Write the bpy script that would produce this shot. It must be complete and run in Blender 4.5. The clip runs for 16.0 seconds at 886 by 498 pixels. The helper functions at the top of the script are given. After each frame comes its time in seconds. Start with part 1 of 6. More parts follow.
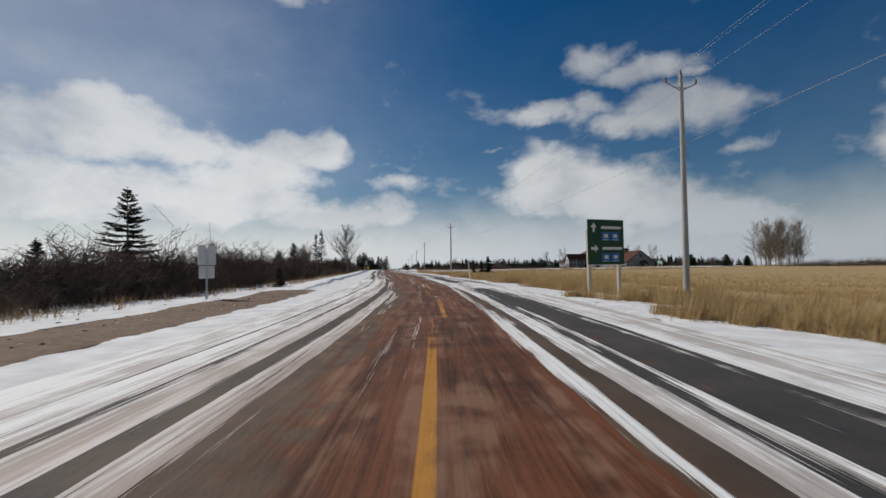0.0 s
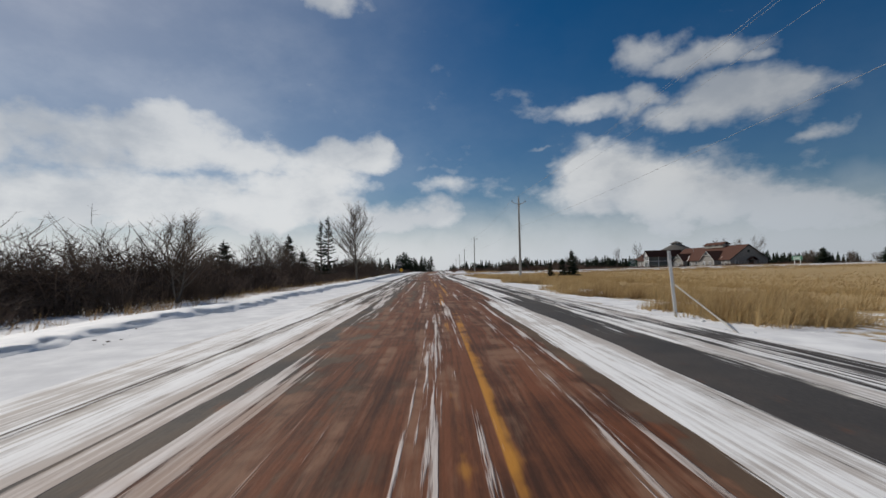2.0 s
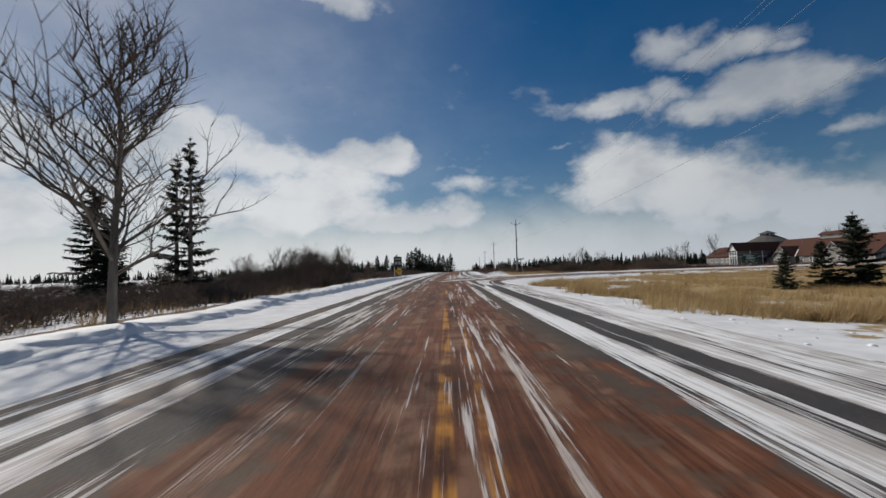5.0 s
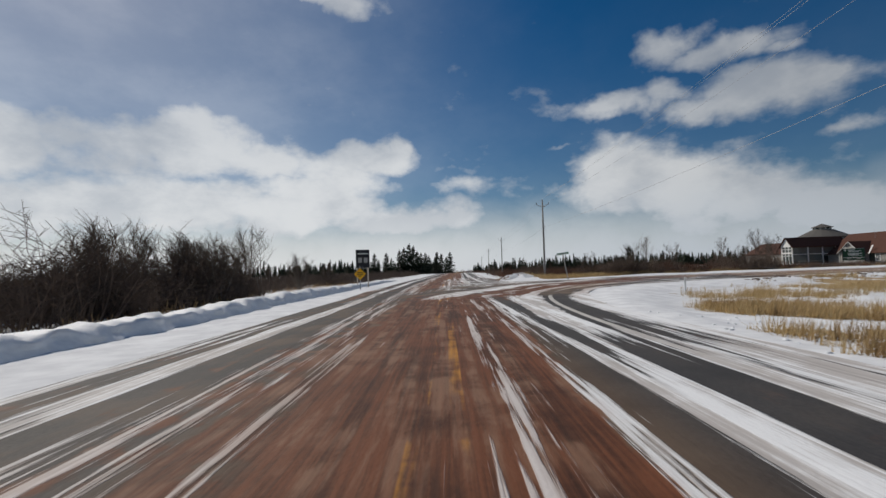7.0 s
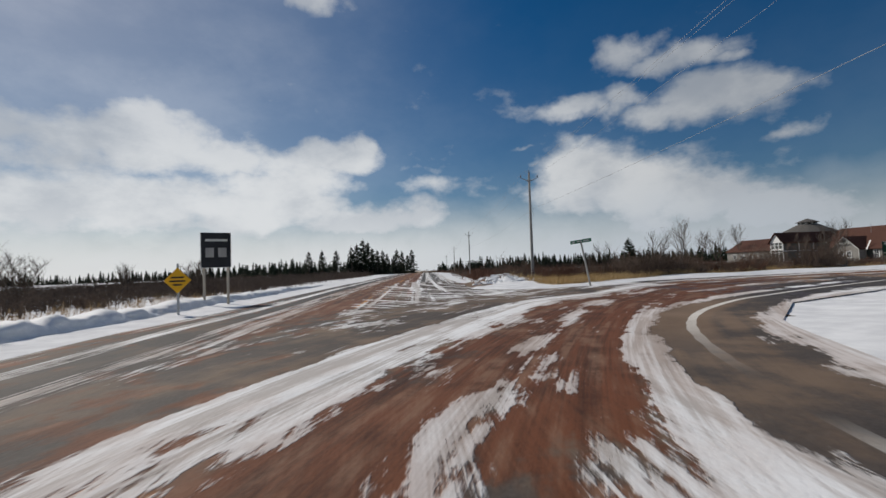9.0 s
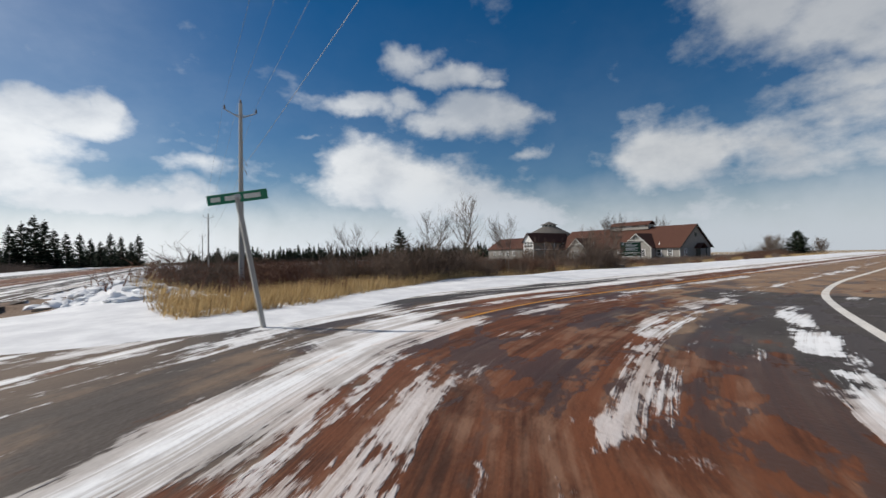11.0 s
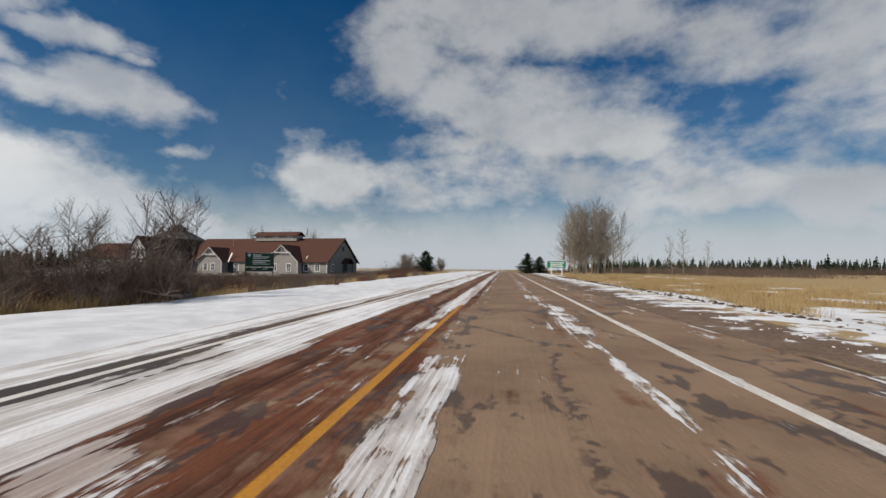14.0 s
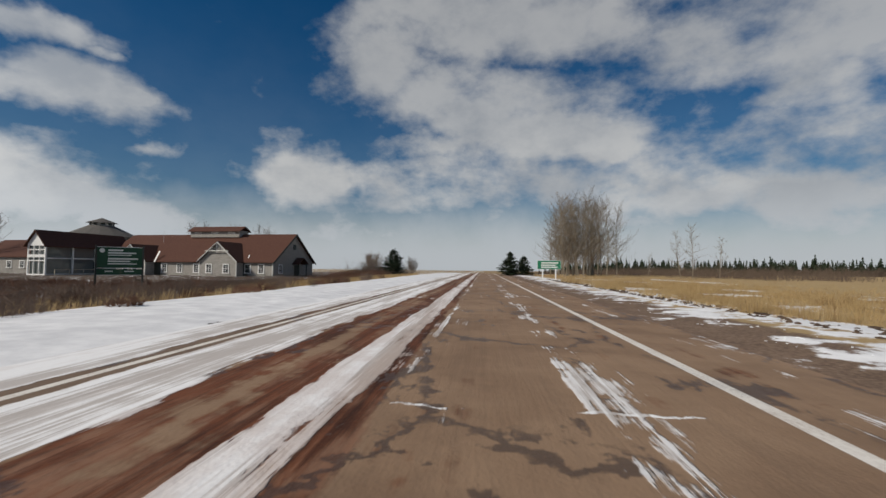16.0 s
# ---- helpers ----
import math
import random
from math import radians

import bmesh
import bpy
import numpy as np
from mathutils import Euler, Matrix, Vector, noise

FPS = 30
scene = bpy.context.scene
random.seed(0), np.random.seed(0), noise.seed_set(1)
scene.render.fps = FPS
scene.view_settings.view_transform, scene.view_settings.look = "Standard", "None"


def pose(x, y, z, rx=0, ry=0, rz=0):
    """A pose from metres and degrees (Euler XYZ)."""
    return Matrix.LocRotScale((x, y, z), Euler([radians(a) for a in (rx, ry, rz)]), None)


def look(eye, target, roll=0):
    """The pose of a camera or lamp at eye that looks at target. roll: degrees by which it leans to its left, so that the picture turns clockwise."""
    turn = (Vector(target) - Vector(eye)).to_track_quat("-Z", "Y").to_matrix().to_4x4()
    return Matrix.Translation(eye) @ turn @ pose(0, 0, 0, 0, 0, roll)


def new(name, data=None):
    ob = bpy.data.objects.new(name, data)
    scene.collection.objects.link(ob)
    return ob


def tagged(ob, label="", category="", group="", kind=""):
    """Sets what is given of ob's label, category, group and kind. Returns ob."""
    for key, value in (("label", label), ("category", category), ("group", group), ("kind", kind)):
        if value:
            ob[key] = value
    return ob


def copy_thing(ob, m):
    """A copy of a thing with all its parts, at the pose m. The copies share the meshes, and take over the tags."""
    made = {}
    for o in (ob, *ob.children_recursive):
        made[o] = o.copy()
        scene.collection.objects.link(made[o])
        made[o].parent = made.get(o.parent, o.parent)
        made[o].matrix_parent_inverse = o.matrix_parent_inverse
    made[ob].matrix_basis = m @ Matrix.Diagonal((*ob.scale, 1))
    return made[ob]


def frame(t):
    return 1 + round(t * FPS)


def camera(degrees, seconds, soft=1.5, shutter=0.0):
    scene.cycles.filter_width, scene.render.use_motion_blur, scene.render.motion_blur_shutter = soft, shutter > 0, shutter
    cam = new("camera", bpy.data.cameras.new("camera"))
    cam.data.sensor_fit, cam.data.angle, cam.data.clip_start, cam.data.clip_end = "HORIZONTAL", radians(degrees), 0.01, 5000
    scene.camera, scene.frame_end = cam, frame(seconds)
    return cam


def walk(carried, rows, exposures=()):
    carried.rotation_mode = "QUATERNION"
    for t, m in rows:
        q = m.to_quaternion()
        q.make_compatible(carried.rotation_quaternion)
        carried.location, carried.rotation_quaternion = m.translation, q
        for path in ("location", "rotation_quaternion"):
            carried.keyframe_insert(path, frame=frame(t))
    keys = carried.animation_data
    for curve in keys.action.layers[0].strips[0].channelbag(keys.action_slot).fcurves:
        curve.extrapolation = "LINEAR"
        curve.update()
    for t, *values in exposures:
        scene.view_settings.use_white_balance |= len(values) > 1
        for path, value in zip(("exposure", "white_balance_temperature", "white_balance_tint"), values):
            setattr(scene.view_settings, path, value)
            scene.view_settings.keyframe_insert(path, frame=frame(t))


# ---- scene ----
cam = camera(90.0, 16.0, soft=1.5, shutter=0.1)
PATH = [
    (0, (-16.606, -126.852, 1.2), (-16.03, -124.939, 1.279), -0.8),
    (0.5, (-14.526, -119.515, 1.19), (-14.005, -117.586, 1.272), -1.0),
    (1, (-12.671, -112.067, 1.2), (-12.203, -110.124, 1.285), -1.2),
    (1.5, (-10.945, -104.591, 1.19), (-10.53, -102.637, 1.276), -1.4),
    (2, (-9.528, -97.166, 1.205), (-9.162, -95.201, 1.293), -1.4),
    (2.5, (-8.236, -89.994, 1.22), (-7.908, -88.023, 1.31), -1.4),
    (3, (-6.993, -83.081, 1.235), (-6.692, -81.106, 1.326), -1.5),
    (3.5, (-5.83, -76.408, 1.235), (-5.545, -74.431, 1.326), -1.6),
    (6, (-1.511, -45.404, 1.21), (-1.233, -43.425, 1.299), -1.8),
    (6.5, (-0.528, -39.666, 1.215), (-0.249, -37.688, 1.306), -1.8),
    (7, (0.387, -34.556, 1.215), (0.669, -32.578, 1.307), -1.9),
    (7.5, (1.142, -30.167, 1.2), (1.426, -28.19, 1.296), -2.0),
    (8, (1.886, -26.222, 1.165), (2.171, -24.245, 1.265), -2.2),
    (10.5, (10.808, -9.128, 1.18), (11.841, -7.416, 1.203), -1.1),
    (11, (13.553, -6.692, 1.19), (14.841, -5.162, 1.215), -1.1),
    (11.5, (15.59, -4.46, 1.215), (17.124, -3.179, 1.259), -1.0),
    (12, (17.978, -2.4, 1.21), (19.708, -1.399, 1.271), -0.2),
    (12.5, (20.711, -1.58, 1.205), (22.578, -0.865, 1.277), 0.2),
    (13, (23.905, -1.36, 1.195), (25.841, -0.862, 1.268), 0.4),
    (13.5, (27.076, -1.31, 1.19), (29.043, -0.956, 1.262), 0.6),
    (14, (30.179, -1.28, 1.19), (32.159, -1.006, 1.269), 0.6),
    (14.5, (33.415, -1.26, 1.2), (35.4, -1.028, 1.286), 0.6),
    (15, (36.607, -1.25, 1.205), (38.594, -1.04, 1.293), 0.5),
    (15.5, (39.987, -1.24, 1.205), (41.975, -1.044, 1.292), 0.6),
    (16, (43.476, -1.235, 1.2), (45.466, -1.054, 1.285), 0.6),
]
walk(cam, [(t, look(eye, target, roll)) for t, eye, target, roll in PATH], [(0, -0.52, 6450, 10), (8, -0.54, 6400, 10), (10.5, -0.33, 6400, 10), (11, -0.14, 6400, 10), (11.5, -0.06, 6450, 10), (12.5, -0.10, 6450, 10), (14, -0.24, 6550, 10), (16, -0.42, 6600, 10)])

# ---------------------------------------------------------------- light
SUN_AZ, SUN_EL = -37.0, 38.0
CLOUDS = [
    (36.3, 13.4, 2.7, 3, 0), (28.6, 14.6, 5.5, 2.9, 0), (21.9, 14.8, 7.2, 2.8, 0), (13.6, 14.3, 7, 2.1, 0), (1.3, 14.2, 6.1, 1.8, 0),
    (-3.2, 15.2, 2.3, 1.4, 0), (33.9, 7, 7.4, 2.5, 0), (22, 8.2, 8.8, 2.6, 0), (10.4, 8.2, 9.2, 2.7, 0), (-2.1, 6.3, 9.3, 1.7, 0.3),
    (-9.6, 10.6, 6.6, 0.9, 0.6), (-7.4, 12.5, 4, 0.5, 0.6), (35.9, 18.2, 1.5, 0.7, 0.7), (32.1, 20.2, 1, 0.4, 0.7), (3, 31.7, 4, 1.3, 0.2),
    (7.2, 32.1, 6.3, 0.8, 0), (-36.1, 23.5, 3, 1.5, 0), (-41, 22, 5.5, 1.2, 0), (-46.9, 20.9, 1.7, 0.7, 0.4), (-30.3, 18.9, 5.4, 1.2, 0),
    (-35.8, 18.9, 2.6, 1.5, 0), (-44.3, 17.1, 6, 2.1, 0), (-39.1, 16.5, 3, 1.3, 0), (-48.9, 17.2, 1.9, 1, 0), (-51.2, 12.4, 1.8, 0.8, 0.5),
    (-23.1, 14.9, 2.8, 0.3, 0.6), (-25, 13.1, 3.2, 0.4, 0.6), (-30.5, 10.7, 5, 2.8, 0), (-34.7, 8.8, 5.3, 3, 0), (-41.7, 6.6, 7.1, 2.4, 0),
    (-49.9, 4.3, 5.3, 2, 0), (-41, 12.4, 3.1, 0.9, 0.6), (-67.4, 11.1, 5.7, 2.9, 0), (-70.5, 11, 3, 2.2, 0), (-78.3, 24.9, 7, 4.2, 0),
    (-84.3, 22.2, 9.6, 3.8, 0), (-91.7, 20.8, 10.8, 3.6, 0), (-98.8, 16.9, 9.6, 3.3, 0), (-104.7, 15, 4, 2.1, 0), (-87.9, 29.2, 13.1, 4.1, 0),
    (-99.5, 28.1, 9.6, 4, 0), (-118.6, 23.6, 10, 4.9, 0.35), (-126.1, 18, 6, 5, 0.4), (-82.2, 15.6, 5.9, 1.7, 0.45), (-115.8, 8.9, 7.3, 2.3, 0.4),
    (-123.8, 7.3, 8.1, 3.3, 0.4), (-81.5, 9.8, 4.8, 0.9, 0.65), (-93.9, 10.1, 3.9, 1.4, 0.65), (-122.6, 13.6, 4, 1.4, 0.6), (-125.6, 22.6, 6.9, 3.4, 0.3),
    (-135, 24, 14, 6, 0), (-160, 18, 20, 5, 0), (150, 20, 22, 6, 0), (110, 14, 18, 5, 0), (80, 24, 14, 5, 0.2),
    (64, 12, 14, 4, 0), (-104, 11, 24, 4.5, 0.46), (-118, 31, 18, 7, 0.40), (-74, 4.5, 12, 1.8, 0.60), (-102, 21, 13, 5, 0.50), (7.5, 13.2, 4.5, 2.2, 0), (8, 10.6, 8, 2.2, 0.1),
]


class Nodes:
    """Short hand for building node trees."""

    def __init__(self, tree):
        self.tree = tree
        tree.nodes.clear()

    def add(self, kind, **settings):
        n = self.tree.nodes.new(kind)
        for key, value in settings.items():
            setattr(n, key, value)
        return n

    def put(self, socket, value):
        if hasattr(value, "is_output"):
            self.tree.links.new(value, socket)
        else:
            socket.default_value = value

    def math(self, op, a, b=0.0, c=0.0, clamp=False):
        n = self.add("ShaderNodeMath", operation=op, use_clamp=clamp)
        for socket, value in zip(n.inputs, (a, b, c)):
            self.put(socket, value)
        return n.outputs[0]

    def step(self, value, low, high, to_low=0.0, to_high=1.0):
        n = self.add("ShaderNodeMapRange", interpolation_type="SMOOTHSTEP")
        for socket, v in zip(n.inputs, (value, low, high, to_low, to_high)):
            self.put(socket, v)
        return n.outputs[0]

    def noise(self, vector, scale, detail=4.0, rough=0.55, out=0):
        n = self.add("ShaderNodeTexNoise")
        if vector is not None:
            self.put(n.inputs["Vector"], vector)
        n.inputs["Scale"].default_value, n.inputs["Detail"].default_value, n.inputs["Roughness"].default_value = scale, detail, rough
        return n.outputs[out]

    def mix(self, factor, a, b):
        n = self.add("ShaderNodeMix", data_type="RGBA")
        self.put(n.inputs["Factor"], factor)
        for socket, v in ((n.inputs[6], a), (n.inputs[7], b)):
            self.put(socket, v if hasattr(v, "is_output") else (*v, 1.0))
        return n.outputs[2]

    def xyz(self, x, y, z):
        n = self.add("ShaderNodeCombineXYZ")
        for socket, v in zip(n.inputs, (x, y, z)):
            self.put(socket, v)
        return n.outputs[0]

    def split(self, v):
        n = self.add("ShaderNodeSeparateXYZ")
        self.put(n.inputs[0], v)
        return n.outputs

    def ramp(self, value, stops):
        """A curve through (position, height) stops, positions rising from 0 to 1."""
        n = self.add("ShaderNodeValToRGB")
        self.put(n.inputs[0], value)
        e = n.color_ramp.elements
        while len(e) < len(stops):
            e.new(0.5)
        for one, (p, h) in zip(e, stops):
            one.position = p
        for one, (p, h) in zip(e, stops):
            one.color = (h, h, h, 1)
        return n.outputs[0]


world = bpy.data.worlds.new("sky")
scene.world = world
world.use_nodes = True
g = Nodes(world.node_tree)
direction = g.add("ShaderNodeTexCoord").outputs["Generated"]
sky = g.add("ShaderNodeTexSky", sky_type="NISHITA", sun_disc=False, sun_elevation=radians(SUN_EL), sun_rotation=radians(SUN_AZ),
            altitude=0.0, air_density=1.0, dust_density=0.4, ozone_density=3.0)
wob, curl = g.split(g.noise(direction, 4.0, 3.0, 0.5, out=1)), g.split(g.noise(direction, 13.0, 4.0, 0.55, out=1))
dx, dy, dz = g.split(direction)


def stirred(value, k, slow, quick):
    """The angle bent by slow and quick swirls."""
    value = g.math("ADD", value, g.math("MULTIPLY", g.math("SUBTRACT", wob[k], 0.5), slow))
    return g.math("ADD", value, g.math("MULTIPLY", g.math("SUBTRACT", curl[k], 0.5), quick))


az = stirred(g.math("ARCTAN2", g.math("MULTIPLY", dx, -1.0), dy), 0, 0.09, 0.10)
el = stirred(g.math("ARCSINE", dz), 1, 0.05, 0.06)
spread_out = g.xyz(az, el, 1.0)
nearest = None
for a, e, w, h, faint in CLOUDS:
    reach, long = g.add("ShaderNodeVectorMath", operation="MULTIPLY_ADD"), g.add("ShaderNodeVectorMath", operation="LENGTH")
    g.put(reach.inputs[0], spread_out)
    reach.inputs[1].default_value = (1 / radians(w * 1.13), 1 / radians(h * 1.16), faint * 1.8)
    reach.inputs[2].default_value = (-a / w / 1.13, -e / h / 1.16, 0.0)
    g.put(long.inputs[0], reach.outputs[0])
    nearest = long.outputs["Value"] if nearest is None else g.math("MINIMUM", nearest, long.outputs["Value"])
total = g.math("EXPONENT", g.math("MULTIPLY", g.math("POWER", nearest, 2.4), -0.75))
stretched = g.xyz(dx, dy, g.math("MULTIPLY", dz, 1.7))
puffs = g.noise(stretched, 7.0, 8.0, 0.58)
veil = g.math("ADD", g.step(el, 0.42, 0.06, 0.0, 0.22), g.step(g.noise(stretched, 2.6, 5.0, 0.6), 0.48, 0.78, 0.0, 0.14))
cover = g.math("ADD", g.math("ADD", total, veil), g.math("MULTIPLY", g.math("SUBTRACT", puffs, 0.5), 2.0))
toward = g.add("ShaderNodeVectorMath", operation="DOT_PRODUCT")
g.put(toward.inputs[0], direction)
toward.inputs[1].default_value = (math.sin(radians(SUN_AZ)) * 0.9, math.cos(radians(SUN_AZ)) * 0.9, 0.43)
bright = g.step(toward.outputs["Value"], 0.42, 1.12, 0.0, 0.64)
haze = g.step(el, 0.20, 0.02, 0.0, 0.93)
mask = g.math("MAXIMUM", g.math("MULTIPLY", g.step(cover, 0.12, 0.95), g.step(el, 0.18, 0.42, 0.97, 0.80)), g.math("MAXIMUM", haze, g.math("ADD", g.step(el, 0.65, 0.15, 0.0, 0.09), g.math("MULTIPLY", bright, bright))))
lit = g.noise(stretched, 4.0, 6.0, 0.6)
shade = g.math("MAXIMUM", g.step(g.math("ADD", lit, g.math("MULTIPLY", total, 0.08)), 0.34, 0.70), haze)
glow = g.step(toward.outputs["Value"], -0.2, 0.95, 0.96, 1.42)
tone = g.mix(shade, (5.3, 5.7, 6.2), (8.5, 8.65, 8.7))
scaled = g.add("ShaderNodeVectorMath", operation="SCALE")
g.put(scaled.inputs[0], g.mix(g.math("MULTIPLY", haze, g.step(toward.outputs["Value"], 0.2, 0.9, 0.8, 0.0)), tone, (7.0, 7.75, 8.6)))
g.put(scaled.inputs["Scale"], g.math("MULTIPLY", glow, g.step(el, 0.15, 0.48, 1.0, 0.85)))
cloud_colour = scaled.outputs[0]
hue = g.add("ShaderNodeHueSaturation")
hue.inputs["Saturation"].default_value, hue.inputs["Value"].default_value = 1.50, 0.72
g.put(hue.inputs["Color"], sky.outputs[0])
back = g.add("ShaderNodeBackground")
back.inputs["Strength"].default_value = 0.085
g.put(back.inputs["Color"], g.mix(mask, hue.outputs[0], cloud_colour))
out = g.add("ShaderNodeOutputWorld")
g.put(out.inputs["Surface"], back.outputs[0])

sun_data = bpy.data.lights.new("sun", "SUN")
sun_data.energy, sun_data.angle, sun_data.color = 4.7, radians(1.2), (1.0, 0.925, 0.815)
sun_way = Vector((math.sin(radians(SUN_AZ)) * math.cos(radians(SUN_EL)), math.cos(radians(SUN_AZ)) * math.cos(radians(SUN_EL)), math.sin(radians(SUN_EL))))
sun = new("sun", sun_data)
sun.matrix_world = look(sun_way * 100, (0, 0, 0))


# ---------------------------------------------------------------- materials
def surface(name, rough=0.8, metal=0.0):
    """A new material: its nodes, its shader and its position socket."""
    m = bpy.data.materials.new(name)
    m.use_nodes = True
    n = Nodes(m.node_tree)
    shader = n.add("ShaderNodeBsdfPrincipled")
    shader.inputs["Roughness"].default_value, shader.inputs["Metallic"].default_value = rough, metal
    shader.inputs["Specular IOR Level"].default_value = 0.28
    end = n.add("ShaderNodeOutputMaterial")
    n.put(end.inputs["Surface"], shader.outputs[0])
    return m, n, shader


def bump(n, shader, height, strength=0.4, distance=0.02):
    b = n.add("ShaderNodeBump")
    b.inputs["Strength"].default_value, b.inputs["Distance"].default_value = strength, distance
    n.put(b.inputs["Height"], height)
    n.put(shader.inputs["Normal"], b.outputs[0])


def plain(name, a, b, scale=6.0, rough=0.8, metal=0.0, relief=0.2, vary=0.0, stretch=(1, 1, 1)):
    """Two colours mixed by noise at two scales, with a little relief; vary: brightness from piece to piece."""
    m, n, shader = surface(name, rough, metal)
    where = n.add("ShaderNodeTexCoord").outputs["Object"]
    mapped = n.add("ShaderNodeMapping")
    mapped.inputs["Scale"].default_value = stretch
    n.put(mapped.inputs["Vector"], where)
    big, fine = n.noise(mapped.outputs[0], scale * 0.22, 3.0), n.noise(mapped.outputs[0], scale, 5.0)
    f = n.step(n.math("ADD", n.math("MULTIPLY", big, 0.6), n.math("MULTIPLY", fine, 0.4)), 0.32, 0.68)
    colour = n.mix(f, a, b)
    if vary:
        shift = n.add("ShaderNodeHueSaturation")
        n.put(shift.inputs["Color"], colour)
        n.put(shift.inputs["Value"], n.step(n.add("ShaderNodeObjectInfo").outputs["Random"], 0, 1, 1 - vary, 1 + vary))
        colour = shift.outputs[0]
    n.put(shader.inputs["Base Color"], colour)
    if relief:
        bump(n, shader, fine, relief)
    return m


def island(name, a, b, rough=0.85, through_light=0.0):
    """Many small pieces in one mesh, each of a slightly different colour."""
    m, n, shader = surface(name, rough)
    f = n.add("ShaderNodeNewGeometry").outputs["Random Per Island"]
    big = n.noise(n.add("ShaderNodeNewGeometry").outputs["Position"], 0.25, 2.0)
    tint = n.mix(n.math("ADD", n.math("MULTIPLY", f, 0.6), n.math("MULTIPLY", big, 0.4)), a, b)
    n.put(shader.inputs["Base Color"], tint)
    if through_light:
        thin, both = n.add("ShaderNodeBsdfTranslucent"), n.add("ShaderNodeMixShader")
        n.put(thin.inputs["Color"], tint)
        both.inputs[0].default_value = through_light
        n.put(both.inputs[1], shader.outputs[0])
        n.put(both.inputs[2], thin.outputs[0])
        for end in n.tree.nodes:
            if end.bl_idname == "ShaderNodeOutputMaterial":
                n.put(end.inputs["Surface"], both.outputs[0])
    return m


BARK = plain("grey bark", (0.10, 0.085, 0.07), (0.22, 0.19, 0.16), 9, 0.95, stretch=(1, 1, 0.3))
TWIG = plain("bare twigs", (0.085, 0.062, 0.048), (0.16, 0.12, 0.09), 3, 0.95, relief=0, vary=0.25)
POPLAR_BARK = plain("pale poplar bark", (0.20, 0.172, 0.13), (0.33, 0.285, 0.22), 5, 0.9, stretch=(1, 1, 0.3))
POPLAR = plain("pale poplar twigs", (0.125, 0.098, 0.074), (0.215, 0.172, 0.128), 3, 0.95, relief=0, vary=0.15)
BRUSH = plain("dark brush twigs", (0.095, 0.068, 0.053), (0.185, 0.134, 0.102), 1.5, 0.95, relief=0, vary=0.3)
RUSSET = plain("russet brush twigs", (0.105, 0.052, 0.036), (0.185, 0.104, 0.067), 1.5, 0.95, relief=0, vary=0.3)
NEEDLE = island("spruce needles", (0.010, 0.019, 0.009), (0.028, 0.042, 0.019))
STRAW = island("dry golden grass", (0.33, 0.225, 0.095), (0.63, 0.475, 0.255), through_light=0.42)
REED = island("dry brown weeds", (0.22, 0.14, 0.07), (0.42, 0.29, 0.14), through_light=0.3)
POLE = plain("weathered pole timber", (0.33, 0.32, 0.30), (0.48, 0.47, 0.44), 7, 0.9, stretch=(1, 1, 0.08))
POST = plain("bleached post timber", (0.36, 0.32, 0.26), (0.52, 0.47, 0.39), 9, 0.9, stretch=(1, 1, 0.1))
STEEL = plain("galvanised steel", (0.38, 0.39, 0.40), (0.52, 0.53, 0.54), 12, 0.45, 0.7, relief=0.05)
ALUMINIUM = plain("dull aluminium sheet", (0.55, 0.56, 0.56), (0.68, 0.68, 0.67), 5, 0.5, 0.3, relief=0.05)
CABLE = plain("weathered grey cable", (0.30, 0.31, 0.32), (0.40, 0.41, 0.42), 5, 0.6, relief=0)
CERAMIC = plain("brown ceramic", (0.12, 0.10, 0.09), (0.2, 0.17, 0.15), 9, 0.3, relief=0)
GREEN = plain("dark green sign sheet", (0.012, 0.052, 0.026), (0.02, 0.068, 0.036), 2, 0.55, relief=0.03)
ROAD_GREEN = plain("road sign green sheet", (0.016, 0.16, 0.085), (0.024, 0.19, 0.105), 2, 0.5, relief=0.03)
BLUE = plain("blue pictogram sheet", (0.03, 0.13, 0.34), (0.045, 0.16, 0.40), 3, 0.5, relief=0.03)
BLACK = plain("near black sign sheet", (0.018, 0.02, 0.024), (0.03, 0.033, 0.038), 3, 0.5, relief=0.03)
YELLOW = plain("warning yellow sheet", (0.82, 0.42, 0.012), (0.9, 0.48, 0.02), 3, 0.5, relief=0.03)
CREAM = plain("pale lettering", (0.58, 0.60, 0.55), (0.70, 0.71, 0.66), 9, 0.6, relief=0)
WHITE = plain("white paint", (0.72, 0.73, 0.72), (0.82, 0.82, 0.81), 4, 0.6, relief=0.05)
ROOF = plain("brown roof shingle", (0.070, 0.030, 0.021), (0.105, 0.048, 0.033), 14, 0.9, stretch=(1, 1, 4))
ROOF_GREY = plain("grey roof shingle", (0.085, 0.080, 0.074), (0.135, 0.125, 0.115), 10, 0.9, stretch=(1, 1, 4))
SIDING = plain("weathered shingle wall", (0.20, 0.19, 0.175), (0.36, 0.345, 0.32), 9, 0.9, stretch=(1, 1, 5), relief=0.3)
TRIM = plain("pale grey trim", (0.50, 0.50, 0.47), (0.62, 0.62, 0.59), 6, 0.7, relief=0.05)
DOOR_DARK = plain("dark green door paint", (0.03, 0.036, 0.032), (0.05, 0.058, 0.05), 4, 0.6, relief=0.05)
SNOW_LUMP = plain("packed snow", (0.72, 0.74, 0.77), (0.88, 0.89, 0.90), 9, 0.7, relief=0.5)


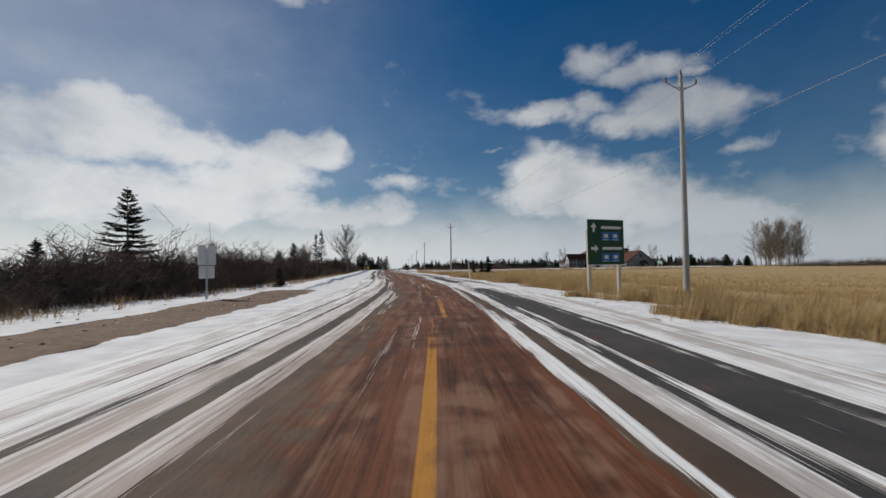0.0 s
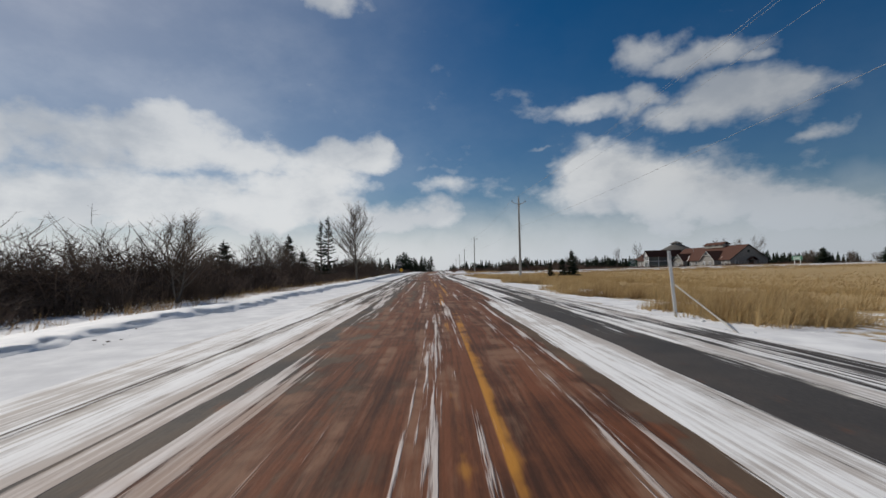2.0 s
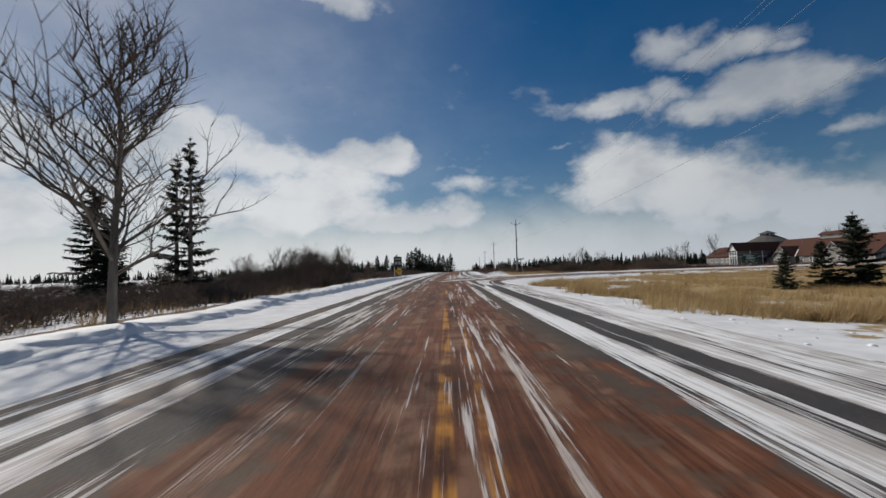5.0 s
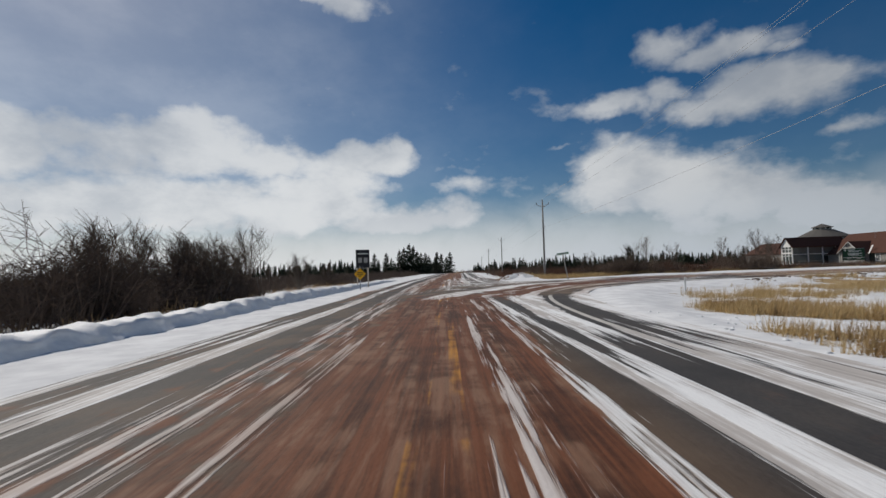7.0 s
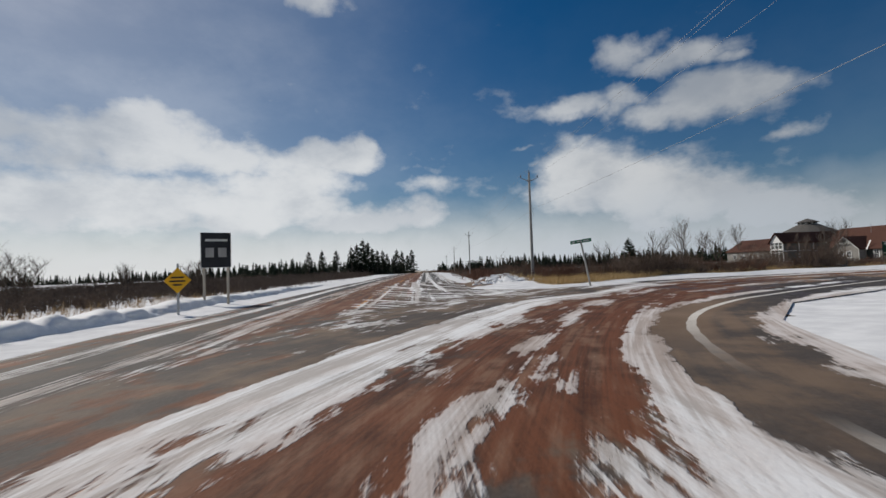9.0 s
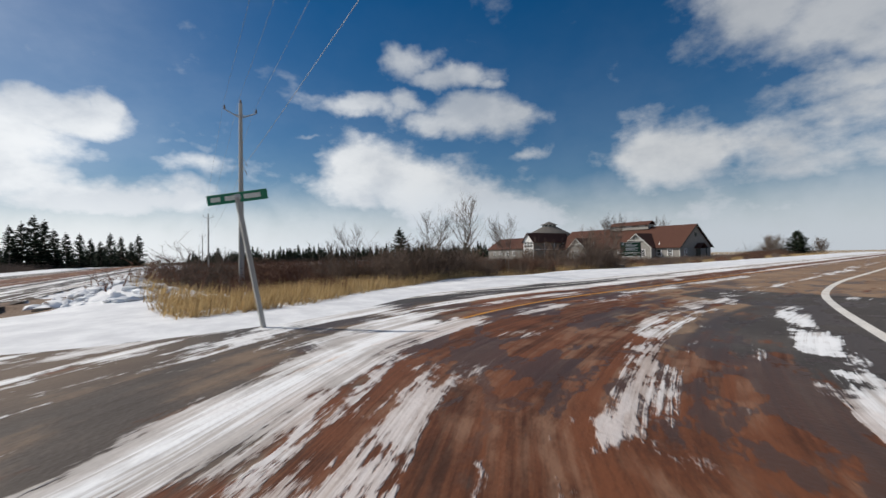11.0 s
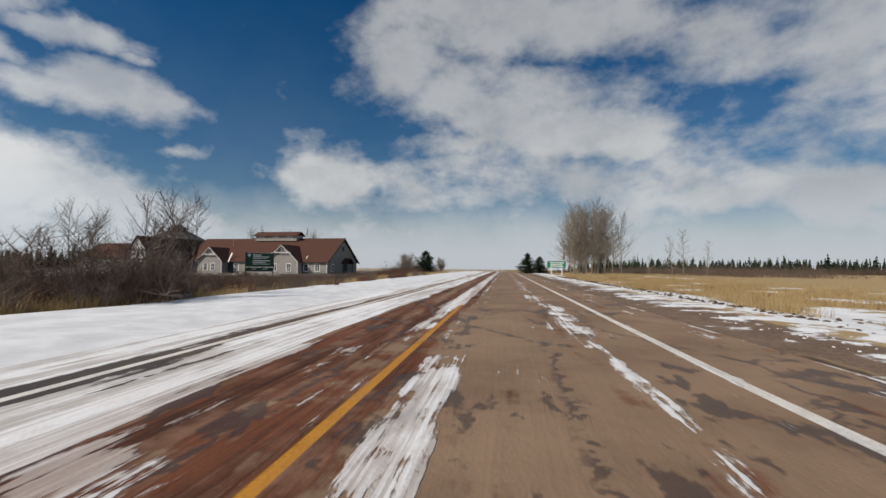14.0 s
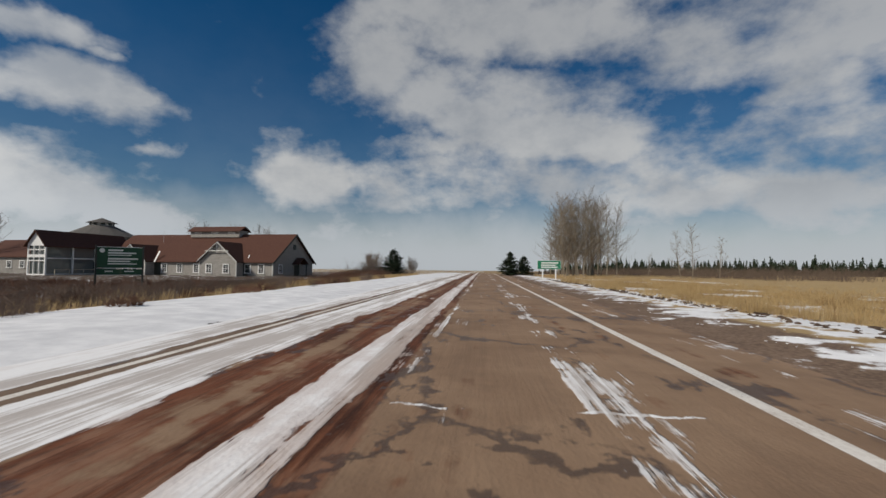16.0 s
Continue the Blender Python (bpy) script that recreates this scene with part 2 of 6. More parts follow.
def glass_material():
    m, n, shader = surface("dark window glass", 0.06)
    shader.inputs["Base Color"].default_value = (0.02, 0.024, 0.028, 1)
    shader.inputs["Specular IOR Level"].default_value = 0.6
    return m


GLASS = glass_material()


def clear_glass_material():
    m, n, shader = surface("hall glazing", 0.08)
    shader.inputs["Base Color"].default_value = (0.13, 0.15, 0.145, 1)
    shader.inputs["Specular IOR Level"].default_value = 0.7
    return m


HALL_GLASS = clear_glass_material()


# ---------------------------------------------------------------- the plan: two roads
def smooth(x, a, b):
    t = np.clip((np.asarray(x, float) - a) / (b - a), 0, 1)
    return t * t * (3 - 2 * t)


_ys = np.arange(-260.0, 420.0, 1.0)
_slope = 0.148 + 0.155 * (1 - smooth(_ys, -135, -78)) + 0.034 * smooth(_ys, -20, 40)
_xs = np.concatenate([[0], np.cumsum((_slope[1:] + _slope[:-1]) / 2)])
_xs += 1.4 - np.interp(-26.2, _ys, _xs)


def road1_x(y):
    return np.interp(y, _ys, _xs)


def across1(x, y):
    """Metres to the right of the old road's centre line."""
    return (np.asarray(x, float) - road1_x(y)) * 0.987


def middle2(x):
    """The side road's centre line, which bends south as it nears the junction."""
    return -0.030 * np.clip(24.0 - np.asarray(x, float), 0, 16) ** 2


def across2(x, y):
    return np.asarray(y, float) - middle2(x)


TURN = [(-6.0, -76.4), (-1.6, -45.4), (0.4, -34.6), (1.9, -26.2), (4.6, -18.4), (7.6, -13.2), (10.8, -9.1), (13.6, -6.4), (15.8, -4.4), (18.2, -2.6), (21.0, -1.6), (25.0, -1.5), (60.0, -1.4)]


def rounded(line, times=3):
    """The polyline with its corners cut."""
    line = np.array(line, float)
    for _ in range(times):
        a, b = line[:-1], line[1:]
        line = np.concatenate([line[:1], np.stack([0.75 * a + 0.25 * b, 0.25 * a + 0.75 * b], 1).reshape(-1, 2)[1:-1], line[-1:]])
    return line.tolist()


TURN = rounded(TURN)
# the painted edge line that rounds the south-east corner
RIM = rounded([(4.4, -30.0), (5.25, -24.2), (6.5, -18.9), (8.3, -14.6), (10.9, -10.9), (14.7, -8.4), (16.9, -7.6), (19.5, -6.65), (22.5, -5.75), (25.5, -4.9), (28.5, -4.2), (33.0, -3.80), (38.0, -3.73), (330.0, -3.73)], 2)


def turning(x, y, line=TURN):
    """Along and across a line, such as the wheel track that leaves the old road for the side road."""
    x, y = np.asarray(x, float), np.asarray(y, float)
    best, along, across, run = np.full(x.shape, 1e9), np.zeros(x.shape), np.zeros(x.shape), 0.0
    for (ax, ay), (bx, by) in zip(line, line[1:]):
        length = math.hypot(bx - ax, by - ay)
        ux, uy = (bx - ax) / length, (by - ay) / length
        s = np.clip((x - ax) * ux + (y - ay) * uy, 0, length)
        d = np.hypot(x - ax - s * ux, y - ay - s * uy)
        side = (x - ax) * uy - (y - ay) * ux
        near = d < best
        best = np.where(near, d, best)
        along, across = np.where(near, run + s, along), np.where(near, np.sign(side) * d, across)
        run += length
    return along, across


def south_edge(x):
    """The pavement's south rim along the side road, with the wide flare into the old road."""
    return np.interp(x, [5.8, 6.8, 8.0, 9.7, 11.9, 15.2, 20, 26, 32, 40, 400], [-28, -23.5, -19.3, -15.4, -12.2, -9.7, -8.3, -6.4, -5.6, -5.3, -5.3])


def north_edge(x):
    x = np.asarray(x, float)
    d = np.clip(x - 11.0, 0, 8)
    return middle2(x) + 2.7 + 0.3 * smooth(x, 16.5, 20) + 1.4 * smooth(x, 17.5, 23.5) + (8 - np.sqrt(np.maximum(64 - (8 - d) ** 2, 0))) * 0.9


def fall(x, y):
    """The land sinks beyond the crests of both roads and far off."""
    x, y = np.asarray(x, float), np.asarray(y, float)
    return -0.00014 * np.clip(x - 130, 0, 400) ** 2 * (1 - 0.6 * smooth(np.abs(y), 20, 70)) - 0.00012 * np.clip(y - 80, 0, 300) ** 2 * (1 - smooth(np.abs(across1(x, y)), 15, 60))


def paved(x, y):
    """1 on pavement, 0 off it."""
    v1 = across1(x, y)
    on1 = (v1 > -4.6) & (v1 < 5.0)
    on2 = (v1 >= 4.9) & (np.asarray(y) < north_edge(x)) & (np.asarray(y) > south_edge(x)) & (np.asarray(x) < 330)
    return on1 | on2


def deep_inside(x, y):
    """On pavement and well away from its rims."""
    v1 = across1(x, y)
    on1 = (v1 > -3.6) & (v1 < 4.0)
    on2 = (v1 >= 3.9) & (np.asarray(y) < north_edge(x) - 1.0) & (np.asarray(y) > south_edge(x) + 1.0) & (np.asarray(x) < 330)
    return on1 | on2


def rough(x, y, scale, seed=0.0):
    """Cheap smooth unevenness, about -1 to 1."""
    x, y = np.asarray(x, float) / scale + seed, np.asarray(y, float) / scale - seed
    return (np.sin(x * 1.7 + 1.3 * np.sin(y * 1.1)) + np.sin(y * 2.1 + 1.7 * np.sin(x * 0.9 + 2)) + np.sin((x + y) * 1.3 + seed)) / 3


def ground_z(x, y):
    x, y = np.asarray(x, float), np.asarray(y, float)
    v1, v2 = across1(x, y), across2(x, y)
    east = smooth(v1, 5.0, 9.0)
    z = -0.30 * smooth(v1, 5.2, 11) * (1 - smooth(v1, 60, 120)) - 0.05
    # ploughed bank along the old road's west side, and the low land behind it
    bank = 0.04 + 0.06 * smooth(y, -112, -82)
    left = -v1
    z = np.where(v1 < 0, -0.05 + bank * (0.18 * smooth(left, 4.8, 6.2) + 0.82 * smooth(left, 6.6, 7.05)) * (1 - 0.5 * smooth(left, 8.0, 9.6)) * (1 + 0.18 * rough(x, y, 1.1) + 0.10 * rough(x, y, 0.45, 4.0)) - 0.10 * smooth(left, 9, 14), z)
    # verges of the side road
    dn, ds = y - north_edge(x), south_edge(x) - y
    verge = np.where(dn > -0.5, 0.10 * smooth(dn, 0.2, 1.6) - 0.30 * smooth(dn, 4, 8), 0.0) + np.where(ds > -0.5, 0.06 * smooth(ds, 0.5, 2.0) - 0.25 * smooth(ds, 3, 7), 0.0)
    near2 = (x > 6) & (v1 > 5) & (np.abs(v2) < 26)
    z = np.where(near2, np.maximum(z, -0.3) * smooth(np.abs(v2), 10, 26) + (verge - 0.05) * (1 - smooth(np.abs(v2), 10, 26)), z)
    z = z + 0.75 * np.exp(-((x - 15.0) ** 2 / 3.0 + (y - 10.5) ** 2 / 14.0))
    z = z - 0.45 * smooth(x, 55, 95) * smooth(y, 8, 24)
    z = z + 0.05 * rough(x, y, 2.3) * np.where(paved(x, y), 0, 1) * smooth(np.minimum(np.abs(v1), 40), 5, 9)
    return z + fall(x, y) + np.where(deep_inside(x, y), -0.12, 0.0)


# ---------------------------------------------------------------- meshes and parts
def mesh_of(name, verts, faces, material, flat=True):
    me = bpy.data.meshes.new(name)
    me.from_pydata(np.asarray(verts, float).tolist(), [], faces if isinstance(faces, list) else faces.tolist())
    me.materials.append(material)
    if not flat:
        me.polygons.foreach_set("use_smooth", [True] * len(me.polygons))
    me.update()
    return me


def part(name, data, material, parent, label=""):
    """Link a bmesh or a mesh as one object under a thing or a part."""
    if isinstance(data, bmesh.types.BMesh):
        me = bpy.data.meshes.new(name)
        data.to_mesh(me)
        data.free()
        me.materials.append(material)
        data = me
    ob = new(name, data)
    if parent is not None:
        ob.parent = parent
    if label:
        tagged(ob, label)
    return ob


def thing(name, m, label, category, group="", kind=""):
    ob = new(name)
    ob.matrix_world = m
    return tagged(ob, label, category, group, kind)


def box(size, centre=(0, 0, 0), bevel=0.0, bm=None, turn=None):
    bm = bm or bmesh.new()
    m = Matrix.Translation(centre) @ (turn or Matrix.Identity(4)) @ Matrix.Diagonal((*size, 1))
    made = bmesh.ops.create_cube(bm, size=1.0, matrix=m)["verts"]
    if bevel:
        edges = list({e for v in made for e in v.link_edges})
        bmesh.ops.bevel(bm, geom=edges, offset=bevel, segments=1, affect="EDGES")
    return bm


def rod(a, b, r1, r2=None, sides=10, bm=None):
    """A tapered round bar from a to b."""
    bm = bm or bmesh.new()
    a, b = Vector(a), Vector(b)
    turn = (b - a).to_track_quat("Z", "Y").to_matrix().to_4x4()
    bmesh.ops.create_cone(bm, cap_ends=True, segments=sides, radius1=r1, radius2=r1 if r2 is None else r2, depth=(b - a).length,
                          matrix=Matrix.Translation((a + b) / 2) @ turn)
    return bm


def prism(outline, depth, bm=None, m=None):
    """A flat outline in x and z, pushed back along y."""
    bm = bm or bmesh.new()
    front = [bm.verts.new((x, 0, z)) for x, z in outline]
    rear = [bm.verts.new((x, depth, z)) for x, z in outline]
    bm.faces.new(front)
    bm.faces.new(rear[::-1])
    for i in range(len(outline)):
        j = (i + 1) % len(outline)
        bm.faces.new((front[j], front[i], rear[i], rear[j]))
    if m is not None:
        bmesh.ops.transform(bm, matrix=m, verts=front + rear)
    bmesh.ops.recalc_face_normals(bm, faces=bm.faces)
    return bm


# ---------------------------------------------------------------- ground and roads
def ground_material():
    m, n, shader = surface("winter ground", 0.95)
    where = n.add("ShaderNodeNewGeometry").outputs["Position"]
    mask = n.split(n.add("ShaderNodeAttribute", attribute_name="cover").outputs["Vector"])
    big, mid, fine = n.noise(where, 0.35, 4.0), n.noise(where, 1.3, 6.0, 0.62), n.noise(where, 14.0, 4.0)
    gold = n.mix(n.math("ADD", n.math("MULTIPLY", big, 0.5), n.math("MULTIPLY", fine, 0.5)), (0.26, 0.175, 0.075), (0.52, 0.385, 0.20))
    litter = n.mix(n.step(mid, 0.35, 0.65), (0.046, 0.032, 0.024), (0.115, 0.080, 0.054))
    gravel = n.mix(n.step(n.math("ADD", n.math("MULTIPLY", fine, 0.6), n.math("MULTIPLY", mid, 0.4)), 0.38, 0.62), (0.125, 0.082, 0.056), (0.225, 0.155, 0.108))
    colour = n.mix(n.step(n.math("ADD", mask[1], n.math("MULTIPLY", n.math("SUBTRACT", mid, 0.5), 0.5)), 0.35, 0.65), litter, gold)
    colour = n.mix(n.step(n.math("ADD", mask[2], n.math("MULTIPLY", n.math("SUBTRACT", mid, 0.5), 0.9)), 0.4, 0.6), colour, gravel)
    white = n.mix(n.step(mid, 0.3, 0.75), (0.66, 0.67, 0.69), (0.87, 0.88, 0.89))
    snow = n.step(n.math("ADD", mask[0], n.math("ADD", n.math("MULTIPLY", n.math("SUBTRACT", mid, 0.5), 1.3), n.math("MULTIPLY", n.math("SUBTRACT", big, 0.5), 0.7))), 0.45, 0.56)
    n.put(shader.inputs["Base Color"], n.mix(snow, colour, white))
    bump(n, shader, n.math("ADD", n.math("MULTIPLY", snow, 0.5), n.math("ADD", n.math("MULTIPLY", mid, 0.55), n.math("MULTIPLY", fine, n.step(snow, 0.0, 1.0, 0.35, 0.08)))), 0.55, 0.07)
    return m


def spread(bounds, step, far):
    """Grid lines: even steps within the bounds, growing steps out to far."""
    lo, hi = bounds
    line, s = list(np.arange(lo, hi + 1e-6, step)), step
    while line[-1] < far[1]:
        s *= 1.22
        line.append(line[-1] + s)
    s = step
    while line[0] > far[0]:
        s *= 1.22
        line.insert(0, line[0] - s)
    return np.array(line)


def build_ground():
    gx, gy = spread((-32, 60), 0.42, (-3200, 3200)), spread((-132, 28), 0.6, (-3200, 3200))
    X, Y = np.meshgrid(gx, gy)
    x, y = X.ravel(), Y.ravel()
    z = ground_z(x, y)
    far = np.hypot(x - 20, y + 40)
    z = np.where(far > 500, -20.0 * smooth(far, 500, 1500) + z * (1 - smooth(far, 500, 900)), z)
    nx, ny = len(gx), len(gy)
    i = np.arange(nx * ny).reshape(ny, nx)
    faces = np.stack([i[:-1, :-1], i[:-1, 1:], i[1:, 1:], i[1:, :-1]], -1).reshape(-1, 4)
    me = mesh_of("ground", np.stack([x, y, z], 1), faces, ground_material(), flat=False)
    v1, v2 = across1(x, y), across2(x, y)
    dn, ds = y - north_edge(x), south_edge(x) - y
    east = v1 > 5
    snow = np.full(x.shape, 0.30)
    # the golden field lies between the old road and the side road
    field = east & (ds > 0)
    edge = np.minimum(v1 - 5, np.where(x > 7, ds, 99))
    snow = np.where(field, 0.98 - 0.40 * smooth(edge, 0.6, 2.0) - 0.54 * smooth(edge, 3.5, 12), snow)
    snow = np.where(field & (x > 25), 0.26 + 0.26 * smooth(ds, 0.2, 1.8) + 0.10 * smooth(ds, 2.2, 3.0) - 0.44 * smooth(ds, 4, 8), snow)
    corner = field & (np.hypot(x - 13, y + 15) < 12)
    snow = np.where(corner, np.maximum(snow, 1.25 - 0.5 * smooth(edge, 2.0, 5.0)), snow)
    # bare islands of snow between the field's tufts
    snow = np.where(field & (x > 25), snow + 0.42 * smooth(rough(x, y, 2.2, 6.0), 0.20, 0.5) * smooth(ds, 4, 6) * (1 - smooth(ds, 18, 30)), snow)
    # north side: a wide white verge, then brush
    north = east & (dn > 0)
    wide = 1.6 + 3.6 * smooth(x, 18, 34)
    snow = np.where(north, 1.0 - 0.9 * smooth(dn, wide, wide + 2.5), snow)
    snow = np.where(north & (x > 42), np.maximum(snow, (0.66 - 0.30 * smooth(dn, 12, 20)) * smooth(x, 42, 47)), snow)
    snow = np.where(north & (v1 < 9.5), np.maximum(snow, 0.85 - 0.5 * smooth(v1, 8, 9.5)), snow)
    # bare ground showing within the snow heaped at the north corner
    hole = ((x - 12.6 - 0.2 * (y - 9.5)) / 1.0) ** 2 + ((y - 9.5) / 3.6) ** 2
    snow = np.where(hole < 1.6, snow - 1.2 * (1 - smooth(hole, 0.7, 1.6)), snow)
    # west side: white shoulder, ploughed bank, snow under the brush
    west = v1 < -4
    left = -v1
    early = 1 - smooth(y, -104, -97)
    strip = early * smooth(left, 5.7, 6.1) * (1 - smooth(left, 8.2, 8.8)) + smooth(y, -58, -48) * (1 - smooth(y, -30, -24)) * smooth(left, 7.9, 8.3) * (1 - smooth(left, 9.4, 10.0))
    snow = np.where(west, 1.0 - 0.95 * strip, snow)
    snow = np.where(west, snow - 0.30 * smooth(left, 9, 11) - 0.22 * smooth(left, 14, 22) + 0.35 * smooth(left, 50, 75), snow)
    gold = np.where(field, 1.0, 0.0) + np.where(north, smooth(dn, wide, wide + 1) * (1 - smooth(dn, wide + 4, wide + 7)), 0.0)
    gold = np.where(far > 330, 0.55, gold)
    snow = np.where(far > 260, np.where(field, 0.05, np.where(west, 0.62, 0.42)), snow)
    dirt = np.where(west, strip, 0.0) + np.where(hole < 1.6, 1.0, 0.0) + np.where(field & (x > 24), 0.85 * (1 - smooth(ds, 1.2, 3.2)), 0.0)
    cover = me.attributes.new("cover", "FLOAT_VECTOR", "POINT")
    cover.data.foreach_set("vector", np.stack([snow, gold, dirt], 1).ravel())
    return tagged(new("ground", me), "snow-patched winter ground with golden field grass and brown litter", "ground", kind="structure")


build_ground()


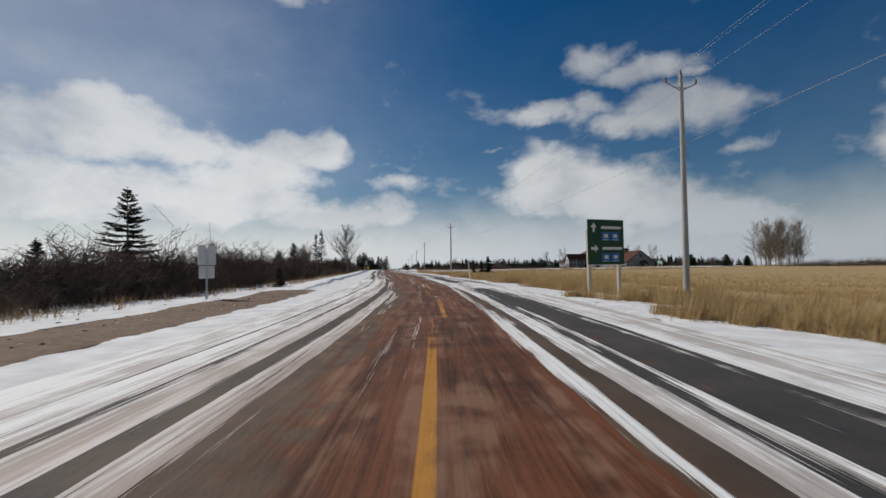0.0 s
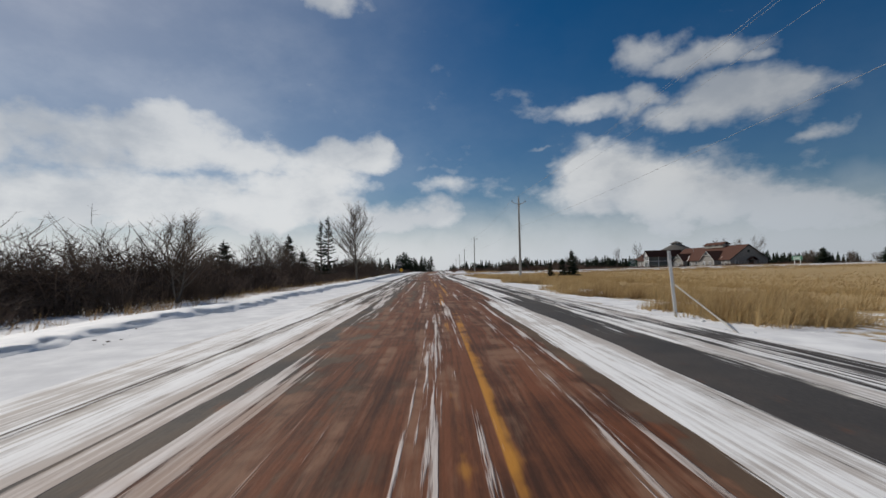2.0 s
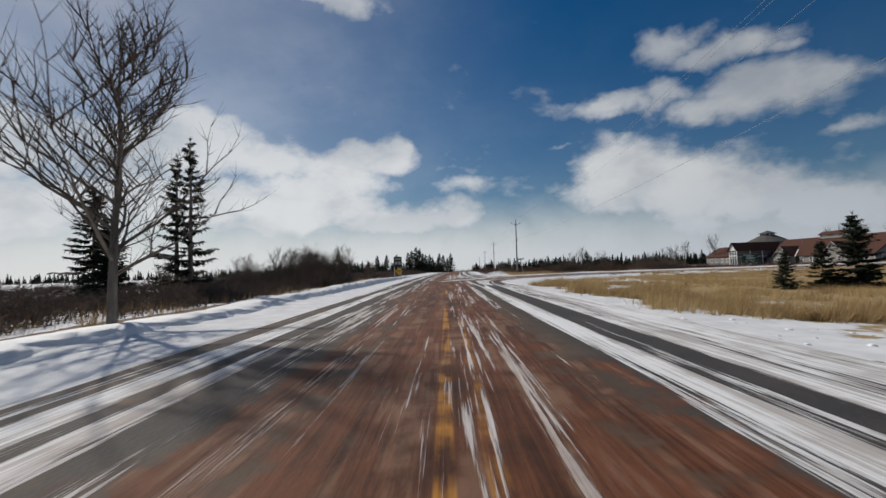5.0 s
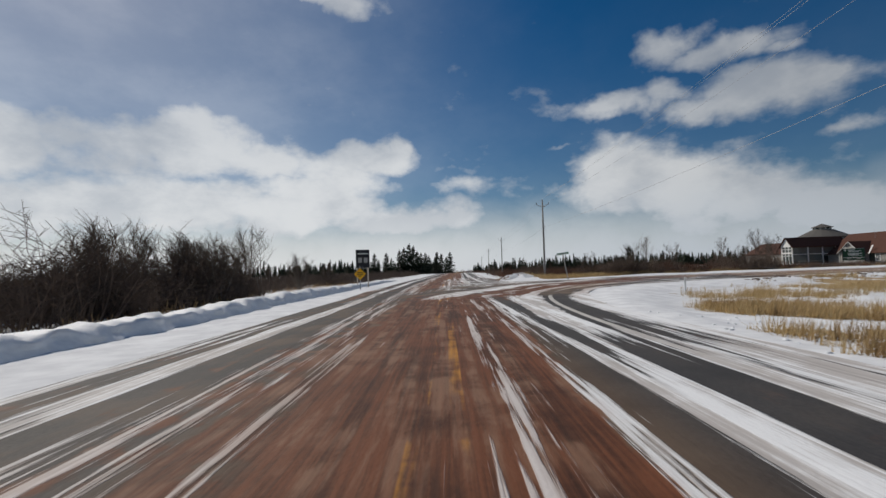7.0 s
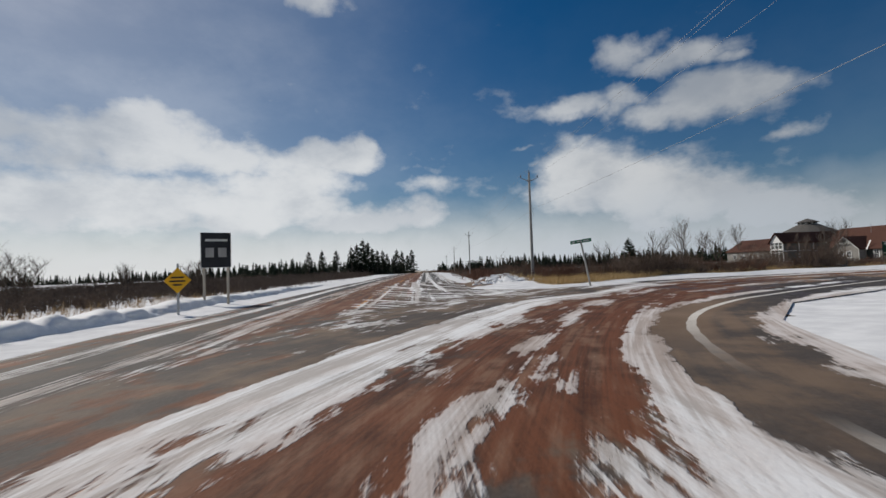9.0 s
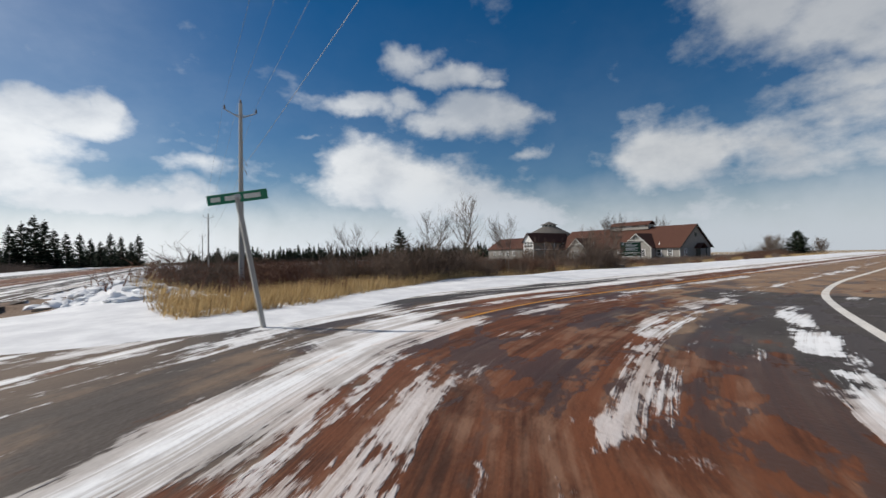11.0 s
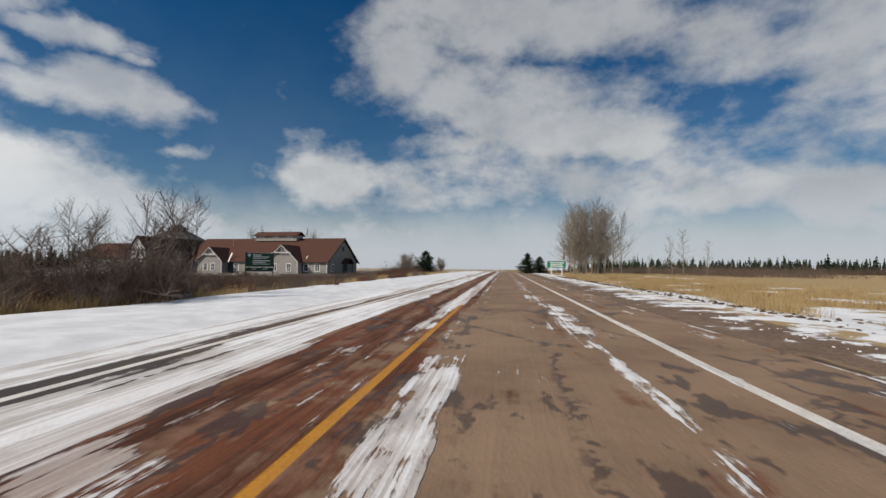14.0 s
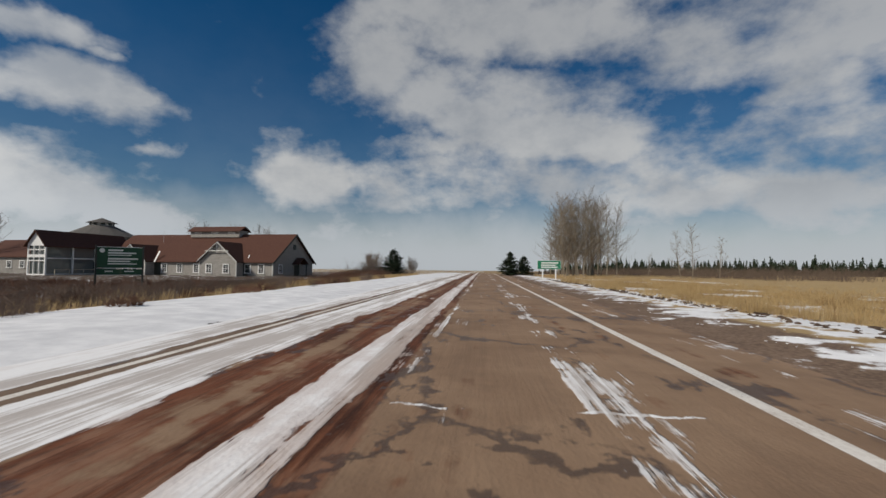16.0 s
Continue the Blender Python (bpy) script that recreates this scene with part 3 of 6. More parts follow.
def road_material():
    m, n, shader = surface("muddy snow-streaked asphalt", 0.8)
    where = n.add("ShaderNodeNewGeometry").outputs["Position"]

    def lane(name):
        return n.split(n.add("ShaderNodeAttribute", attribute_name=name).outputs["Vector"])

    def streaks(u, v, long, wide, detail=5.0, seed=0.0):
        return n.noise(n.xyz(n.math("MULTIPLY", u, long), n.math("MULTIPLY", v, wide), seed), 1.0, detail, 0.6)

    def unit(v):
        """Across the road, -8 to 8 m, as 0 to 1."""
        return n.math("MULTIPLY_ADD", v, 1 / 16, 0.5, clamp=True)

    def at(v):
        return (v + 8) / 16

    blot, grain = n.noise(where, 0.55, 6.0, 0.65), n.noise(where, 30.0, 3.0)
    patch = n.noise(where, 1.5, 5.0, 0.6)
    turn, side, old, rim = lane("turn"), lane("side"), lane("old"), lane("rim")

    def less(a):
        return n.math("SUBTRACT", a, 0.5)

    def bold(v, low=0.32, high=0.68):
        """Noise spread over the whole of -0.5 to 0.5."""
        return n.step(v, low, high, -0.5, 0.5)

    def mixed(f, a, b):
        one = n.add("ShaderNodeMix", data_type="FLOAT")
        for socket, v in zip((one.inputs[0], one.inputs[2], one.inputs[3]), (f, a, b)):
            n.put(socket, v)
        return one.outputs[0]

    def profile(u, v, stations, k):
        """Cross-sections of the road, each melting into the next along the way."""
        total = None
        for (u0, *one), before in zip(stations, [None] + stations):
            here = n.ramp(unit(v), [(at(p), h) for p, h in one[k]])
            total = here if before is None else mixed(n.step(u, before[0] + 0.25 * (u0 - before[0]), u0 - 0.25 * (u0 - before[0])), total, here)
        return total

    def layer(u, v, stations, seed, broad_by, thin_by, blot_by=0.0, blot_u=0.42, hair_by=0.22, blot_v=1.0):
        broad, thin = bold(streaks(u, v, 0.03, 1.3, 3.0, seed)), bold(streaks(u, v, 0.12, 5.0, 6.0, seed + 7))
        hair = bold(streaks(u, v, 0.5, 19.0, 4.0, seed + 11))
        # tracks wander a little
        v = n.math("ADD", v, n.math("MULTIPLY", less(streaks(u, 0.0, 0.09, 1.0, 3.0, seed + 31)), 0.22))
        s = n.math("ADD", profile(u, v, stations, 0), n.math("MULTIPLY", broad, broad_by))
        s = n.math("ADD", s, n.math("MULTIPLY", thin, thin_by))
        s = n.math("ADD", s, n.math("MULTIPLY", hair, hair_by))
        if blot_by:
            s = n.math("ADD", s, n.math("MULTIPLY", bold(n.noise(n.xyz(n.math("MULTIPLY", u, blot_u), n.math("MULTIPLY", v, blot_v), seed), 1.0, 6.0, 0.68)), blot_by))
        d = n.math("ADD", profile(u, v, stations, 1), n.math("MULTIPLY", bold(streaks(u, v, 0.07, 2.0, 6.0, seed + 3)), 0.62))
        d = n.math("ADD", d, n.math("MULTIPLY", bold(patch), 0.50))
        return s, d, streaks(u, v, 0.11, 2.4, 4.0, seed + 17), streaks(u, v, 0.34, 3.6, 5.0, seed + 23), hair

    # old road: metres along, snow and mud from west to east
    s1, d1, t1, c1, h1 = layer(old[0], old[1], [
        (-117.0,
         [(-7.9, 1.6), (-4.4, 1.2), (-3.64, 0.95), (-3.54, 0.08), (-3.42, 0.85), (-3.02, 0.85), (-2.92, 0.08), (-2.78, 0.85), (-2.40, 0.85), (-2.30, 0.0), (-2.08, 0.0), (-1.98, 0.85), (-1.68, 0.8), (-1.60, 0.12), (-1.48, 0.6), (-1.30, 0.25), (-0.42, 0.08), (-0.32, 0.45), (-0.20, 0.1), (1.30, 0.05), (1.38, 0.55), (1.58, 0.6), (1.66, 0.1), (1.84, 0.1), (1.92, 0.95), (2.22, 0.95), (2.30, 0.25), (2.55, 0.6), (2.64, 0.05), (3.58, 0.05), (3.70, 0.9), (5.2, 1.1)],
         [(-7.9, 0.0), (-2.0, 0.0), (-1.5, 0.2), (-1.0, 0.5), (-0.7, 0.85), (0.2, 1.1), (1.3, 1.1), (1.42, 0.4), (1.7, -0.3), (7.9, -0.3)]),
        (-93.0,
         [(-7.9, 1.6), (-4.2, 1.2), (-3.66, 0.95), (-3.58, 0.42), (-3.48, 0.9), (-2.76, 0.9), (-2.68, 0.15), (-2.60, 0.9), (-2.42, 0.85), (-2.34, 0.05), (-2.16, 0.1), (-2.08, 0.6), (-1.85, 0.5), (-1.70, 0.2), (-0.55, 0.12), (-0.44, 0.5), (-0.32, 0.15), (-0.20, 0.55), (-0.10, 0.15), (0.14, 0.44), (0.24, 0.12), (0.85, 0.1), (1.0, 0.36), (1.22, 0.1), (1.30, 0.7), (1.40, 0.1), (1.52, 0.15), (1.60, 0.85), (2.38, 0.85), (2.48, 0.0), (2.92, 0.1), (3.6, 0.6)],
         [(-7.9, 0.0), (-2.1, 0.1), (-1.85, 0.5), (-1.0, 0.8), (0.0, 1.1), (1.2, 1.1), (1.4, 0.35), (1.7, -0.3), (7.9, -0.3)]),
        (-72.0,
         [(-7.9, 1.6), (-4.6, 1.2), (-4.0, 0.95), (-3.92, 0.08), (-3.45, 0.12), (-3.35, 0.52), (-2.0, 0.50), (-1.82, 0.1), (-1.58, 0.1), (-1.48, 0.75), (-1.36, 0.1), (-0.72, 0.15), (-0.61, 0.52), (-0.48, 0.1), (0.55, 0.08), (0.72, 0.4), (0.85, 0.1), (1.10, 0.1), (1.20, 0.5), (1.32, 0.05), (1.95, 0.05), (2.06, 0.8), (2.16, 0.12), (2.28, 0.1), (2.38, 0.85), (2.95, 0.85), (3.04, 0.05), (3.36, 0.05), (3.45, 0.7), (3.68, 0.6), (3.76, 0.1), (4.6, 0.8)],
         [(-7.9, 0.0), (-2.1, 0.1), (-1.8, 0.65), (-1.0, 0.55), (-0.4, 0.9), (0.0, 1.0), (1.2, 0.85), (1.9, 1.2), (2.05, 0.5), (2.3, -0.3), (7.9, -0.3)]),
        (-36.0,
         [(-7.9, 1.6), (-5.0, 1.2), (-4.42, 0.8), (-4.32, 0.08), (-3.90, 0.08), (-3.80, 0.9), (-3.38, 0.85), (-3.28, 0.08), (-3.04, 0.08), (-2.92, 0.55), (-2.15, 0.48), (-1.9, 0.28), (-1.0, 0.2), (-0.25, 0.05), (0.0, 0.1), (0.1, 0.5), (0.32, 0.44), (0.6, 0.4), (1.0, 0.4), (1.13, 0.1), (1.36, 0.12), (1.42, 0.6), (1.64, 0.5), (1.72, 0.05), (2.06, 0.05), (2.14, 0.95), (2.62, 1.0), (2.70, 0.03), (3.28, 0.03), (3.36, 0.7), (3.6, 0.6), (5.2, 1.0)],
         [(-7.9, 0.0), (-3.0, 0.05), (-2.2, 0.3), (-1.2, 0.8), (-0.2, 1.2), (1.1, 1.25), (1.36, 0.5), (1.7, -0.2), (7.9, -0.3)]),
        (-22.0,
         [(-7.9, 1.4), (-4.9, 0.9), (-4.4, 0.3), (-3.76, 0.3), (-3.66, 0.75), (-3.32, 0.7), (-3.22, 0.05), (-2.62, 0.05), (-2.5, 0.5), (-1.45, 0.45), (-1.25, 0.1), (0.0, 0.1), (0.6, 0.2), (0.76, 0.45), (1.0, 0.25), (1.62, 0.2), (1.78, 0.6), (2.18, 0.5), (2.26, 0.08), (2.50, 0.08), (2.60, 0.75), (3.2, 0.75), (3.3, 0.3), (3.9, 0.4), (5.2, 1.0)],
         [(-7.9, 0.3), (-4.0, 0.3), (-3.0, 0.1), (-2.4, 0.3), (-1.3, 0.8), (-0.5, 1.2), (1.6, 1.2), (1.8, 0.4), (2.2, -0.2), (7.9, -0.3)]),
    ], 1.0, 0.18, 0.46, 0.36, 0.14, hair_by=0.30)
    # an unbroken sheet of snow on one stretch of the east lane
    sheet = n.math("MULTIPLY", n.step(n.math("ABSOLUTE", n.math("ADD", old[0], 101.0)), 3.0, 5.5, 0.65, 0.0), n.step(n.math("ABSOLUTE", n.math("SUBTRACT", old[1], 3.0)), 0.9, 1.5, 1.0, 0.0))
    s1 = n.math("ADD", s1, sheet)
    # side road, from south to north
    s2, d2, t2, c2, h2 = layer(side[0], side[1], [
        (16.5,
         [(-7.9, 0.5), (-4.2, 0.1), (-3.95, 0.15), (-3.8, 0.46), (-3.4, 0.46), (-3.2, 0.1), (-2.2, 0.15), (-2.05, 0.36), (-1.8, 0.36), (-1.6, 0.12), (-0.7, 0.15), (-0.5, 0.50), (0.1, 0.60), (1.3, 0.75), (1.45, 0.18), (2.1, 0.18), (2.25, 0.85), (3.1, 0.9), (3.25, 0.08), (3.9, 0.1), (4.1, 0.9), (4.9, 1.3)],
         [(-7.9, 0.8), (-4.5, 0.95), (-0.8, 1.1), (-0.4, 0.75), (0.3, 0.4), (1.0, 0.0), (7.9, 0.0)]),
        (22.0,
         [(-7.9, 0.5), (-4.2, 0.1), (-3.6, 0.1), (-3.4, 0.52), (-2.7, 0.52), (-2.5, 0.1), (-1.3, 0.12), (-1.15, 0.46), (-0.7, 0.46), (-0.55, 0.1), (0.2, 0.1), (0.55, 0.2), (0.65, 0.52), (0.95, 0.52), (1.05, 0.15), (1.5, 0.15), (1.6, 0.85), (2.05, 0.85), (2.2, 0.1), (3.3, 0.06), (3.6, 0.4), (4.2, 1.0), (4.9, 1.3)],
         [(-7.9, 0.0), (-3.6, 0.1), (-2.8, 0.45), (-1.4, 0.75), (-0.5, 0.9), (0.3, 0.95), (1.2, 0.9), (1.7, 0.3), (2.2, 0.0), (7.9, 0.0)]),
        (27.5,
         [(-7.9, 0.5), (-4.2, 0.1), (-3.2, 0.1), (-3.05, 0.36), (-2.3, 0.36), (-2.15, 0.06), (-1.0, 0.06), (-0.9, 0.34), (-0.45, 0.34), (-0.3, 0.1), (1.0, 0.08), (1.1, 0.35), (1.35, 0.5), (1.42, 0.95), (2.3, 0.95), (2.42, 0.1), (3.4, 0.1), (3.6, 0.5), (4.4, 1.0), (4.9, 1.3)],
         [(-7.9, 0.2), (-2.5, 0.1), (-1.2, 0.25), (-0.5, 0.45), (0.0, 0.5), (0.3, 0.7), (1.0, 0.75), (1.3, 0.5), (2.4, 0.0), (7.9, 0.0)]),
        (34.0,
         [(-7.9, 0.5), (-4.2, 0.1), (-2.85, 0.05), (-2.76, 0.52), (-2.58, 0.52), (-2.48, 0.05), (-0.9, 0.05), (-0.78, 0.48), (-0.35, 0.48), (-0.25, 0.1), (0.3, 0.1), (0.5, 0.28), (1.45, 0.32), (1.55, 0.9), (2.36, 0.95), (2.44, 0.3), (2.52, 0.9), (2.78, 0.8), (2.86, 0.05), (3.3, 0.1), (3.5, 0.9), (4.9, 1.3)],
         [(-7.9, 0.1), (-2.0, 0.0), (-0.9, 0.1), (-0.4, 0.5), (0.2, 0.65), (1.5, 0.9), (1.7, 0.3), (2.5, 0.0), (7.9, 0.0)]),
        (40.6,
         [(-7.9, 0.5), (-4.2, 0.1), (-3.06, 0.05), (-2.95, 0.42), (-2.5, 0.42), (-2.4, 0.06), (-0.3, 0.05), (0.0, 0.2), (0.1, 0.62), (0.36, 0.6), (0.48, 0.15), (1.5, 0.1), (1.62, 0.3), (1.68, 0.05), (1.76, 0.95), (2.88, 1.0), (2.95, 0.05), (3.2, 0.1), (3.4, 1.0), (4.9, 1.3)],
         [(-7.9, 0.1), (-0.6, 0.0), (-0.35, 0.1), (-0.2, 0.7), (0.2, 0.7), (1.0, 0.62), (1.5, 0.85), (1.75, 0.2), (7.9, 0.0)]),
        (47.4,
         [(-7.9, 0.5), (-4.2, 0.1), (-2.6, 0.05), (-2.5, 0.36), (-2.15, 0.34), (-2.05, 0.06), (-0.55, 0.05), (-0.44, 0.46), (-0.35, 0.15), (-0.15, 0.2), (-0.08, 0.85), (0.42, 0.9), (0.52, 0.1), (1.45, 0.1), (1.6, 0.5), (1.84, 1.0), (2.76, 1.0), (2.84, 0.05), (3.2, 0.1), (3.4, 1.0), (4.9, 1.3)],
         [(-7.9, 0.1), (-0.6, -0.1), (-0.45, 0.2), (-0.2, 0.9), (0.5, 0.75), (1.0, 0.52), (1.5, 0.75), (1.8, 0.2), (7.9, 0.0)]),
    ], 20.0, 0.14, 0.26, 0.76, hair_by=0.16)
    # the bend: its outer bands draw in as it straightens
    drift = n.math("MULTIPLY", n.step(turn[0], 71.5, 76.5, 0.0, -1.1), n.step(turn[1], -2.0, -0.3, 1.0, 0.3))
    s3, d3, t3, c3, h3 = layer(turn[0], n.math("ADD", turn[1], drift), [
        (60.0,
         [(-7.9, 0.55), (-4.6, 0.30), (-3.8, 0.08), (-3.55, 0.15), (-3.35, 0.95), (-2.5, 0.85), (-2.1, 0.55), (-1.7, 0.28), (-1.3, 0.20), (-1.15, 0.44), (-0.75, 0.46), (-0.55, 0.14), (0.2, 0.20), (0.6, 0.12), (1.2, 0.18), (3.2, 0.16), (7.9, 0.16)],
         [(-7.9, 0.0), (-3.5, 0.05), (-2.3, 0.45), (-1.7, 1.0), (1.3, 1.15), (4.0, 1.05), (7.9, 0.9)]),
    ], 40.0, 0.18, 0.26, 0.80, 0.55, hair_by=0.12, blot_v=1.4)
    # within the painted line: mud, a broken ridge of snow and bare tan asphalt; beyond it dark asphalt, then solid snow
    beyond = n.math("MULTIPLY_ADD", n.math("SUBTRACT", patch, 0.5), 0.35, rim[1])
    crest = n.math("MULTIPLY", n.step(n.math("ABSOLUTE", n.math("ADD", beyond, 0.80)), 0.10, 0.34, 0.66, 0.0), n.math("MULTIPLY", n.step(rim[0], 11.0, 14.0), n.step(blot, 0.36, 0.52, n.step(rim[0], 26.0, 30.0, 0.75, 0.2), 1.0)))
    belt = n.math("MULTIPLY", n.step(n.math("ABSOLUTE", n.math("ADD", beyond, 0.72)), 0.35, 0.55, 0.9, 0.0), n.step(rim[0], 11.0, 16.0, 1.0, 0.0))
    shore = n.math("ADD", n.ramp(unit(beyond), [(at(-0.5), 0.5), (at(-0.1), 0.30), (at(0.55), 0.30), (at(0.95), 0.52), (at(1.4), 0.85), (at(1.8), 1.0)]), -0.5)
    shore = n.math("MULTIPLY", n.math("ADD", n.math("ADD", n.math("MULTIPLY", shore, 2.6), crest), belt), rim[2])
    bare = n.math("MULTIPLY", n.step(beyond, -1.05, -0.75, 0.0, 1.3), rim[2])

    def blend(a, b, c):
        return mixed(turn[2], mixed(side[2], a, b), c)

    # wheel tracks that swing from the north arm into the side road
    arc = lane("arc")
    rings = bold(streaks(arc[0], arc[1], 0.03, 1.7, 2.0, 60.0), 0.40, 0.60)
    rings = n.math("MAXIMUM", rings, bold(streaks(old[0], old[1], 0.03, 1.9, 2.0, 66.0), 0.46, 0.64))
    rings = n.math("ADD", n.math("MULTIPLY_ADD", rings, 0.9, 0.43), n.math("MULTIPLY", bold(n.noise(where, 1.2, 5.0)), 0.35))
    s1 = mixed(arc[2], s1, rings)
    d1 = n.math("SUBTRACT", d1, n.math("MULTIPLY", arc[2], 0.75))
    # snow caught in the cracks that cross the side road
    bend = n.math("MULTIPLY_ADD", n.math("SUBTRACT", patch, 0.5), 0.5, side[0])
    cross = None
    for at_x in (47.3, 63.0):
        one = n.step(n.math("ABSOLUTE", n.math("SUBTRACT", bend, at_x)), 0.015, 0.05, 0.42, 0.0)
        cross = one if cross is None else n.math("MAXIMUM", cross, one)
    cross = n.math("MULTIPLY", n.math("MULTIPLY", cross, n.step(side[2], 0.6, 0.9)), n.math("MULTIPLY", n.step(n.math("ABSOLUTE", n.math("ADD", side[1], 2.0)), 1.4, 2.4, 1.0, 0.0), n.step(blot, 0.42, 0.54)))
    white = n.math("ADD", blend(s1, s2, s3), n.math("ADD", cross, shore))
    snow = n.step(white, 0.43, 0.57)
    mud = n.step(n.math("SUBTRACT", blend(d1, d2, d3), bare), 0.30, 0.66)
    streak = bold(blend(t1, t2, t3), 0.30, 0.70)
    fine = blend(h1, h2, h3)
    tar = n.mix(n.step(n.math("ADD", n.math("MULTIPLY", grain, 0.5), n.math("MULTIPLY", blot, 0.5)), 0.35, 0.65), (0.036, 0.035, 0.036), (0.068, 0.065, 0.064))
    # dried dust: streaky on the old road, an even tan coat further along the side road
    dust = n.math("ADD", n.step(n.math("ADD", blot, n.math("MULTIPLY", streak, 0.2)), 0.40, 0.66, 0.15, 0.62), n.math("MULTIPLY", old[2], 0.80), clamp=True)
    dust = n.math("MULTIPLY", dust, n.math("MAXIMUM", n.step(old[1], 1.3, 2.0, 1.0, 0.22), n.step(n.math("MAXIMUM", side[2], turn[2]), 0.1, 0.6)))
    dust = n.math("MULTIPLY", dust, n.math("SUBTRACT", 1.0, n.math("MULTIPLY", n.step(side[1], 2.0, 2.5), n.step(side[0], 30.0, 46.0, 0.97, 0.40))))
    dust = n.math("MAXIMUM", dust, n.math("MULTIPLY", arc[2], 0.42))
    dust = n.math("MAXIMUM", dust, n.math("MULTIPLY", n.math("MULTIPLY", rim[2], n.step(rim[0], 14.0, 20.0)), n.step(n.math("ABSOLUTE", n.math("ADD", beyond, 0.5)), 0.7, 1.1, 0.7, 0.0)))
    tan = n.mix(n.step(blot, 0.3, 0.7), (0.212, 0.134, 0.083), (0.295, 0.197, 0.125))
    dust = n.math("MAXIMUM", dust, n.math("MULTIPLY", n.step(n.math("ABSOLUTE", old[1]), 1.5, 2.3, 0.88, 0.0), n.step(n.math("MAXIMUM", side[2], turn[2]), 0.0, 0.4, 1.0, 0.0)))
    south = n.math("MULTIPLY", n.step(n.math("SUBTRACT", side[1], n.step(side[0], 24.5, 26.0, -3.7, -1.7)), -0.08, 0.08, 1.0, 0.0), n.math("MULTIPLY", n.step(side[0], 28.1, 28.25, 0.9, 0.0), n.step(side[0], 13.0, 17.0)))
    dust = n.math("MULTIPLY", dust, n.math("SUBTRACT", 1.0, south))
    brown = n.mix(n.step(blot, 0.3, 0.7), (0.080, 0.049, 0.030), (0.140, 0.092, 0.058))
    colour = n.mix(dust, tar, n.mix(n.math("MAXIMUM", n.math("MAXIMUM", side[2], turn[2]), old[2]), brown, tan))
    red = n.mix(n.step(n.math("ADD", n.math("ADD", n.math("MULTIPLY", patch, 0.35), n.math("ADD", n.math("MULTIPLY", blot, 0.3), n.math("MULTIPLY", grain, 0.15))), n.math("ADD", n.math("MULTIPLY", fine, 0.16), n.math("MULTIPLY_ADD", streak, 0.20, 0.10))), 0.30, 0.64), (0.044, 0.0145, 0.0060), (0.158, 0.054, 0.0225))
    # dry scuffs dragged over the mud
    scuff = n.math("MULTIPLY", n.step(blend(c1, c2, c3), 0.47, 0.60), n.step(patch, 0.36, 0.58, 0.06, 0.62))
    red = n.mix(scuff, red, (0.26, 0.150, 0.096))
    colour = n.mix(mud, colour, red)
    # damp patches and cracks on the side road
    wet = n.noise(n.xyz(n.math("MULTIPLY", side[0], 0.55), n.math("MULTIPLY", side[1], 1.15), 3.0), 1.0, 5.0, 0.62)
    damp = n.math("MULTIPLY", n.step(n.math("ADD", wet, n.math("ADD", n.step(side[0], 25.0, 38.0, 0.06, 0.0), n.step(side[0], 40.0, 50.0, 0.0, -0.05))), 0.575, 0.605), n.step(side[2], 0.2, 0.6))
    cells = n.add("ShaderNodeTexVoronoi", feature="DISTANCE_TO_EDGE")
    cells.inputs["Scale"].default_value = 1.0
    bent = n.math("MULTIPLY", n.math("SUBTRACT", patch, 0.5), 0.5)
    n.put(cells.inputs["Vector"], n.xyz(n.math("MULTIPLY_ADD", side[0], 0.16, bent), n.math("MULTIPLY_ADD", side[1], 0.42, bent), 0.0))
    crack = n.math("MULTIPLY", n.math("MULTIPLY", n.step(cells.outputs["Distance"], 0.012, 0.026, 1.0, 0.0), n.step(patch, 0.42, 0.52)), side[2])
    wetness = n.math("MAXIMUM", damp, crack)
    colour = n.mix(n.math("MULTIPLY", wetness, 0.72), colour, (0.050, 0.031, 0.023))

    def band(v, at_v, half):
        return n.step(n.math("ABSOLUTE", n.math("SUBTRACT", v, at_v)), half, half + 0.02, 1.0, 0.0)

    # painted lines: double yellow and pale edges on the old road, single yellow and white edges on the side road
    paint_v = n.math("SUBTRACT", old[1], n.math("ADD", 0.12, n.step(n.math("ABSOLUTE", n.math("ADD", old[0], 72.0)), 4.0, 18.0, 0.2, 0.0)))
    rub = n.math("ADD", n.math("MULTIPLY", patch, 0.5), n.math("MULTIPLY_ADD", streak, 0.35, 0.25))
    shown = n.noise(n.xyz(n.math("MULTIPLY", old[0], 0.045), 0.0, 5.0), 1.0, 2.0)
    right_line = n.math("MULTIPLY", band(paint_v, 0.16, 0.055), n.step(n.math("ADD", rub, n.math("MULTIPLY", n.math("SUBTRACT", shown, 0.5), 1.3)), 0.46, 0.66, 0.0, 0.85))
    left_line = n.math("MULTIPLY", band(paint_v, -0.15, 0.055), n.step(n.math("SUBTRACT", rub, n.math("MULTIPLY", n.math("SUBTRACT", shown, 0.5), 1.3)), 0.50, 0.68, 0.0, 0.8))
    away = n.step(n.math("MAXIMUM", side[2], turn[2]), 0.3, 0.8, 1.0, 0.0)
    yellow1 = n.math("MULTIPLY", n.math("MAXIMUM", right_line, left_line), away)
    worn2 = n.step(n.math("ADD", n.math("MULTIPLY", patch, 0.5), n.math("MULTIPLY", grain, 0.5)), 0.40, 0.75, 1.0, 0.5)
    covered = n.step(side[0], 42.0, 48.0, 1.0, 0.08)
